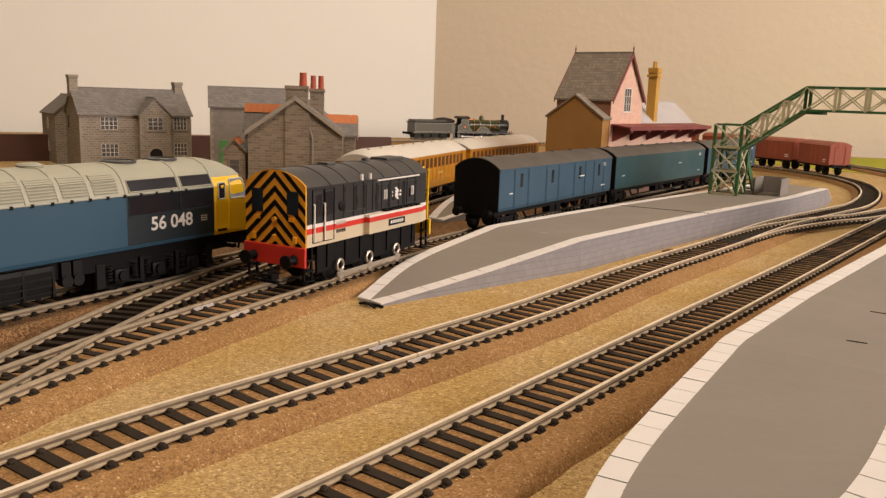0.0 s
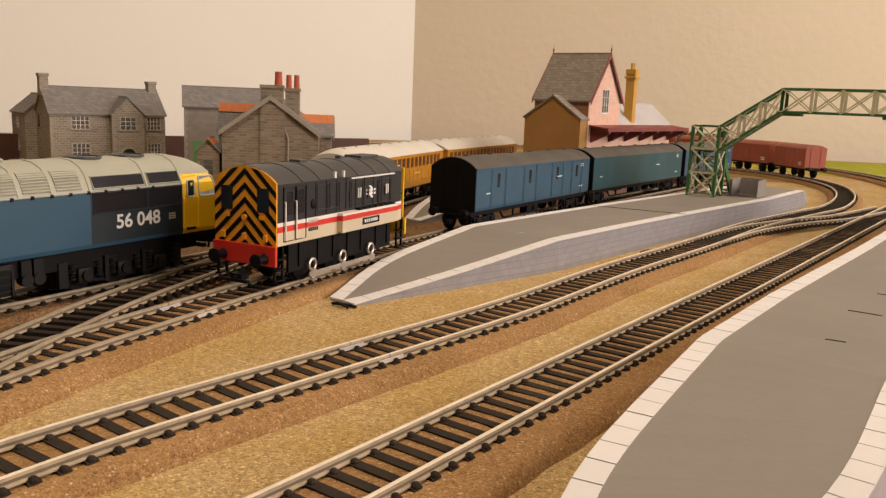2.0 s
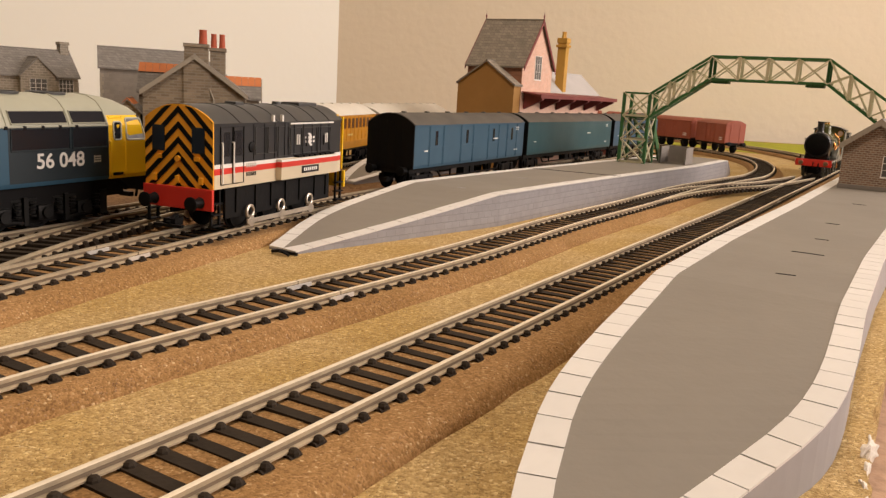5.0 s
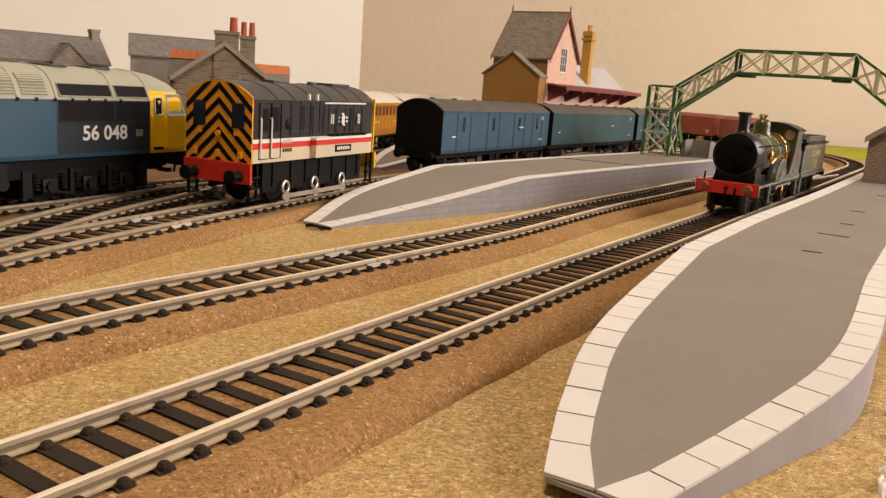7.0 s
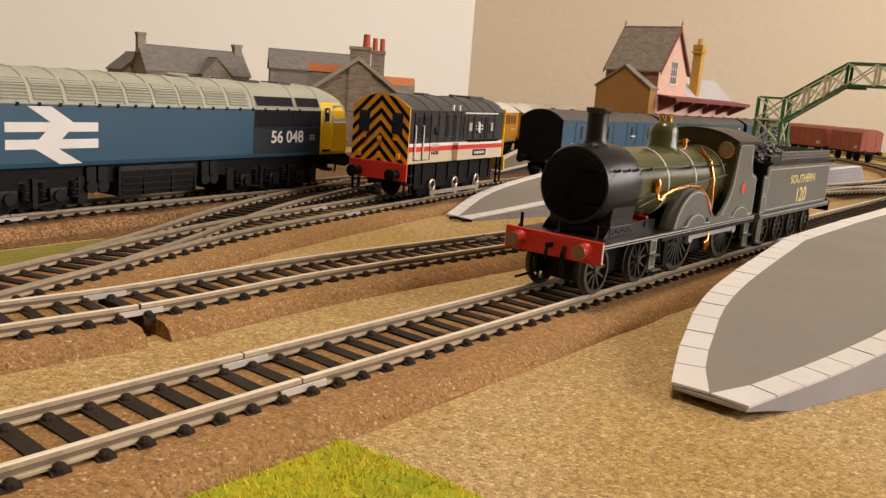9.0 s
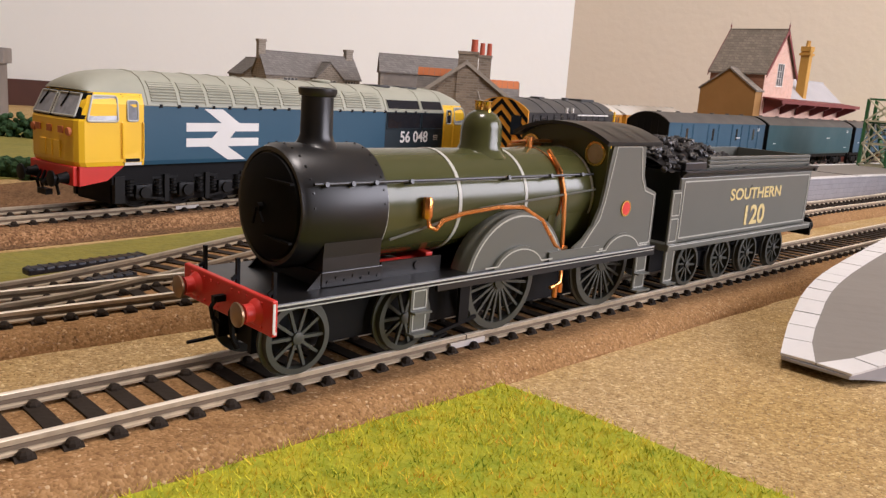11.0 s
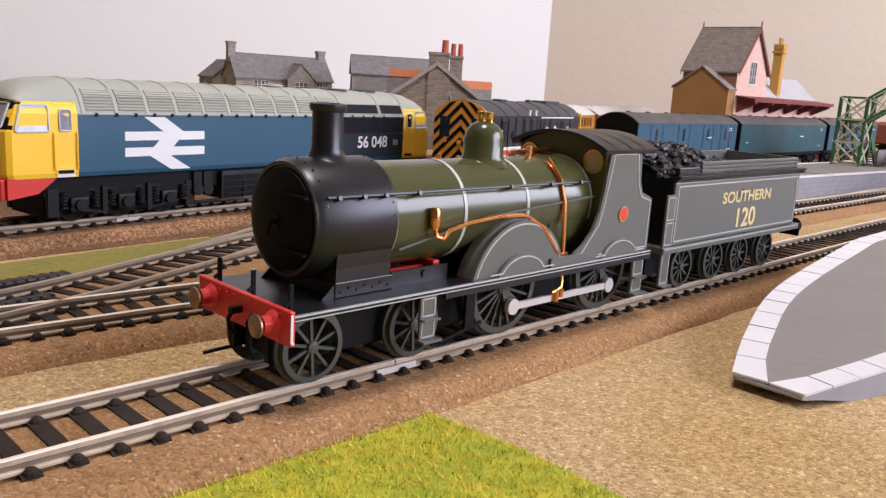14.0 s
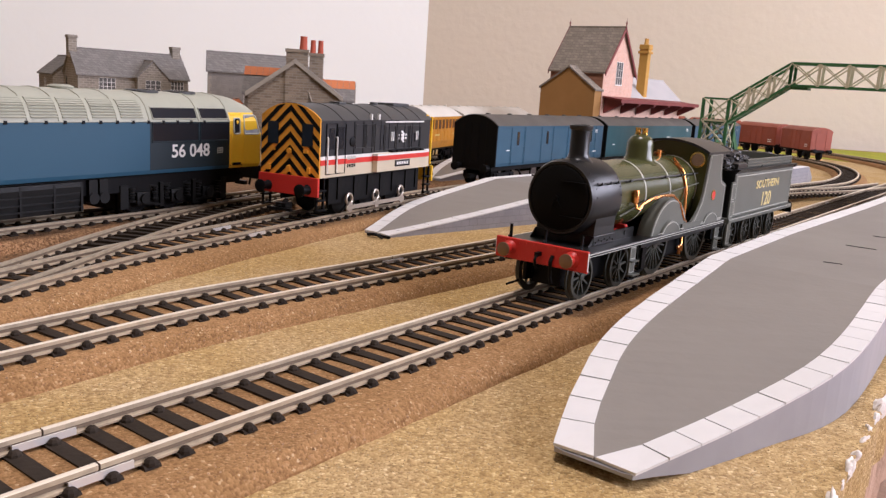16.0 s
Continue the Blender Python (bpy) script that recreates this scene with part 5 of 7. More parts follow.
        cols = [[(sx * (x - ins(y)), y * half(z) / 17.4, z) for z, x in levels] for y in ys]
        ends = [[(sx * xb, q * half(z), z) for z, x in levels] for q in (-1, 1)]
        loft(bm, [ends[0]] + cols + [ends[1]])
        bm.faces.new([bm.verts.new(c[-1]) for c in [ends[0]] + cols + [ends[1]]])
        bm.faces.new([bm.verts.new(c[0]) for c in [ends[0]] + cols + [ends[1]]])
        cab = part("cab", bm, M_YELLOW, e, "yellow driving cab")

        def at(y, f, off=0.0):
            z = 34.3 + 9.3 * f
            return (sx * (H - 0.5 - 4.1 * f - ins(y) + off), y * half(z) / 17.4, z)
        bm = B()
        band = [-17.3, -17.0, -16.4, -14.5, -9.0, 0, 9.0, 14.5, 16.4, 17.0, 17.3]
        loft(bm, [[at(y, 0.0, 0.08), at(y, 0.05, 0.25), at(y, 0.95, 0.25), at(y, 1.0, 0.08)] for y in band])
        band_ob = part("windscreen_band", bm, M_BLACK, cab, "black band round the windscreens")
        for y0, y1 in ((-14.6, -0.9), (0.9, 14.6)):
            steps = [y0 + (y1 - y0) * k / 8 for k in range(9)]
            bm = B()
            loft(bm, [[at(y, 0.1, 0.32), at(y, 0.92, 0.32)] for y in steps])
            part("windscreen", bm, M_GLASSL, band_ob, smooth=True)
            bm = B()
            tube(bm, [at(y, 0.09, 0.4) for y in steps] + [at(y, 0.93, 0.4) for y in steps[::-1]] + [at(y0, 0.09, 0.4)], 0.4, 6)
            part("window_rim", bm, M_LINE, band_ob, "pale metal window rim")
            bm = B()
            ym = (y0 + y1) / 2
            tube(bm, [at(ym, 0.98, 0.7), at(ym + 2.8, 0.4, 0.7)], 0.3, 5)
            part("windscreen_wiper", bm, M_BLACK, band_ob)
        for s in (-1, 1):
            bm = B()
            plate(bm, [(sx * (xb + a), z) for a, z in rounded(1.2, 8.2, 18.6, 43.2, 0.5)], s, 0.0, 0.22)
            dr = part("door", bm, M_YELLOW, cab, "yellow cab door with window")
            bm = B()
            for a0, a1 in ((0.7, 1.1), (8.3, 8.7)):
                plate(bm, [(sx * (xb + a), z) for a, z in ((a0, 18.4), (a1, 18.4), (a1, 43.4), (a0, 43.4))], s, -0.05, 0.1)
            part("door_seam", bm, M_TEAKD, dr)
            win = [(sx * (xb + a), z) for a, z in rounded(2.6, 6.8, 33.8, 41.2, 0.9)]
            bm = B()
            plate(bm, win, s, 0.2, 0.32)
            part("door_window", bm, M_GLASSL if sx < 0 else M_GLASSD, dr)
            bm = B()
            rim(bm, win, s, 0.34, 0.34)
            part("window_rim", bm, M_LINE, dr, "pale metal window rim")
            for a in (0.5, 9.0):
                bm = B()
                tube(bm, [(sx * (xb + a), s * 17.4, 20), (sx * (xb + a), s * 18.0, 20.4), (sx * (xb + a), s * 18.0, 33), (sx * (xb + a), s * 17.4, 33.4)], 0.26, 6)
                part("grab_rail", bm, M_YELLOW, dr)
            bm = B()
            box(bm, *sorted((sx * (xb + 2.0), sx * (xb + 7.6))), *sorted((s * 17.45, s * 17.8)), 18.8, 20.0)
            part("door_step", bm, M_BLACK, dr)
            if sx < 0:
                bm = B()
                box(bm, *sorted((sx * (xb + 1.2), sx * (xb + 8.0))), *sorted((s * 17.3, s * 17.6)), 17.5, 18.6)
                part("white_sill", bm, M_WHITE, dr)
            wide = H - xb
            win = [(sx * (xb + a), z) for a, z in rounded(wide * 0.40, wide - 4.0, 33.6, 42.6, 1.0, 2.6)]
            bm = B()
            plate(bm, win, s, 0.02, 0.2)
            wf = part("side_window", bm, M_GLASSL, cab, "pale cab side window")
            bm = B()
            rim(bm, win, s, 0.25, 0.42)
            part("window_rim", bm, M_LINE, wf, "pale metal window rim")
        skirt = M_RED if sx < 0 else M_BLACK
        bm = B()
        box(bm, *sorted((sx * (H - 1.5), sx * (H + 0.3))), -15.4, 15.4, 10.4, ZB, 0.4)
        prism(bm, [(sx * (H - 1.5), 10.4), (sx * (H - 1.5), ZB - 0.05), (sx * (H - 19), ZB - 0.05), (sx * (H - 12), 12)], "y", -16.6, 16.6)
        part("buffer_beam", bm, skirt, e, "red lower skirt and buffer beam" if sx < 0 else "black lower skirt and buffer beam")
        buffer_pair(e, sx * (H + 0.3), sx, 11.0, 13.0, M_BLACK, M_BLACK)
        bm = B()
        for y in (-8, 0, 8):
            bar(bm, (sx * (H + 0.3), y, 30.0), (sx * (H + 0.9), y, 30.0), 3.0, 2.4)
        for y in (-12.4, 12.4):
            lathe(bm, [(0, 0), (1.6, 0), (1.4, 0.9), (0, 1.0)], Matrix.Translation((sx * (H - 0.3), y, 29.6)) @ rot(ry=90 * sx), 12)
        part("headlight", bm, M_TILE, cab, "orange-red marker lights")
        bm = B()
        for y0, y1 in ((-7, -3), (3, 7), (-1.6, 1.6)):
            box(bm, *sorted((sx * (H + 0.2), sx * (H + 0.7))), y0, y1, 20, 26, 0.2)
        part("nose_socket", bm, M_YELLOW, cab)
        bm = B()
        bar(bm, (sx * (H + 0.5), 0, 12), (sx * (H + 3), 0, 9.5), 2.0)
        box(bm, *sorted((sx * (H + 1.5), sx * (H + 4))), -3.2, 3.2, 6, 8)
        for y in (-7, 7, 4):
            tube(bm, [(sx * (H + 0.3), y, 14), (sx * (H + 2.0), y, 10), (sx * (H + 1.2), y, 6.5)], 0.6, 6)
        part("coupler", bm, M_BLACK, e)
    # underframe
    bm = B()
    box(bm, -98, 108, -14.4, 14.4, 10, ZB - 0.1)
    # two blocks added inside the bogies to keep light from passing under
    box(bm, -97, -35, -11.5, 11.5, 2.2, 11)
    box(bm, 36, 100, -11.5, 11.5, 2.2, 11)
    part("underframe", bm, M_DARK, e)
    for s in (-1, 1):
        bm = B()
        prism(bm, [(s * 16.6, 16.2), (s * 16.8, 14.4), (s * 15.6, 4.4), (s * 3.0, 4.4), (s * 3.0, 16.2)], "x", -22, 16)
        for x in (-22, -10, 4, 16):
            box(bm, x - 0.5, x + 0.5, s * 15.8 - 1.0, s * 15.8 + 1.2, 4.6, 15.8)
        for z in (6.4, 9.0, 11.8):
            box(bm, -21, 15, s * 16.4 - 0.6, s * 16.4 + 0.5, z - 0.3, z + 0.3)
        part("fuel_tank", bm, M_UNDER, e, "grey-black fuel tank with raised straps")
        for x in (-34, -29, 22, 27):
            bm = B()
            cyl(bm, (x, s * 13, 9), (x, s * 16.6, 9), 2.4, 14)
            box(bm, x - 2, x + 2, s * 14 - 2, s * 14 + 2, 10, 16.5)
            part("air_tank", bm, M_UNDER, e, smooth=True)
        for cx in (-66, 67):
            bm = B()
            box(bm, cx - 28, cx + 28, s * 13.0 - 0.9, s * 13.0 + 0.9, 8.4, 12.6, 0.3)
            for q in (-9.5, 9.5):
                prism(bm, [(cx + q - 6, 12.4), (cx + q - 3, 5.6), (cx + q + 3, 5.6), (cx + q + 6, 12.4)], "y", s * 14.0 - 0.6, s * 14.0 + 0.6)
            box(bm, cx - 31, cx - 27, s * 14 - 1.0, s * 14 + 1.0, 2.8, 13)
            box(bm, cx + 27, cx + 31, s * 14 - 1.0, s * 14 + 1.0, 2.8, 13)
            bog = part("bogie_side", bm, M_UNDER, e, "black sprung bogie side")
            for x in (cx - 19, cx, cx + 19):
                bm = B()
                box(bm, x - 3.6, x + 3.6, s * 14.4 - 0.9, s * 14.4 + 0.9, 3.8, 9.6, 0.5)
                cyl(bm, (x, s * 14, 6.6), (x, s * 16.4, 6.6), 2.2, 14)
                part("axle_box", bm, M_UNDER, bog, smooth=True)
                for q in (-6.2, 6.2):
                    bm = B()
                    for k in range(5):
                        cyl(bm, (x + q, s * 14.6, 5.6 + k * 1.3), (x + q, s * 14.6, 6.4 + k * 1.3), 1.7 if k % 2 == 0 else 1.3, 10)
                    part("coil_spring", bm, M_UNDER, bog)
                bm = B()
                plain_wheel(bm, x, s * 9.0, 6.8)
                part("wheel", bm, M_UNDER, e, smooth=True)
            for q in (-9.5, 9.5):
                bm = B()
                box(bm, cx + q - 1.0, cx + q + 1.0, s * 15.3 - 0.5, s * 15.3 + 0.5, 2.6, 13.2)
                bar(bm, (cx + q, s * 15.2, 3.4), (cx + q * 2.4, s * 15.2, 5.4), 0.8)
                part("brake_hanger", bm, M_UNDER, bog)
    return e


diesel()


# the shunter ----------------------------------------------------------------
def shunter():
    e = thing("shunting_locomotive", P(-25.5, 374, RZ, 70.5), "dark grey shunting locomotive with cream band and wasp-striped end", "locomotive")
    W, Lh = 16.0, 110.0
    ends = [(-W, 19.0)] + [(-W, 45.0)] + [(y, z) for y, z in arc_roof(W, 45.2, 51.0, 12)][1:-1] + [(W, 45.0), (W, 19.0)]
    bm = B()
    prism(bm, [(-W, 19.0), (-W, 44.6), (W, 44.6), (W, 19.0)], "x", 1.2, Lh - 6)
    body = part("body", bm, M_GREYD, e, "dark grey upper body")
    bm = B()
    rp = [(y * 1.02, z) for y, z in arc_roof(W, 44.4, 51.2, 14)]
    loft(bm, [[(x, y, z) for y, z in rp] for x in (1.0, Lh - 4.0)])
    for x in (1.0, Lh - 4.0):
        bm.faces.new([bm.verts.new((x, y, z)) for y, z in rp])
    roof = part("roof", bm, M_ROOFD, e, "dark grey curved roof", smooth=True)
    for x in (18, 31, 46, 62, 78, 92):
        bm = B()
        loft(bm, [[(x + q, y * (1.014 if abs(q) < 0.5 else 1.0), z + (0.32 if abs(q) < 0.5 else 0)) for y, z in rp] for q in (-0.6, -0.4, 0.4, 0.6)])
        part("roof_rib", bm, M_ROOFD, roof)
    for x0, x1, w in ((82, 99, 5), (34, 40, 3)):
        bm = B()
        box(bm, x0, x1, -w, w, 50.4, 52.2, 0.4)
        part("roof_hatch", bm, M_ROOFD, roof)
    bm = B()
    lathe(bm, [(0, 50), (2.2, 50), (2.0, 52.4), (1.4, 52.4), (1.4, 51.4), (0, 51.4)], Matrix.Translation((70, 0, 0)), 14)
    part("exhaust", bm, M_ROOFD, roof, smooth=True)
    # bands along both sides
    for s in (-1, 1):
        for nm, z0, z1, mt, pr in (("cream_band", 19.0, 24.6, M_CREAM, 0.16), ("red_stripe", 24.6, 27.0, M_RED, 0.20), ("white_stripe", 27.0, 28.6, M_WHITE, 0.18)):
            bm = B()
            box(bm, 1.2, Lh - 5.5, *sorted((s * W, s * (W + pr))), z0, z1)
            part(nm, bm, mt, body)
        bm = B()
        for x0, x1, z0, z1 in ((7.6, 11.6, 31.5, 41.0), (14.4, 19.4, 31.5, 41.5)):
            box(bm, x0, x1, *sorted((s * (W - 0.2), s * (W + 0.22))), z0, z1, 0.3)
        part("cab_window", bm, M_GLASSD, body, "dark cab side window")
        bm = B()
        for x in (5.6, 13.0):
            tube(bm, [(x, s * (W + 0.9), 21), (x, s * (W + 0.9), 37)], 0.35, 6)
            bar(bm, (x, s * W, 37), (x, s * (W + 0.9), 37), 0.5)
        part("handrail", bm, M_WHITE, body, "white cab handrails")
        for x in (28, 36, 44, 52, 60, 68, 76, 84, 92):
            bm = B()
            box(bm, x - 0.25, x + 0.25, *sorted((s * W, s * (W + 0.3))), 29, 44)
            if x in (36, 52, 68, 84):
                box(bm, x + 2.6, x + 3.6, *sorted((s * W, s * (W + 0.5))), 33, 37.5)
            part("bonnet_door", bm, M_GREYD, body)
        for x, x1, z0, z1 in ((62, 62.7, 34, 38.6), (63.8, 64.5, 34, 38.6), (88, 88.7, 34, 38.6), (89.6, 90.3, 34, 38.6), (56, 96, 43.2, 43.9), (42, 43.2, 44.6, 47.4), (49, 50.2, 44.6, 47.4)):
            bm = B()
            box(bm, x, x1, *sorted((s * (W - 0.6), s * (W + 0.45))), z0, z1)
            part("white_mark", bm, M_WHITE, body)
        arrow_logo(body, 74, s * W, 36.0, 8.4, 6.0, M_WHITE, s)
        for x0, x1, z0, z1 in ((5.2, 13.2, 20.5, 43.0), (13.8, 20.6, 20.5, 43.0), (29, 37, 31.5, 42.5), (38.4, 45, 31.5, 42.5), (46.5, 55, 29.5, 42.5), (56.5, 66, 30, 41.5), (67.5, 80, 30, 41.5), (81.5, 93, 30, 41.5)):
            bm = B()
            ring = [(x0, s * (W + 0.18), z0), (x1, s * (W + 0.18), z0), (x1, s * (W + 0.18), z1), (x0, s * (W + 0.18), z1), (x0, s * (W + 0.18), z0)]
            tube(bm, ring, 0.26, 5)
            part("panel_edge", bm, M_BLACK if x0 < 20 else M_ROOFD, body)
        for x, z in ((30.5, 34.5),):
            bm = B()
            lathe(bm, [(0, 0), (2.2, 0), (2.2, 0.5), (1.2, 0.9), (0, 0.9)], Matrix.Translation((x - 4, s * W, z)) @ rot(rx=-90 * s), 18)
            part("filler_cap", bm, M_DARK, body, smooth=True)
        for z in (26.4, 22.8):
            bm = B()
            for k in range(5):
                box(bm, 22.5 + k * 1.5, 23.5 + k * 1.5, *sorted((s * W, s * (W + 0.26))), z, z + 1.6)
            part("number_bars", bm, M_LINE if z > 25 else M_DARK, body)
        bm = B()
        box(bm, 45, 96, *sorted((s * (W + 0.1), s * (W + 3.0))), 19.4, 28.4, 0.2)
        bx = part("side_box", bm, M_CREAM, body, "cream box along the running plate")
        for nm, z0, z1, mt, pr in (("box_stripe", 25.0, 27.3, M_RED, 3.12), ("box_stripe", 27.3, 28.3, M_WHITE, 3.1)):
            bm = B()
            box(bm, 44.9, 96.1, *sorted((s * (W + 0.3), s * (W + pr))), z0, z1)
            part(nm, bm, mt, bx)
        bm = B()
        box(bm, 62, 77, *sorted((s * (W + 3.0), s * (W + 3.4))), 21.4, 24.6)
        np_ = part("nameplate", bm, M_GLASSD, bx, "dark nameplate")
        for k in range(7):
            bm = B()
            box(bm, 63.4 + k * 1.75, 64.5 + k * 1.75, *sorted((s * (W + 3.4), s * (W + 3.5))), 22.3, 23.8)
            part("plate_bar", bm, M_WHITE, np_)
        for k in range(7):
            bm = B()
            box(bm, 60 + k * 5, 63.5 + k * 5, *sorted((s * (W - 1), s * (W + 2.8))), 28.5, 29.5, 0.2)
            part("footboard", bm, M_DARK, body)
    # wasp-striped cab end: chevrons of alternate strips, clipped to the end's outline
    def end_height(y):
        return 44.6 + 6.2 * (1 - min(1.0, abs(y) / W) ** 2.2)
    bm_b = B()
    base = B()
    prism(base, ends, "x", 0.5, 1.2)
    part("end_panel", base, M_ORANGE, body, "orange cab end")
    pitch, slope = 5.9, 0.95
    for k in range(-4, 10):
        for s in (-1, 1):
            n = 10
            for j in range(n):
                y0, y1 = W * j / n, W * (j + 1) / n
                def lim(z, y):
                    return max(19.2, min(end_height(y) - 0.2, z))
                zc0, zc1 = 21 + k * pitch + 9 - slope * y0, 21 + k * pitch + 9 - slope * y1
                a = [lim(zc0, y0), lim(zc0 + pitch * 0.45, y0), lim(zc1 + pitch * 0.45, y1), lim(zc1, y1)]
                if a[1] - a[0] < 0.05 and a[2] - a[3] < 0.05:
                    continue
                pts = [(s * y0, a[0]), (s * y0, a[1] + 0.01), (s * y1, a[2] + 0.01), (s * y1, a[3])]
                lo = [bm_b.verts.new((0.36, *p)) for p in pts]
                hi = [bm_b.verts.new((0.5, *p)) for p in pts]
                bm_b.faces.new(lo)
                for q in range(4):
                    bm_b.faces.new((lo[q], lo[(q + 1) % 4], hi[(q + 1) % 4], hi[q]))
    part("wasp_stripes", bm_b, M_BLACK, body, "black chevron stripes")
    for s in (-1, 1):
        bm = B()
        box(bm, 0.1, 0.6, *sorted((s * 6.4, s * 12.4)), 32.5, 42.5, 0.2)
        part("end_window", bm, M_GLASSD, body, "dark cab end window")
    for y in (-9, 9):
        bm = B()
        box(bm, -0.4, 0.5, y - 1.2, y + 1.2, 29.6, 31.2)
        part("marker_light", bm, M_ORANGE, body)
    bm = B()
    cyl(bm, (-0.6, 0, 30), (0.5, 0, 30), 1.2, 10)
    part("headlight", bm, M_ORANGE, body)
    for y in (-11, 0, 11):
        bm = B()
        box(bm, -0.8, 0.5, y - 0.9, y + 0.9, 20.6, 23.4, 0.2)
        part("lamp_bracket", bm, M_ORANGE, body)
    bm = B()
    box(bm, Lh - 6, Lh - 4.4, -W + 2, W - 2, 19.5, 47, 0.4)
    nose = part("radiator_end", bm, M_YELLOW, body, "yellow radiator end")
    for s in (-1, 1):
        bm = B()
        for x in (Lh - 3.6,):
            bar(bm, (x, s * 13, 20), (x, s * 13, 47), 0.9)
            bar(bm, (x, s * 15.8, 20), (x, s * 15.8, 46), 0.9)
            for k in range(11):
                bar(bm, (x, s * 12.6, 22 + k * 2.3), (x, s * 16, 22 + k * 2.3), 0.7)
        part("ladder", bm, M_YELLOW, nose, "yellow ladder")
    # frames, buffer beams, wheels
    for x0, mt in ((-0.6, M_RED), (Lh - 1.4, M_YELLOW)):
        bm = B()
        box(bm, x0, x0 + 1.4, -W - 0.4, W + 0.4, 10.6, 19.0, 0.2)
        part("buffer_beam", bm, mt, e, "red buffer beam" if mt is M_RED else "yellow buffer beam")
    buffer_pair(e, -0.6, -1, 10.8, 13.6, M_BLACK, M_BLACK)
    buffer_pair(e, Lh, 1, 10.8, 13.6, M_BLACK, M_BLACK)
    bm = B()
    box(bm, -5.4, -0.6, -2.8, 2.8, 4.4, 7.0)
    bar(bm, (-0.6, 0, 8), (-6, 0, 5), 1.6)
    box(bm, -6.6, -4.8, -6.5, 6.5, 3.8, 5.0)
    part("coupler", bm, M_BLACK, e)
    for s in (-1, 1):
        bm = B()
        box(bm, 12, 98, s * 13.0 - 0.6, s * 13.0 + 0.6, 6.0, 19.0)
        for x in (20, 34, 46, 58, 70, 84, 95):
            box(bm, x - 1.4, x + 1.4, s * 13.8 - 0.5, s * 13.8 + 0.6, 8, 18)
        part("frame", bm, M_DARK, e)
        for x in (3.5, 105):
            bm = B()
            for q in (-2.6, 2.6):
                box(bm, x + q - 0.4, x + q + 0.4, s * 14.8 - 0.5, s * 14.8 + 0.5, 4.0, 18.8)
            for z in (4.2, 8.6, 13):
                box(bm, x - 3, x + 3, s * 14.0 - 0.4, s * 16.0 + 0.4 if s > 0 else s * 14.0 + 0.4, z, z + 0.6) if s > 0 else box(bm, x - 3, x + 3, -16.4, -13.6, z, z + 0.6)
            part("step", bm, M_DARK, e)
        for x in (27, 51, 76):
            bm = B()
            plain_wheel(bm, x, s * 9.0, 7.6)
            part("wheel", bm, M_DARK, e, smooth=True)
            bm = B()
            t = Matrix.Translation((x, s * 14.8, 7.6)) @ rot(rx=-90 * s)
            lathe(bm, [(1.9, 0), (3.0, 0), (3.0, 0.8), (2.4, 1.1), (1.9, 0.8)], t, 20, close=True)
            lathe(bm, [(1.2, 0), (2.3, 0), (2.3, 1.0), (1.2, 1.0)], Matrix.Translation((x, s * 15.2, 3.6)) @ rot(rx=-90 * s), 16, close=True)
            part("crank", bm, M_CRANK, e, "worn metal crank ring", smooth=True)
        bm = B()
        box(bm, 24, 79, *sorted((s * 15.4, s * 16.2)), 2.6, 4.6, 0.2)
        part("coupling_rod", bm, M_CRANK, e, "worn metal coupling rod")
    return e


shunter()


# parcels vans, coaches and goods vans ---------------------------------------
def vehicle_pose(line, s):
    i = min(max(int(s / 2), 1), len(line) - 2)
    p = line[i] + (line[i + 1] - line[i]) * (s / 2 - i)
    d = (line[min(i + 8, len(line) - 1)] - line[max(i - 8, 0)]).normalized()
    return P(p.x, p.y, RZ, math.degrees(math.atan2(d.y, d.x)))


def place_of(line, y):
    return min(range(len(line)), key=lambda i: abs(line[i].y - y)) * 2.0


def run_gear(e, L, bogies=True):
    for s in (-1, 1):
        if bogies:
            for cx in (22, L - 22):
                bm = B()
                box(bm, cx - 14, cx + 14, s * 11.4 - 0.6, s * 11.4 + 0.6, 4.4, 9.0, 0.3)
                for x in (cx - 9.5, cx + 9.5):
                    box(bm, x - 2.6, x + 2.6, s * 12.2 - 0.8, s * 12.2 + 0.6, 4.0, 8.6, 0.3)
                    plain_wheel(bm, x, s * 9.0, 6.0)
                part("bogie", bm, M_DARK, e, smooth=True)
            bm = B()
            bar(bm, (46, s * 12.5, 6.0), (L - 46, s * 12.5, 6.0), 1.0)
            for x, q in ((40, 46), (L - 40, L - 46)):
                bar(bm, (x, s * 12.5, 11.5), (q, s * 12.5, 6.0), 1.0)
            for x in (60, L / 2, L - 60):
                bar(bm, (x, s * 12.5, 6), (x, s * 12.5, 12), 1.0)
            box(bm, L / 2 - 9, L / 2 + 9, s * 9 - 3, s * 9 + 3, 5.0, 11.5, 0.5)
            part("truss_rod", bm, M_DARK, e)
        else:
            for cx in (16, L - 16):
                bm = B()
                plain_wheel(bm, cx, s * 9.0, 6.2)
                box(bm, cx - 2, cx + 2, s * 11.6 - 0.8, s * 11.6 + 0.8, 4, 11, 0.3)
                box(bm, cx - 6, cx + 6, s * 12 - 0.6, s * 12 + 0.6, 8.4, 9.6)
                part("axle_guard", bm, M_DARK, e, smooth=True)
    bm = B()
    box(bm, 0.5, L - 0.5, -13.5, 13.5, 10.8, 14.2)
    for x in (-2.4, L + 2.4):
        bar(bm, (x - 2.5, 0, 6.8), (x + 2.5, 0, 6.8), 2.6)
    part("underframe", bm, M_DARK, e)
    buffer_pair(e, 0, -1, 10.8, 12.6, M_BLACK, M_BLACK)
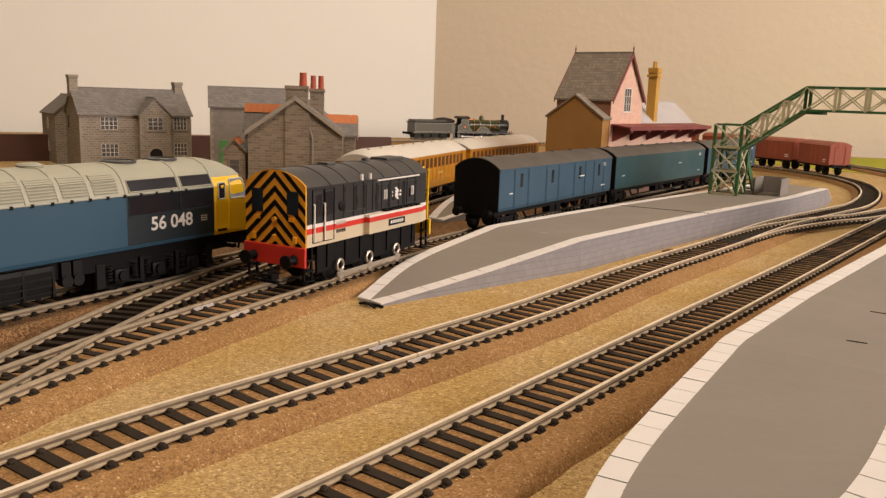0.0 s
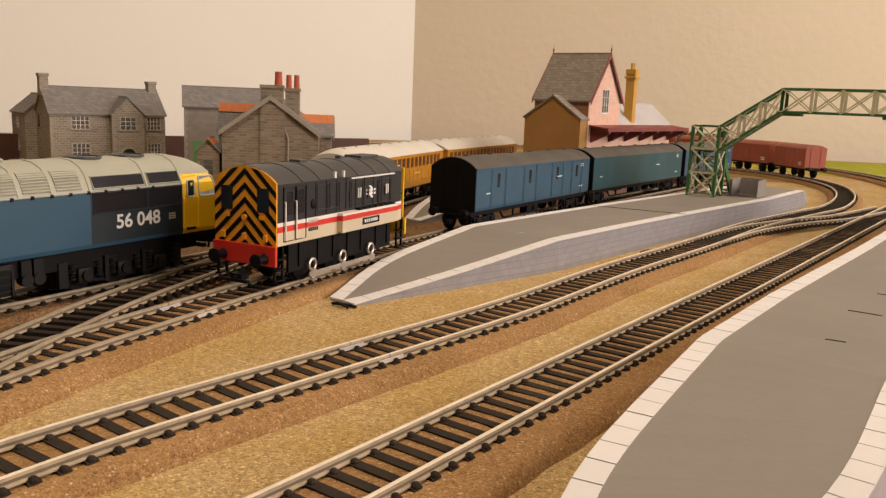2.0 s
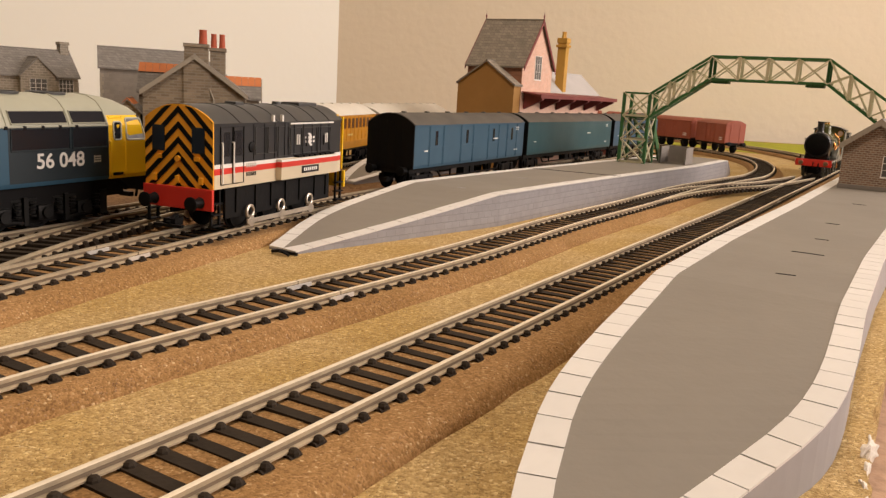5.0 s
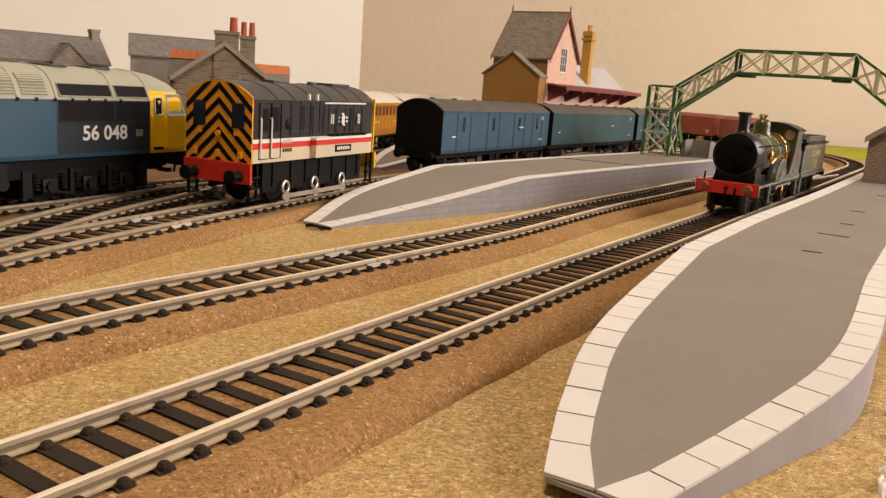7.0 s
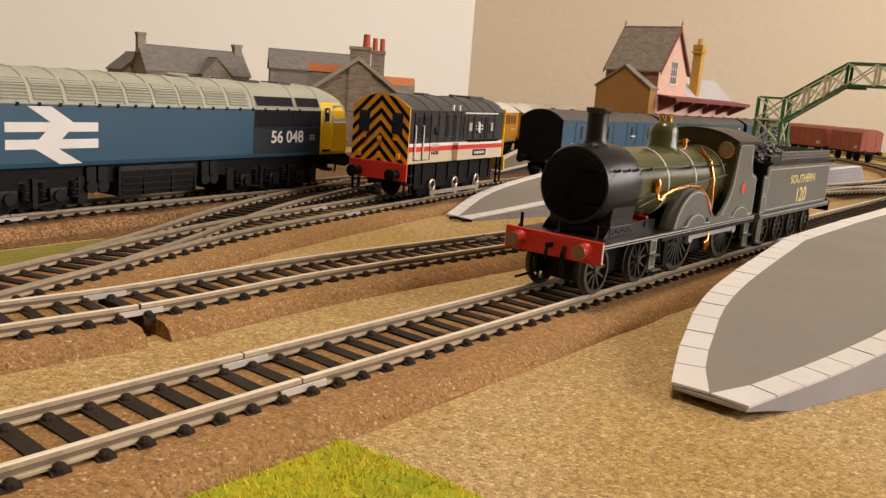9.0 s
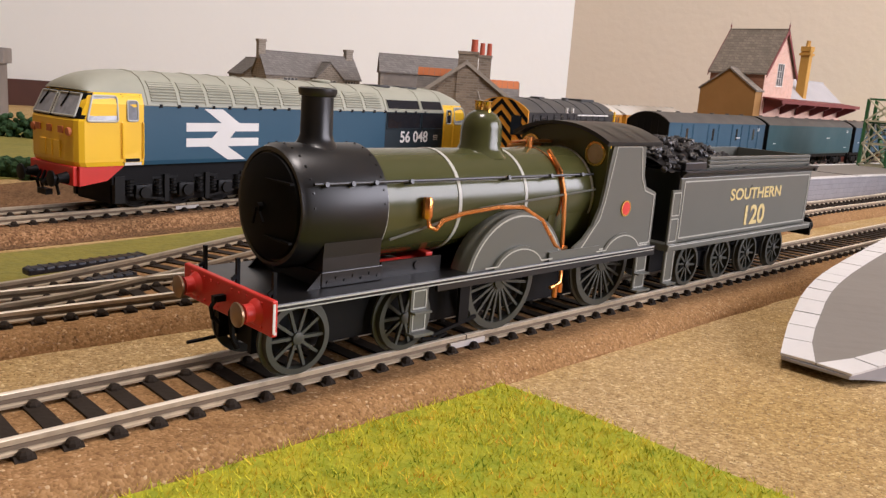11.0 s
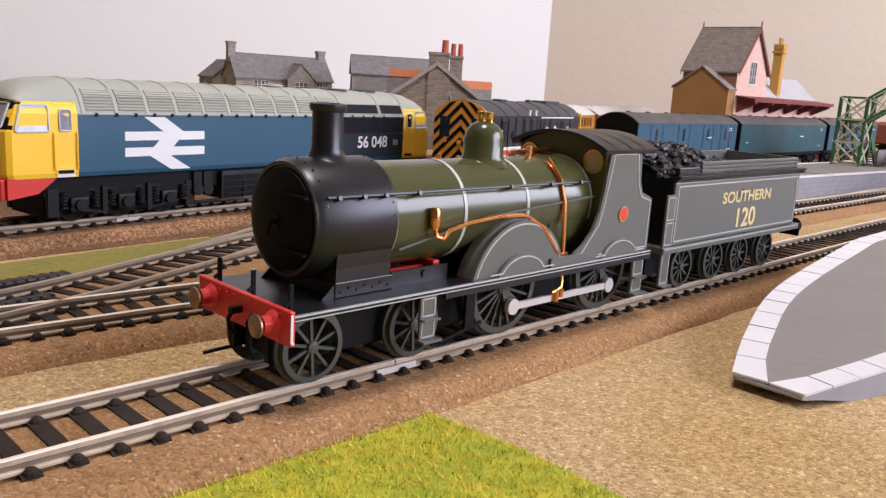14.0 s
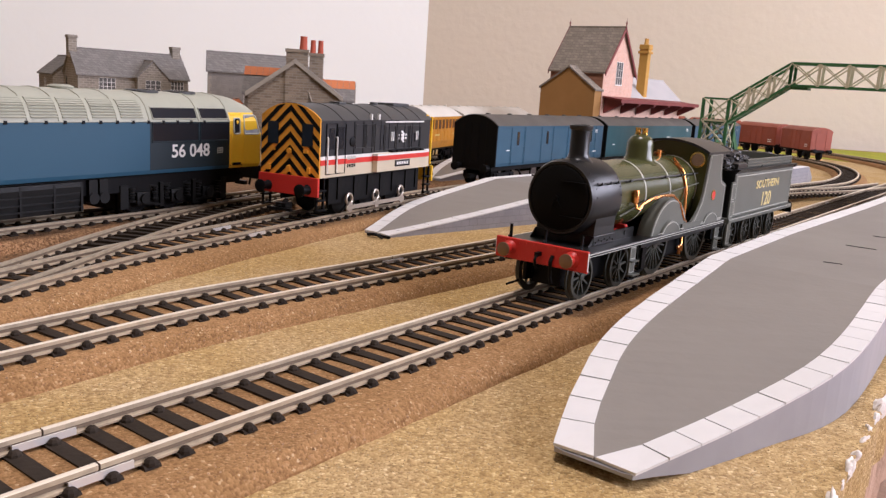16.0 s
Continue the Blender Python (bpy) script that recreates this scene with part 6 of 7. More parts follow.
    buffer_pair(e, L, 1, 10.8, 12.6, M_BLACK, M_BLACK)


def parcels_van(m, L, body_mat, label, slits):
    e = thing("parcels_van", m, label, "railway van", group="parcels vans")
    run_gear(e, L)
    bm = B()
    prism(bm, [(-16.0, 14.0), (-16.4, 16), (-16.4, 40.6), (16.4, 40.6), (16.4, 16), (16.0, 14.0)], "x", 0.8, L - 0.8)
    body = part("body", bm, body_mat, e)
    rp = arc_roof(16.8, 40.4, 47.0, 14)
    bm = B()
    prism(bm, rp, "x", 0.2, L - 0.2)
    for k in range(5):
        loft(bm, [[(L * (k + 0.5) / 5 + q, y * 1.01, z + 0.2) for y, z in rp] for q in (-0.4, 0.4)])
    for k in range(6):
        box(bm, L * (k + 0.5) / 6 - 1.2, L * (k + 0.5) / 6 + 1.2, -1.4, 1.4, 46.6, 47.8, 0.3)
    part("roof", bm, M_ROOFV, e, "weathered grey curved roof", smooth=True)
    for x0, x1 in ((0, 0.8), (L - 0.8, L)):
        bm = B()
        prism(bm, [(-16.4, 14)] + [(y * 0.97, z - 0.3) for y, z in arc_roof(16.8, 40.4, 46.8, 14)] + [(16.4, 14)], "x", x0, x1)
        for y in (-8, -3, 3, 8):
            box(bm, x0 - 0.3, x1 + 0.3, y - 0.4, y + 0.4, 14.5, 42)
        part("end_panel", bm, M_BLACK, e, "black van end")
    for s in (-1, 1):
        for x in slits:
            bm = B()
            box(bm, x - 1.8, x + 1.8, *sorted((s * 16.2, s * 16.55)), 27.5, 36.5, 0.15)
            part("window", bm, M_GLASSD, body)
        bm = B()
        for x in slits:
            for q in (-9, 9, -10.4, 10.4):
                box(bm, x + q - 0.2, x + q + 0.2, *sorted((s * 16.3, s * 16.6)), 15, 39.5)
            box(bm, x - 10, x + 10, *sorted((s * 16.3, s * 16.65)), 26.2, 26.7)
        box(bm, 1, L - 1, *sorted((s * 16.3, s * 16.7)), 39.6, 40.4)
        part("door_framing", bm, body_mat, body)
        for x, z, w in ((L - 18, 36.4, 5), (L - 18, 34.9, 5), (L - 20, 19.4, 7), (14, 24.0, 5), (L * 0.66, 29, 9)):
            bm = B()
            box(bm, x, x + w, *sorted((s * 16.4, s * 16.56)), z, z + 0.8)
            part("lettering_bar", bm, M_WHITE, body)
    return e


s1 = place_of(LINE_C, 554)
VAN = parcels_van(vehicle_pose(LINE_C, s1), 184, M_BLUE2, "faded blue bogie parcels van with grey roof", (30, 76, 122, 158))
m1 = vehicle_pose(LINE_C, s1 + 92)
off = m1.to_3x3() @ Vector((-92 * MM, 0, 0))
VAN.matrix_basis = Matrix.Translation(off) @ m1
m2 = vehicle_pose(LINE_C, s1 + 193 + 111)
VAN2 = parcels_van(Matrix.Translation(m2.to_3x3() @ Vector((-112 * MM, 0, 0))) @ m2, 222, M_TEAL, "dark teal bogie parcels van with grey roof", ())
m3 = vehicle_pose(LINE_C, s1 + 424 + 92)
VAN3 = copy_thing(VAN, Matrix.Translation(m3.to_3x3() @ Vector((-92 * MM, 0, 0))) @ m3)


def teak_coach(m, L):
    e = thing("teak_coach", m, "varnished teak panelled coach with a white roof", "railway coach", group="teak coaches")
    run_gear(e, L)
    bm = B()
    prism(bm, [(-14.6, 12.5), (-15.8, 18), (-15.8, 38.8), (15.8, 38.8), (15.8, 18), (14.6, 12.5)], "x", 0.6, L - 0.6)
    body = part("body", bm, M_TEAK, e, "varnished teak side")
    rp = arc_roof(16.6, 38.6, 47.0, 16)
    bm = B()
    secs = [[(x, y * w, 38.6 + (z - 38.6) * h) for y, z in rp] for x, w, h in ((-0.6, 0.97, 0.62), (3, 0.99, 0.82), (9, 1, 0.95), (16, 1, 1), (L - 16, 1, 1), (L - 9, 1, 0.95), (L - 3, 0.99, 0.82), (L + 0.6, 0.97, 0.62))]
    loft(bm, secs)
    bm.faces.new([bm.verts.new(p) for p in secs[0]])
    bm.faces.new([bm.verts.new(p) for p in secs[-1]])
    for k in range(9):
        box(bm, 12 + k * (L - 24) / 8 - 1.3, 12 + k * (L - 24) / 8 + 1.3, -4.5, -1.8, 46.2, 47.6, 0.3)
    part("roof", bm, M_ROOFW, e, "off-white domed roof", smooth=True)
    bm = B()
    box(bm, 0, 0.8, -8, 8, 15, 37)
    box(bm, -2.0, 0.4, -4.5, 4.5, 13, 38)
    part("gangway", bm, M_TEAKD, e, "dark gangway end")
    for s in (-1, 1):
        n = int((L - 8) / 9.4)
        for k in range(n):
            x = 5 + k * 9.4
            bm = B()
            box(bm, x + 1.2, x + 7.0, *sorted((s * 15.6, s * 15.95)), 28.5, 36.2, 0.15)
            part("window", bm, M_TEAKD, body)
        bm = B()
        for k in range(n + 1):
            x = 3.2 + k * 9.4
            box(bm, x, x + 0.8, *sorted((s * 15.6, s * 16.1)), 18.5, 38)
        for z in (18.4, 26.6, 37.4):
            box(bm, 1, L - 1, *sorted((s * 15.6, s * 16.12)), z, z + 0.6)
        part("beading", bm, M_TEAK, body)
        for k in range(4):
            bm = B()
            x = 20 + k * (L - 44) / 3
            box(bm, x, x + 12, *sorted((s * 15.9, s * 16.16)), 23.0, 24.2)
            part("lettering_bar", bm, M_GOLD, body)
    return e


for y in (578, 775):
    s0 = place_of(LINE_D, y)
    L = 192.0
    m1 = vehicle_pose(LINE_D, s0 + L / 2)
    teak_coach(Matrix.Translation(m1.to_3x3() @ Vector((-L / 2 * MM, 0, 0))) @ m1, L)


def goods_van(m, L=78.0):
    e = thing("goods_van", m, "bauxite red four-wheeled goods van", "railway wagon", group="red goods vans")
    run_gear(e, L, False)
    bm = B()
    box(bm, 0.6, L - 0.6, -14.8, 14.8, 13.0, 39.0, 0.3)
    body = part("body", bm, M_BAUX, e)
    bm = B()
    prism(bm, arc_roof(15.8, 38.6, 44.0, 12), "x", 0, L)
    part("roof", bm, M_BAUX, e, "dull red-brown roof", smooth=True)
    for s in (-1, 1):
        for k in range(8):
            bm = B()
            box(bm, 1, L - 1, *sorted((s * 14.7, s * 14.95)), 14 + k * 3.05, 16.8 + k * 3.05)
            part("plank", bm, M_BAUX, body)
        for x in (L * 0.36, L * 0.5, L * 0.64, 3, L - 3):
            bm = B()
            box(bm, x - 0.6, x + 0.6, *sorted((s * 14.7, s * 15.4)), 13.2, 38.6)
            part("stanchion", bm, M_BAUX, body)
        for x, z in ((8, 20), (8, 17.5)):
            bm = B()
            box(bm, x, x + 7, *sorted((s * 14.9, s * 15.05)), z, z + 1.1)
            part("lettering_bar", bm, M_WHITE, body)
    for x0, q in ((0.6, -0.5), (L - 0.6, 0.5)):
        bm = B()
        for y in (-7, 7):
            box(bm, *sorted((x0, x0 + q)), y - 0.7, y + 0.7, 13, 41)
        box(bm, *sorted((x0, x0 + q * 1.6)), -3.5, 3.5, 37.0, 40.2)
        part("end_framing", bm, M_BAUX, body)
    return e


sB = place_of(LINE_B, 1150)
GV = None
for k in range(4):
    c = sB + 15 + k * 92 + 39
    m1 = vehicle_pose(LINE_B, c)
    mm = Matrix.Translation(m1.to_3x3() @ Vector((-39 * MM, 0, 0))) @ m1
    GV = goods_van(mm) if GV is None else copy_thing(GV, mm)


# ---- card buildings ----
K_STONE = brick_mat("coursed_stone", (0.36, 0.31, 0.25), (0.25, 0.215, 0.17), (0.42, 0.38, 0.32), 6.0, 2.6, 0.4)
K_STONE2 = brick_mat("dark_rubble_stone", (0.34, 0.27, 0.19), (0.20, 0.155, 0.11), (0.30, 0.255, 0.20), 7.0, 2.4, 0.35)
K_RENDER = brick_mat("pale_coursed_card", (0.30, 0.27, 0.24), (0.26, 0.235, 0.21), (0.27, 0.245, 0.22), 9.0, 4.2, 0.3)
K_BRICK = brick_mat("small_brown_brick", (0.36, 0.215, 0.14), (0.21, 0.12, 0.08), (0.42, 0.36, 0.29), 3.4, 1.5, 0.3)
K_PINK = brick_mat("pink_brick_paper", (0.84, 0.50, 0.36), (0.74, 0.43, 0.31), (0.84, 0.60, 0.48), 3.0, 1.1, 0.2, bump=0.05)
K_SLATE = brick_mat("slates", (0.29, 0.27, 0.25), (0.22, 0.205, 0.19), (0.16, 0.15, 0.14), 4.0, 2.6, 0.15, bump=0.12)
K_SLATE2 = brick_mat("brown_slates", (0.34, 0.29, 0.23), (0.25, 0.215, 0.17), (0.19, 0.16, 0.13), 4.0, 2.6, 0.15, bump=0.12)
K_BROWN = brick_mat("brown_brick_paper", (0.36, 0.15, 0.08), (0.26, 0.10, 0.055), (0.34, 0.18, 0.11), 3.0, 1.1, 0.2, bump=0.05)


def gable_block(e, x0, x1, y0, y1, eave, ridge, axis, wall, roof, over=2.0, thick=1.2, barge=None):
    """A block with a pitched roof; axis 'x': the ridge runs along x."""
    bm = B()
    if axis == "x":
        c = (y0 + y1) / 2
        prism(bm, [(y0, 0), (y0, eave), (c, ridge), (y1, eave), (y1, 0)], "x", x0, x1)
    else:
        c = (x0 + x1) / 2
        prism(bm, [(x0, 0), (x0, eave), (c, ridge), (x1, eave), (x1, 0)], "y", y0, y1)
    part("wall", bm, wall, e)
    a0, a1, r0, r1 = (y0, y1, x0, x1) if axis == "x" else (x0, x1, y0, y1)
    c = (a0 + a1) / 2
    sl = (ridge - eave) / (c - a0)
    for q in (-1, 1):
        bm = B()
        ea = a0 - over if q < 0 else a1 + over
        ez = eave - over * sl
        prism(bm, [(ea, ez), (c, ridge), (c, ridge + thick * 1.3), (ea, ez + thick * 1.3)], "x" if axis == "x" else "y", r0 - over, r1 + over)
        part("roof", bm, roof, e)
        if barge:
            for r in (r0 - over - 0.5, r1 + over + 0.1):
                bm = B()
                prism(bm, [(ea, ez - 2.4), (c, ridge - 2.4), (c, ridge + 2.0), (ea, ez + 2.0)], "x" if axis == "x" else "y", r, r + 0.6)
                part("barge_board", bm, barge, e)
    bm = B()
    if axis == "x":
        box(bm, r0 - over, r1 + over, c - 0.9, c + 0.9, ridge + 0.6, ridge + 2.2, 0.3)
    else:
        box(bm, c - 0.9, c + 0.9, r0 - over, r1 + over, ridge + 0.6, ridge + 2.2, 0.3)
    part("ridge_tiles", bm, roof, e)


def window(e, x, y, z, w, h, nx=3, axis="y", side=-1, surround=None, frame_mat=None):
    """A window standing proud of a wall; axis: the wall's normal."""
    frame_mat = frame_mat or M_WHITE

    def bx(bm, a0, a1, d0, d1, z0, z1):
        d0, d1 = sorted((side * d0, side * d1))
        if axis == "y":
            box(bm, x + a0, x + a1, y + d0, y + d1, z0, z1)
        else:
            box(bm, x + d0, x + d1, y + a0, y + a1, z0, z1)
    bm = B()
    if surround:
        bx(bm, -w / 2 - 1.6, w / 2 + 1.6, -0.2, 0.35, z + h, z + h + 1.8)
        bx(bm, -w / 2 - 2.2, w / 2 + 2.2, -0.2, 0.9, z - 1.4, z)
        bx(bm, -w / 2 - 1.5, -w / 2, -0.2, 0.35, z, z + h)
        bx(bm, w / 2, w / 2 + 1.5, -0.2, 0.35, z, z + h)
    else:
        bx(bm, -w / 2 - 0.5, w / 2 + 0.5, -0.2, 0.7, z - 0.8, z)
    win = part("window", bm, surround or frame_mat, e)
    bm = B()
    bx(bm, -w / 2, w / 2, -0.3, 0.12, z, z + h)
    part("pane", bm, M_PANE, win)
    bm = B()
    for k in range(nx + 1):
        a = -w / 2 + w * k / nx
        bx(bm, a - 0.28, a + 0.28, 0, 0.3, z, z + h)
    for f in (0.0, 0.33, 0.66, 1.0):
        bx(bm, -w / 2, w / 2, 0, 0.28, z + h * f - 0.22, z + h * f + 0.22)
    part("window_frame", bm, frame_mat, win)


def chimney(e, x, y, z0, z1, w, d, material, pots=(), pot_h=8.0, pot_mat=None, pot_r=2.3):
    bm = B()
    box(bm, x - w / 2, x + w / 2, y - d / 2, y + d / 2, z0, z1 - 3, 0.2)
    box(bm, x - w / 2 - 0.8, x + w / 2 + 0.8, y - d / 2 - 0.8, y + d / 2 + 0.8, z1 - 3.2, z1, 0.3)
    c = part("chimney", bm, material, e)
    for px in pots:
        bm = B()
        lathe(bm, [(0, z1 - 0.5), (pot_r, z1 - 0.5), (pot_r, z1 + 1), (pot_r * 0.86, z1 + pot_h - 1), (pot_r * 0.95, z1 + pot_h), (pot_r * 0.65, z1 + pot_h), (pot_r * 0.65, z1 + 2), (0, z1 + 2)], Matrix.Translation((x + px, y, 0)), 14)
        part("chimney_pot", bm, pot_mat or M_POT, c, smooth=True)


def quoins(e, x, y, z1, material, sx=1, sy=1):
    n = int(z1 / 4.2)
    for k in range(n):
        a, b = (3.6, 2.0) if k % 2 else (2.0, 3.6)
        bm = B()
        box(bm, *sorted((x - 0.3 * sx, x + a * sx)), *sorted((y - 0.3 * sy, y + b * sy)), k * 4.2 + 0.2, k * 4.2 + 4.0)
        part("quoin", bm, material, e)


def manor():
    e = thing("manor_house", P(-428, 878, GZ - 0.3, 45), "grey stone two-storey model house with slate roof and arched door", "house")
    gable_block(e, 0, 124, 0, 62, 60, 87, "x", K_STONE, K_SLATE)
    gable_block(e, -12, 34, 62, 132, 58, 78, "y", K_STONE, K_SLATE)
    gable_block(e, 62, 97, -9, 34, 60, 78, "y", K_STONE, K_SLATE, over=1.5)
    for x in (0, 124):
        quoins(e, x, 0, 58, M_STONEL, 1 if x == 0 else -1, 1)
    for x in (62, 97):
        quoins(e, x, -9, 58, M_STONEL, 1 if x == 62 else -1, 1)
    for x, z in ((31, 43), (31, 13), (111, 43), (111, 13)):
        window(e, x, 0, z, 18 if x < 60 else 15, 14, 4, surround=M_STONEL)
    window(e, 79.5, -9, 43, 17, 14, 3, surround=M_STONEL)
    for y, z, w in ((98, 40, 11), (98, 14, 8), (50, 44, 5)):
        window(e, 0 if y < 60 else -12, y, z, w, 12, 2, axis="x", surround=M_STONEL if y > 60 else None, frame_mat=M_WHITE if y > 60 else M_GLASSD)
    bm = B()
    arch = [(72.5, 0), (72.5, 16)] + [(79.5 + 7 * math.cos(a), 16 + 6 * math.sin(a)) for a in [math.pi - math.pi * k / 10 for k in range(11)]] + [(86.5, 0)]
    prism(bm, [(79.5 + (x - 79.5) * 1.3, z * 1.1) for x, z in arch], "y", -9.5, -9)
    d = part("door_surround", bm, M_STONEL, e)
    bm = B()
    prism(bm, arch, "y", -9.9, -9.1)
    part("door", bm, M_GLASSD, d, "dark arched doorway")
    chimney(e, 1.5, 31, 78, 102, 9, 11, K_STONE)
    chimney(e, 119, 31, 78, 98, 9, 11, K_STONE)


def grey_house():
    e = thing("grey_house", P(-288, 902, GZ - 0.3, 24), "plain grey rendered model house with slate roof and green door", "house")
    gable_block(e, 0, 100, 0, 50, 73, 93, "x", K_RENDER, K_SLATE)
    quoins(e, 0, 0, 70, M_STONEL)
    bm = B()
    box(bm, 9, 20, -0.5, 0.3, 0, 36, 0.2)
    part("door", bm, M_DOORG, e, "bright green tall door")
    window(e, 45, 0, 40, 12, 14, 2)


def gable_house():
    e = thing("stone_cottage", P(-148, 772, GZ - 0.3, 13), "rubble stone cottage with pale barge boards and orange ridge tiles", "house")
    gable_block(e, -43, 43, 0, 95, 55, 86, "y", K_STONE2, K_SLATE, over=2.4, barge=M_STONEL)
    gable_block(e, -51, 0, 34, 70, 54, 76, "x", K_STONE2, K_SLATE, over=2.0)
    gable_block(e, 0, 54, 34, 66, 52, 68, "x", K_STONE2, K_SLATE, over=2.0, barge=M_STONEL)
    gable_block(e, -66, -46, 4, 30, 36, 46, "y", K_STONE2, K_SLATE, over=2.0)
    for x0, x1, y, z in ((-53, -17, 52, 77.6), (20, 56, 50, 69.6)):
        for k in range(int((x1 - x0) / 6)):
            bm = B()
            prism(bm, [(y - 7.0, z - 6.6), (y, z + 1.6), (y + 7.0, z - 6.6), (y, z - 0.6)], "x", x0 + k * 6 + 0.15, x0 + k * 6 + 5.85)
            part("ridge_tile", bm, M_TILE, e, "orange clay ridge tile" if k == 0 else "")
    for k in range(4):
        bm = B()
        prism(bm, [(-61.0, 42.6), (-56, 48.4), (-51, 42.6), (-56, 46.4)], "y", 2 + k * 7, 8.7 + k * 7)
        part("ridge_tile", bm, M_TILE, e)
    # shallow brick pilaster and drain pipe on the gable
    bm = B()
    prism(bm, [(-9, 0), (-9, 78), (-2, 84), (13, 76), (13, 0)], "y", -1.4, 0.2)
    part("chimney_breast", bm, K_STONE2, e)
    bm = B()
    tube(bm, [(16, -1.2, 2), (16, -1.2, 50), (13, -1.2, 58)], 0.7, 6)
    part("drain_pipe", bm, M_STONEL, e)
    window(e, -56, 4, 14, 9, 14, 1, frame_mat=M_CONC)
    chimney(e, 1, 8, 74, 97, 20, 10, K_STONE2, pots=(5.5,), pot_h=12, pot_r=3.6)
    chimney(e, 18, 26, 70, 95, 13, 9, K_STONE2, pots=(-3.6, 3.6), pot_h=12, pot_r=2.7)


def station():
    e = thing("station_building", P(137, 795, GZ - 0.3, -29.4), "pink brick model station building with steep brown roof and maroon canopy", "station")
    gable_block(e, -55, 0, 0, 66, 95.5, 136, "x", K_PINK, K_SLATE2, over=2.2, barge=M_MAROON)
    bm = B()
    box(bm, -55.3, -0.3, -0.5, 0.3, 0, 95)
    part("front_wall", bm, K_BROWN, e, "brown brick front wall")
    gable_block(e, -57, -0.5, -14, 0, 77.5, 97.0, "y", M_BRICKB, K_SLATE2, over=1.4)
    window(e, 0.0, 33, 84, 14, 21, 3, axis="x", side=1, frame_mat=M_WHITE)
    for x in (-55, 0):
        bm = B()
        lathe(bm, [(0, 134), (1.2, 135), (0.5, 139), (0.9, 141), (0.3, 142.5), (0, 146)], Matrix.Translation((x + (2.4 if x == 0 else -2.0), 33, 0)), 8)
        part("finial", bm, M_MAROON, e)
    gable_block(e, -48, -1, 66, 205, 72, 93, "y", K_PINK, M_SLATE3, over=1.5)
    bm = B()
    box(bm, -11.0, -2.0, 101, 109, 66, 122, 0.3)
    box(bm, -12.4, -0.6, 99.6, 110.4, 118, 120.5, 0.3)
    box(bm, -11.8, -1.2, 100.2, 109.8, 122, 127, 0.3)
    ch = part("chimney", bm, M_OCHRE, e, "tall ochre chimney")
    for y in (103, 107):
        bm = B()
        lathe(bm, [(0, 126), (1.6, 127), (1.3, 132), (1.7, 133), (0, 133)], Matrix.Translation((-6.5, y, 0)), 10)
        part("chimney_pot", bm, M_OCHRE, ch, smooth=True)
    bm = B()
    prism(bm, [(-0.5, 71.6), (-0.5, 73.0), (19, 70.6), (19, 69.2)], "y", 2, 206)
    box(bm, 18.4, 19.6, 1.0, 207, 67.6, 71.0)
    can = part("canopy", bm, M_MAROON, e, "maroon painted platform canopy")
    for k in range(6):
        y = 6 + k * 38
        bm = B()
        prism(bm, [(0.1, 57), (0.1, 71.4), (18.4, 69.2), (18.4, 66.0)], "y", y, y + 4.0)
        part("canopy_bracket", bm, M_MAROON, can)
    for y in (24, 88, 130, 172):
        window(e, -0.9 if y > 66 else 0.0, y, 26, 12, 24, 2, axis="x", side=1)
    bm = B()
    box(bm, -20, -1, 205, 300, 0, 52, 0.3)
    part("side_shed", bm, M_BAUX, e, "low red-brown shed")


def platform_hut():
    # stands on the near platform
    e = thing("brick_hut", P(352, 632, 22.8, -30.5), "brown brick platform hut with pale gabled roof edge", "hut")
    gable_block(e, 0, 42, 0, 70, 31, 47, "y", K_BRICK, K_SLATE, over=2.5, barge=M_STONEL)
    window(e, 30, 0, 10, 9, 14, 2)
    bm = B()
    box(bm, -0.6, 42.6, -0.6, 70.6, 0, 3.0, 0.2)
    part("plinth", bm, M_CONC, e)


manor()
grey_house()
gable_house()
station()
platform_hut()


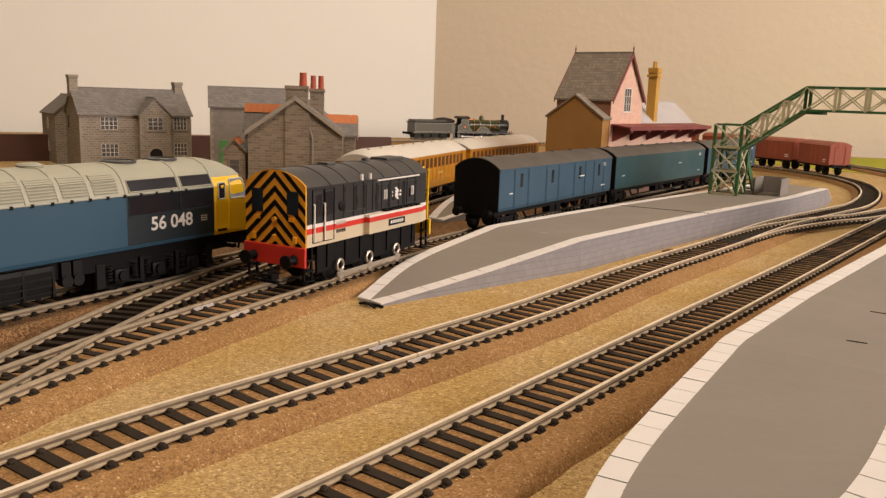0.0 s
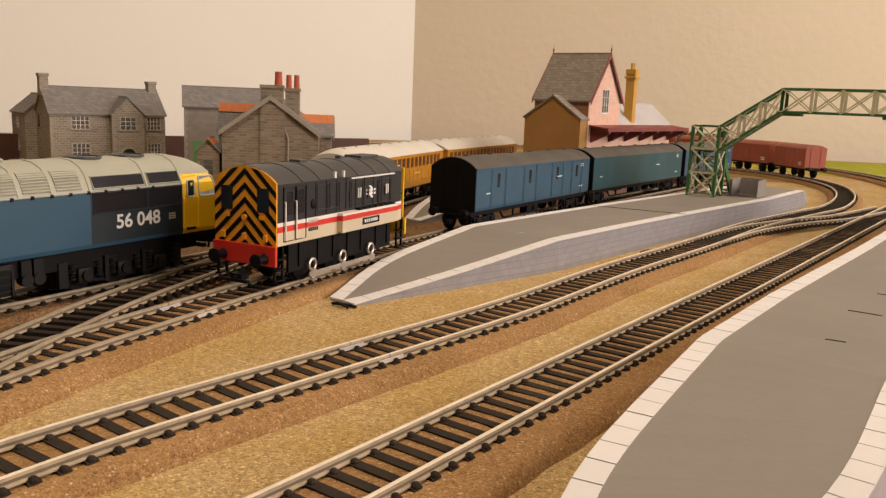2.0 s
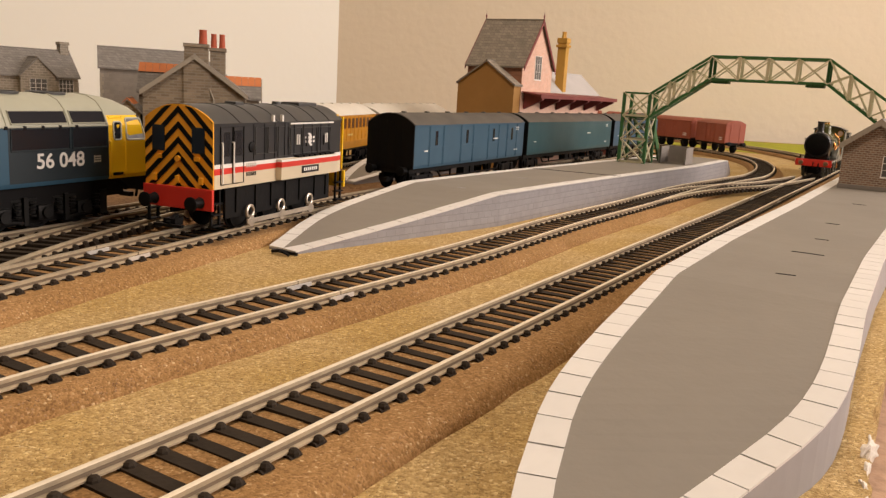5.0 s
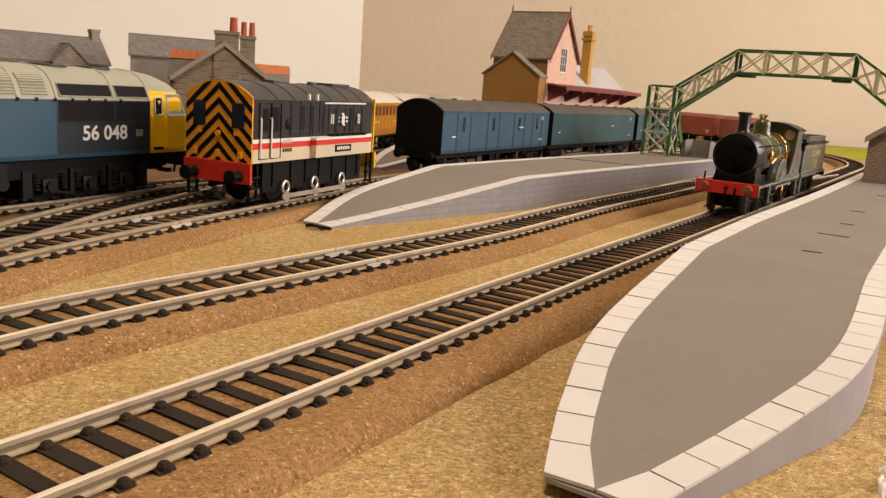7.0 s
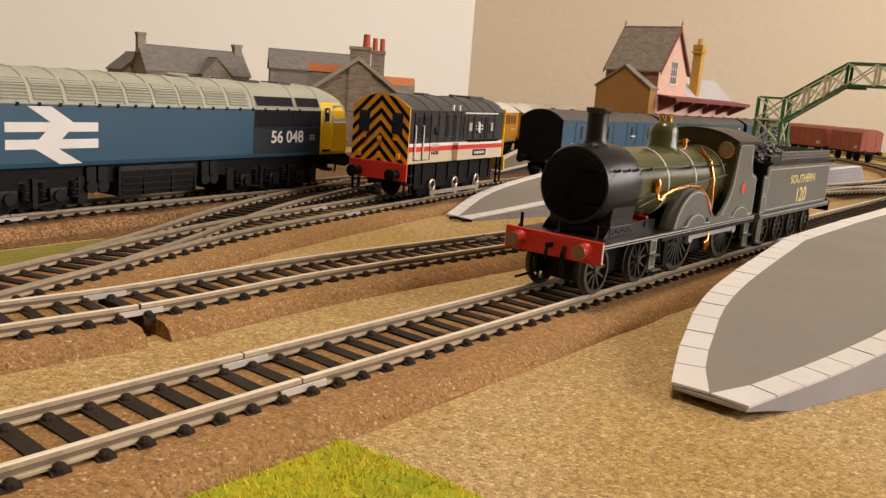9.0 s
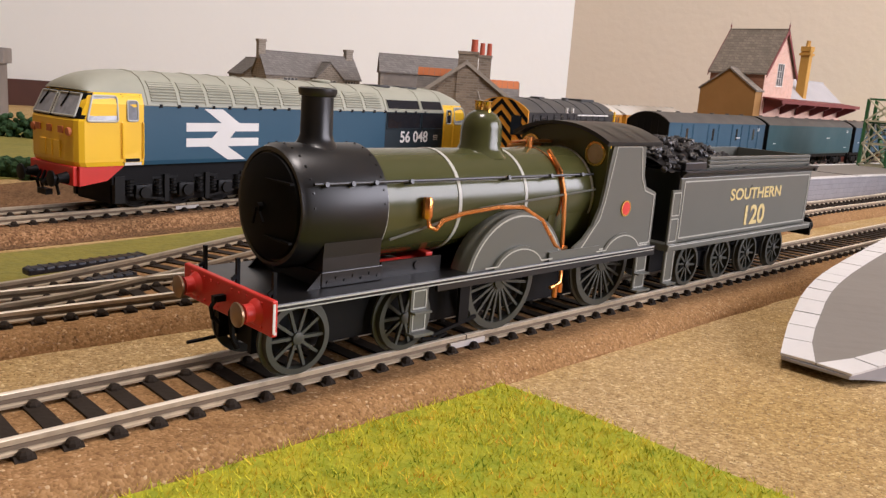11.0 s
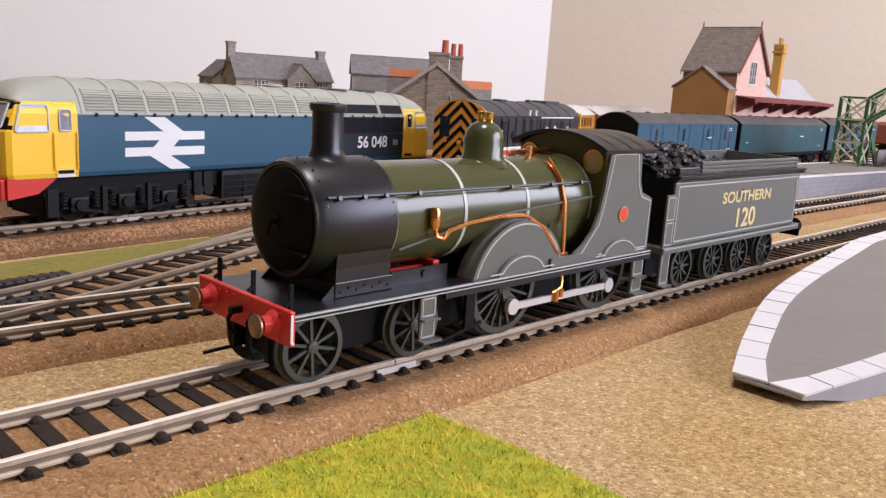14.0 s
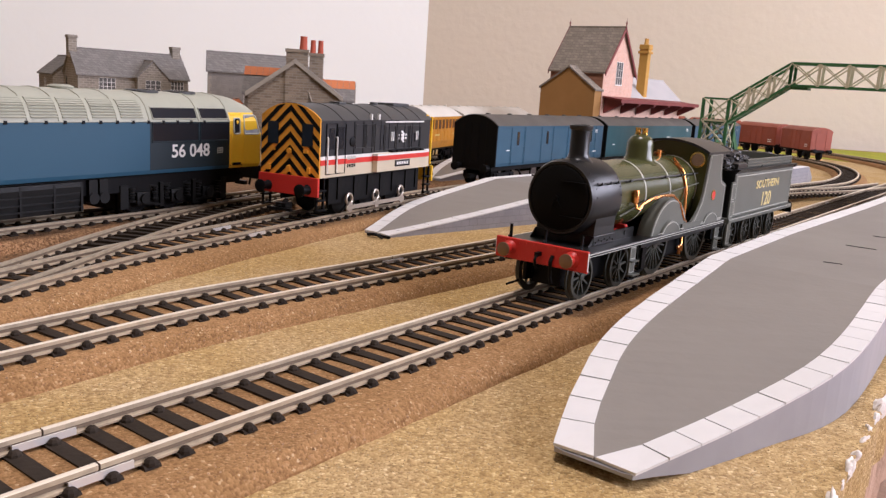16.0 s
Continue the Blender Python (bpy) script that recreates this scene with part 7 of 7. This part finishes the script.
# ---- the footbridge ----
def footbridge():
    # local x across the tracks, y along them; origin at the knee of the span over the first platform
    e = thing("footbridge", P(284, 733, 0, -29.0), "green and cream lattice footbridge with stairs", "footbridge")
    top, low, D = 113.0, 95.0, 15.0
    X0, X1, XT, XU = 0.0, 87.0, -47.0, 134.0
    zt, zl = 81.0, 61.0

    def truss(y, pts_top, pts_low, n, name):
        a, b = Vector((pts_top[0][0], y, pts_top[0][1])), Vector((pts_top[1][0], y, pts_top[1][1]))
        c, d = Vector((pts_low[0][0], y, pts_low[0][1])), Vector((pts_low[1][0], y, pts_low[1][1]))
        bm = B()
        bar(bm, a, b, 1.9)
        t = part("top_chord", bm, M_FBG, e)
        bm = B()
        bar(bm, c, d, 1.9, 2.0)
        part("bottom_chord", bm, M_FBG, e)
        for k in range(n + 1):
            f = k / n
            bm = B()
            bar(bm, a.lerp(b, f), c.lerp(d, f), 2.3, 1.6)
            part("post", bm, M_FBG if k in (0, n) else M_FBC, e)
        for k in range(n):
            f, g = k / n, (k + 1) / n
            for p, q in ((a.lerp(b, f), c.lerp(d, g)), (c.lerp(d, f), a.lerp(b, g))):
                bm = B()
                bar(bm, p, q, 2.1, 0.9)
                part("brace", bm, M_FBC, e)
    for y in (0.0, D):
        truss(y, [(X0, top), (X1, top)], [(X0, low), (X1, low)], 4, "span")
        truss(y, [(XT, zt), (X0, top)], [(XT, zl), (X0, low)], 3, "ramp")
        truss(y, [(X1, top), (XU, zt)], [(X1, low), (XU, zl)], 3, "ramp")
    bm = B()
    box(bm, X0, X1, 0, D, low - 0.8, low + 0.4)
    part("deck", bm, M_FBG, e)
    for x0, x1, za, zb in ((XT, X0, zl, low), (X1, XU, low, zl)):
        bm = B()
        prism(bm, [(x0, za - 0.6), (x1, zb - 0.6), (x1, zb + 0.6), (x0, za + 0.6)], "y", 0, D)
        part("stair_deck", bm, M_FBG, e)
        for k in range(10):
            f = (k + 0.5) / 10
            bm = B()
            box(bm, x0 + (x1 - x0) * f - 1.8, x0 + (x1 - x0) * f + 1.8, 0.8, D - 0.8, za + (zb - za) * f + 0.5, za + (zb - za) * f + 2.0)
            part("stair_tread", bm, M_FBC, e)
    for x in (X0 + 6, X1 - 10):
        bm = B()
        box(bm, x - 5, x + 8, 1, D - 1, low - 3.0, low - 0.9)
        part("bearer", bm, M_FBG, e)
    # towers
    for x0, x1, base in ((XT - 22, XT, 22.0), (XU, XU + 22, 22.8)):
        for x in (x0, x1):
            for y in (0.0, D + 6):
                bm = B()
                bar(bm, (x, y, base), (x, y, zt), 2.5)
                part("tower_post", bm, M_FBG, e)
        for y, xa, xb in ((0.0, x0, x1), (D + 6, x0, x1)):
            levels = [base + 0.8, base + 20, base + 40, zt]
            for z in levels:
                bm = B()
                bar(bm, (xa, y, z), (xb, y, z), 1.5)
                part("tower_rail", bm, M_FBG if z == levels[-1] else M_FBC, e)
            for a, b in zip(levels, levels[1:]):
                for p, q in (((xa, y, a), (xb, y, b)), ((xa, y, b), (xb, y, a))):
                    bm = B()
                    bar(bm, p, q, 2.8, 1.0)
                    part("brace", bm, M_FBC, e)
        for x in (x0, x1):
            levels = [base + 0.8, base + 20, base + 40, zt]
            for a, b in zip(levels[:2], levels[1:3]):
                for p, q in (((x, 0, a), (x, D + 6, b)), ((x, 0, b), (x, D + 6, a))):
                    bm = B()
                    bar(bm, p, q, 2.0, 0.9, up=(1, 0, 0))
                    part("brace", bm, M_FBC, e)
        bm = B()
        box(bm, x0, x1, 0, D + 6, zl - 1, zl + 0.4)
        part("landing", bm, M_FBG, e)
        # stair flight down along the platform
        bm = B()
        prism(bm, [(D + 6, zl - 1), (D + 6, zl + 6), (D + 46, base + 5), (D + 46, base), (D + 40, base)], "x", x1 - 3.5, x1 - 2.3)
        prism(bm, [(D + 6, zl - 1), (D + 6, zl + 6), (D + 46, base + 5), (D + 46, base), (D + 40, base)], "x", x0 + 2.3, x0 + 3.5)
        part("stair_stringer", bm, M_FBG, e)
        for k in range(9):
            f = (k + 0.5) / 9
            y, z = D + 6 + 38 * f, zl + (base - zl) * f
            bm = B()
            box(bm, x0 + 3.5, x1 - 3.5, y - 2.2, y + 2.2, z - 0.5, z + 0.5)
            part("stair_tread", bm, M_FBG, e)


footbridge()

# low grey walls round the subway ramp on the first platform
bm = B()
for seg in (((262, 778), (276, 806)), ((276, 806), (295, 796)), ((295, 796), (281, 768))):
    (xa, ya), (xb, yb) = seg
    bar(bm, (xa, ya, 29), (xb, yb, 29), 1.6, 14.6)
tagged(part("ramp_wall", bm, M_CONC), "low pale grey parapet on the platform", "wall")

# dark board along the back of the layout
bm = B()
for a, b in (((-1000, 583), (-369, 1050)), ((-369, 1050), (-150, 1212))):
    bar(bm, (*a, 16), (*b, 16), 8, 40)
tagged(part("backboard", bm, M_BACK), "dark red-brown board along the layout's back edge", "board", kind="structure")


# ---- fields, shed and hedges at the far left ----
def field(name, pts, z, material, label):
    bm = B()
    prism(bm, pts, "z", GZ - 0.5, z)
    return tagged(part(name, bm, material), label, "grass" if "grass" in name else "ground", kind="structure")


field("grass_field", [(-700, 300), (-320, 205), (-235, 330), (-170, 470), (-420, 560), (-800, 600)], GZ + 0.6, M_GRASS2, "dull green grass mat behind the diesel")
field("grass_verge", [(-300, -40), (-200, 40), (-127, 190), (-112, 228), (-93, 268), (-84, 270), (-88, 225), (-104, 150), (-135, 90), (-215, -70)], GZ + 0.5, M_GRASS2, "strip of dull green grass between two tracks")
# yard_floor carries painted shade round the diesel and shunter
field("yard_floor", [(-100, 262), (-152, 150), (-199, 36), (-300, 70), (-262, 190), (-235, 360), (-200, 470), (-170, 560), (-150, 640), (-130, 720), (-60, 800), (14, 955), (84, 1125), (300, 1125), (235, 948), (118, 722), (40, 558), (0, 465), (-22, 405), (-44, 340), (-60, 284), (-70, 262)], GZ + 0.3, M_YARD, "brown ground between the sidings, deepened with painted-in shade")
field("grass_bank", [(560, 1330), (700, 1290), (1000, 1500), (1060, 1750), (500, 1780), (300, 1770), (420, 1500)], GZ + 0.6, M_GRASS, "bright green grass beside the curve")
field("path_strip", [(-700, 330), (-330, 240), (-300, 275), (-690, 385)], GZ + 1.0, M_PLAT, "pale road strip across the grass")


def hedge(x0, y0, x1, y1, h, w, label):
    bm = B()
    a, b = Vector((x0, y0, GZ)), Vector((x1, y1, GZ))
    n = int((b - a).length / 3)
    rr = random.Random(int(x0))
    for k in range(n * 9):
        f = rr.random()
        p = a.lerp(b, f)
        o = Vector((rr.uniform(-w / 2, w / 2), rr.uniform(-w / 2, w / 2), rr.uniform(0, h)))
        bmesh.ops.create_icosphere(bm, subdivisions=1, radius=rr.uniform(1.8, 3.4), matrix=Matrix.Translation(p + o) @ rot(rr.uniform(0, 90), rr.uniform(0, 90)))
    return tagged(part("hedge", bm, M_HEDGE), label, "hedge", group="hedges")


hedge(-420, 268, -244, 304, 9, 9, "dark green foam hedge beside the track")
hedge(-600, 435, -350, 478, 17, 9, "dark green foam hedge in front of the shed")


def shed():
    e = thing("concrete_shed", P(-622, 475, GZ - 0.3, 38), "grey flat-roofed shed with two dark open bays", "shed")
    bm = B()
    box(bm, 0, 132, 60, 64, 0, 53)
    box(bm, 0, 4, 0, 64, 0, 53)
    box(bm, 128, 132, 0, 64, 0, 53)
    part("wall", bm, M_CONC, e)
    bm = B()
    box(bm, -4, 136, -4, 68, 53, 67, 0.5)
    part("roof", bm, M_CONC, e)
    for x in (42, 86):
        bm = B()
        box(bm, x, x + 4, 0, 5, 0, 53)
        part("pillar", bm, M_CONC, e)
    bm = B()
    box(bm, 4, 128, 34, 36, 0, 52.8)
    part("inner_wall", bm, M_BACK, e, "dark interior")


shed()

# a round boulder-like lump beside the first platform and small debris
for x, y, z, s, mt in ((166, 556, 7.0, 5.0, M_TILE),):
    bm = B()
    bmesh.ops.create_icosphere(bm, subdivisions=3, radius=s)
    for v in bm.verts:
        v.co *= 0.85 + 0.3 * noise.noise(v.co * 0.3)
        v.co.z *= 0.55
        v.co.x *= 1.3
    tagged(part("clay_lump", bm, mat("rusty_lump", (0.17, 0.075, 0.03), 0.9, grain=0.4, size=2), m=P(x, y, z - 1.5), smooth=True), "small rusty brown lump beside the platform", "lump")
for x, y in ((150.5, 562.5), (232, 696), (262, 742)):
    bm = B()
    box(bm, -1.6, 1.6, -1.4, 1.4, 0, 3.0, 0.3)
    tagged(part("signal_box_block", bm, M_BLACK, m=P(x, y, GZ - 0.2, 57)), "small black block at the foot of the platform", "block", group="small black blocks")
bm = B()
tube(bm, [(10, 372, 5.5), (13, 370, 6.2), (17, 371.5, 5.2), (21, 368, 5.6)], 0.7, 6)
tube(bm, [(12, 374, 5.2), (14.5, 368.5, 6.4), (18, 367, 5.2)], 0.6, 6)
tagged(part("wire_scrap", bm, M_BLACK, m=P(0, 11, 0)), "scrap of black wire at the platform's tip", "wire")
# ribbed black point motor boxes beside the turnout
def point_motor(x, y, rz, L, w, h):
    bm = B()
    box(bm, -L / 2, L / 2, -w / 2, w / 2, 0, h, 0.6)
    for k in range(int(L / 3)):
        box(bm, -L / 2 + 1.5 + k * 3, -L / 2 + 2.2 + k * 3, -w / 2 - 0.12, w / 2 + 0.12, 0.3, h + 0.08)
    tagged(part("point_motor", bm, mat("navy_black_plastic", (0.012, 0.013, 0.02), 0.45), m=P(x, y, BEDZ + 0.4, rz)), "long ribbed blue-black point motor box beside the turnout", "point motor", group="point motors")


point_motor(-97, 154, 68, 36, 4.2, 2.0)
point_motor(-81.5, 144, 72, 15, 3.0, 1.7)
# cut slots and marks in the near platform's deck
for x, y, w, r in ((190, 313.5, 6.0, -20), (214.5, 355, 11, -30), (235, 390, 5, -25), (262, 440, 6, -25), (318, 530, 7, -25)):
    bm = B()
    prism(bm, [(-w / 2, -0.35), (w / 2, -0.35), (w / 2, 0.35), (0, 0.6), (-w / 2, 0.35)], "z", 22.6, 22.86)
    tagged(part("deck_slot", bm, M_DARK, m=P(x, y, 0, r)), "thin dark slot cut in the platform deck", "slot", group="deck slots")
for x, y, w in ((48, 456, 7), (87, 503, 5), (126, 575, 6)):
    bm = B()
    prism(bm, [(w / 2 * math.cos(a), 0.8 * math.sin(a)) for a in [math.pi * 2 * k / 14 for k in range(14)]], "z", 0, 0.12)
    z = 22.0 if y > 500 else 14.1
    tagged(part("deck_slot", bm, M_PWALL, m=P(x, y, z - 0.06, -20)), "thin dark slot cut in the platform deck", "slot", group="deck slots")
# the joint between two platform lengths
bm = B()
bar(bm, (199, 628, 22.0), (133, 652, 22.0), 0.9, 0.25)
tagged(part("platform_joint", bm, M_DARK), "dark joint across the platform deck", "joint", kind="structure")

# a window in the east wall, behind the viewer
wn = tagged(thing("window_1", P(1694, 450, 450), "white framed window letting daylight in", "window"), kind="structure")
for y0, y1, z0, z1 in ((-880, -800, -620, 620), (800, 880, -620, 620), (-800, 800, 540, 620), (-800, 800, -620, -540)):
    bm = B()
    box(bm, -30, 0, y0, y1, z0, z1, 4)
    part("window_frame", bm, M_WHITE, wn)


# ---- grass patch, loose grains ----
GRASS = [(30.5, 126), (52, 116), (73, 103), (92, 93), (120, 79), (150, 60), (120, -20), (60, -58), (-90, -58), (-60, -20), (-24, 37), (-12, 56), (3, 87)]
bm = B()
prism(bm, GRASS, "z", GZ - 0.5, GZ + 0.7)
tagged(part("grass_mat", bm, M_GRASS), "bright yellow-green grass mat with a clean cut edge", "grass", kind="structure")


def inside(x, y, poly):
    c = False
    for (x0, y0), (x1, y1) in zip(poly, poly[1:] + poly[:1]):
        if (y0 > y) != (y1 > y) and x < (x1 - x0) * (y - y0) / (y1 - y0) + x0:
            c = not c
    return c


def island_mat(name, cols, rough=0.9, patch=0):
    m = bpy.data.materials.new(name)
    m.use_nodes = True
    nt = m.node_tree
    bs = nt.nodes["Principled BSDF"]
    bs.inputs["Roughness"].default_value = rough
    g = nt.nodes.new("ShaderNodeNewGeometry")
    r = nt.nodes.new("ShaderNodeValToRGB")
    r.color_ramp.interpolation = "LINEAR"
    el = r.color_ramp.elements
    el[0].position, el[0].color = 0.0, (*cols[0], 1)
    el[1].position, el[1].color = 1.0, (*cols[-1], 1)
    for k, c in enumerate(cols[1:-1]):
        q = el.new((k + 1) / (len(cols) - 1))
        q.color = (*c, 1)
    if patch:
        nz = nt.nodes.new("ShaderNodeTexNoise")
        nz.inputs["Scale"].default_value = 1 / (patch * MM)
        nt.links.new(g.outputs["Position"], nz.inputs["Vector"])
        st = nt.nodes.new("ShaderNodeMapRange")
        st.inputs["From Min"].default_value, st.inputs["From Max"].default_value = 0.33, 0.67
        nt.links.new(nz.outputs[0], st.inputs["Value"])
        mx = nt.nodes.new("ShaderNodeMix")
        mx.inputs[0].default_value = 0.55
        nt.links.new(g.outputs["Random Per Island"], mx.inputs[2])
        nt.links.new(st.outputs[0], mx.inputs[3])
        nt.links.new(mx.outputs[0], r.inputs[0])
    else:
        nt.links.new(g.outputs["Random Per Island"], r.inputs[0])
    nt.links.new(r.outputs[0], bs.inputs["Base Color"])
    return m


M_BLADE = island_mat("grass_fibres", [(0.14, 0.25, 0.008), (0.28, 0.36, 0.01), (0.45, 0.46, 0.01), (0.60, 0.54, 0.012), (0.70, 0.58, 0.02), (0.76, 0.50, 0.03), (0.78, 0.36, 0.04)], patch=5.0)
M_GRAINS = island_mat("sand_grains", [(0.58, 0.43, 0.21), (0.44, 0.31, 0.14), (0.70, 0.55, 0.32), (0.38, 0.265, 0.12), (0.54, 0.40, 0.2)])
M_BEDGR = island_mat("underlay_grains", [(0.40, 0.235, 0.115), (0.29, 0.165, 0.075), (0.55, 0.37, 0.22), (0.22, 0.12, 0.055)])

rg = np.random.RandomState(7)


def mesh_stuff(name, verts, faces, material, label, category):
    me = bpy.data.meshes.new(name)
    me.from_pydata((np.array(verts) * MM).tolist(), [], faces)
    me.materials.append(material)
    return tagged(new(name, me), label, category, kind="stuff")


verts, faces = [], []
n = 0
while n < 42000:
    x, y = rg.uniform(-60, 125), rg.uniform(-30, 127)
    if not inside(x, y, GRASS):
        continue
    a, l, lean = rg.uniform(0, 6.28), rg.uniform(0.6, 1.7), rg.uniform(0.3, 1.2)
    w = rg.uniform(0.1, 0.17)
    dx, dy = math.cos(a), math.sin(a)
    b = rg.uniform(0, 6.28)
    k = len(verts)
    z = GZ + 0.6
    verts += [(x - dy * w, y + dx * w, z), (x + dy * w, y - dx * w, z), (x + math.cos(b) * lean * l, y + math.sin(b) * lean * l, z + l)]
    faces.append((k, k + 1, k + 2))
    n += 1
mesh_stuff("grass_fibres", verts, faces, M_BLADE, "short yellow-green static grass fibres", "grass")


def near_track(x, y):
    p = Vector((x, y))
    rel = p - A0
    o = abs(rel.x * -u_a.y + rel.y * u_a.x)
    return o


def grains(count, test, zf, size, material, name, label, area):
    verts, faces = [], []
    n = 0
    tries = 0
    while n < count and tries < count * 12:
        tries += 1
        x, y = rg.uniform(area[0], area[1]), rg.uniform(area[2], area[3])
        if not test(x, y):
            continue
        s = rg.uniform(*size)
        z = zf(x, y)
        k = len(verts)
        r = rg.uniform(-1, 1, (4, 3)) * s * 0.35
        base = np.array([(1, 0, -0.3), (-0.6, 0.8, -0.3), (-0.6, -0.8, -0.3), (0, 0, 0.8)]) * s + r + np.array((x, y, z))
        verts += base.tolist()
        faces += [(k, k + 1, k + 2), (k, k + 3, k + 1), (k + 1, k + 3, k + 2), (k + 2, k + 3, k)]
        n += 1
    return mesh_stuff(name, verts, faces, material, label, "gravel")


P2POLY = [(p[0], p[1]) for p in P2L] + [(p[0], p[1]) for p in P2R[::-1]]
BOARD = outline
grains(42000, lambda x, y: (near_track(x, y) > 23.5 if (x + 10) * u_a.y - (y - 99) * u_a.x > 0 else near_track(x, y) > 16) and inside(x, y, BOARD) and not inside(x, y, GRASS) and not inside(x, y, P2POLY), lambda x, y: GZ, (0.08, 0.30), M_GRAINS, "sand_grains", "loose sandy grains scattered on the ground", (-80, 200, 20, 330))


def bed_grains(count):
    """Fine grains on the shoulders of the three nearest tracks."""
    verts, faces = [], []
    for n in range(count):
        line, lo, hi, ls, rs = ((LINE_A, 100, 400, 15.5, 23.0), (LINE_B, 210, 460, 17.0, 18.5), (LINE_C, 150, 330, 20.0, 21.0))[(0, 0, 1, 1, 2)[n % 5]]
        i = rg.randint(lo, hi)
        if line is LINE_B and abs(i * 2 - GAP_B) < 6:
            continue
        side = 1 if rg.rand() < 0.5 else -1
        edge = ls if side > 0 else rs
        o = rg.uniform(10.5, edge) * side if rg.rand() < 0.8 else rg.uniform(-7, 7)
        d = direct(line, i)
        a = abs(o)
        z = BEDZ + 0.8 if a < 8 else BEDZ + 0.45 if a < edge - 3.4 else BEDZ + 0.4 - (a - edge + 3.4) * 0.75
        s = rg.uniform(0.12, 0.34)
        k = len(verts)
        c = np.array((line[i].x - d.y * o + rg.uniform(-1, 1), line[i].y + d.x * o + rg.uniform(-1, 1), z))
        base = np.array([(1, 0, -0.3), (-0.6, 0.8, -0.3), (-0.6, -0.8, -0.3), (0, 0, 0.8)]) * s + rg.uniform(-1, 1, (4, 3)) * s * 0.35 + c
        verts += base.tolist()
        faces += [(k, k + 1, k + 2), (k, k + 3, k + 1), (k + 1, k + 3, k + 2), (k + 2, k + 3, k)]
    mesh_stuff("underlay_grains", verts, faces, M_BEDGR, "fine brown grains on the track underlay", "gravel")


bed_grains(30000)


# ---- what moves: the steam locomotive and its tender ----
def on_line(line, s):
    i = min(max(int(s / 2), 0), len(line) - 2)
    return line[i] + (line[i + 1] - line[i]) * (s / 2 - i)


# seconds, distance of the first axle from A0 along the line
RUN = [(0.0, 2206), (0.5, 2095), (1.0, 1978), (1.5, 1847), (2.0, 1714), (2.5, 1580), (3.0, 1450), (3.5, 1322), (4.0, 1165), (4.2, 1090), (5.0, 872), (5.7, 714), (6.5, 541), (7.0, 446), (7.5, 361), (8.0, 286), (8.5, 219), (9.0, 155),
       (9.5, 104), (10.0, 60), (10.5, 24), (11.0, 0), (11.5, -11), (12.0, -13.5), (12.5, -13.5), (13.0, -13), (13.5, -4.5), (14.0, 24), (14.5, 65), (15.0, 106), (15.5, 155), (16.0, 204.5)]


def run_at(t):
    for (t0, a), (t1, b) in zip(RUN, RUN[1:]):
        if t <= t1:
            i = RUN.index((t0, a))
            va = (b - RUN[i - 1][1]) / (t1 - RUN[i - 1][0]) if i else (b - a) / (t1 - t0)
            vb = (RUN[i + 2][1] - a) / (RUN[i + 2][0] - t0) if i + 2 < len(RUN) else (b - a) / (t1 - t0)
            h, u = t1 - t0, (t - t0) / (t1 - t0)
            return a * (1 + 2 * u) * (1 - u) ** 2 + h * va * u * (1 - u) ** 2 + b * u * u * (3 - 2 * u) + h * vb * u * u * (u - 1)
    return RUN[-1][1]


def ride(front, back, s):
    """The pose of a vehicle that stands on the line at two points, with its origin front mm behind s."""
    a, b = on_line(LINE_A, A_ZERO + s + front), on_line(LINE_A, A_ZERO + s + back)
    d = (a - b).normalized()
    o = a + d * front
    return P(o.x, o.y, RZ, math.degrees(math.atan2(d.y, d.x)))


def motions():
    times = [k / 10 for k in range(161)]
    walk(LOCO, [(t, ride(13.0, 96.0, run_at(t))) for t in times])
    walk(TENDER, [(t, ride(8.0, 52.0, run_at(t) + TENDER_GAP)) for t in times])
    fine = [k / 30 for k in range(481)]
    for wheels in (LOCO_WHEELS, TENDER_WHEELS):
        for w in wheels:
            r = w["radius"]
            x, y, z = (v / MM for v in w.location)
            rows = []
            for t in fine:
                a = 180 - math.degrees((run_at(t) + 9.0) / r)
                rows.append((t, P(x, y, z, 0, 0, 0) @ Matrix.Rotation(radians(a), 4, "Y")))
            walk(w, rows)
    for rod, s in LOCO_RODS:
        rows = []
        for t in fine:
            a = math.pi - (run_at(t) + 9.0) / 11.6
            px, pz = -0.42 * 11.6 * math.sin(a), -0.42 * 11.6 * math.cos(a)
            rows.append((t, P(-55.5 + px, s * 11.6, 11.6 + pz)))
        walk(rod, rows)


motions()
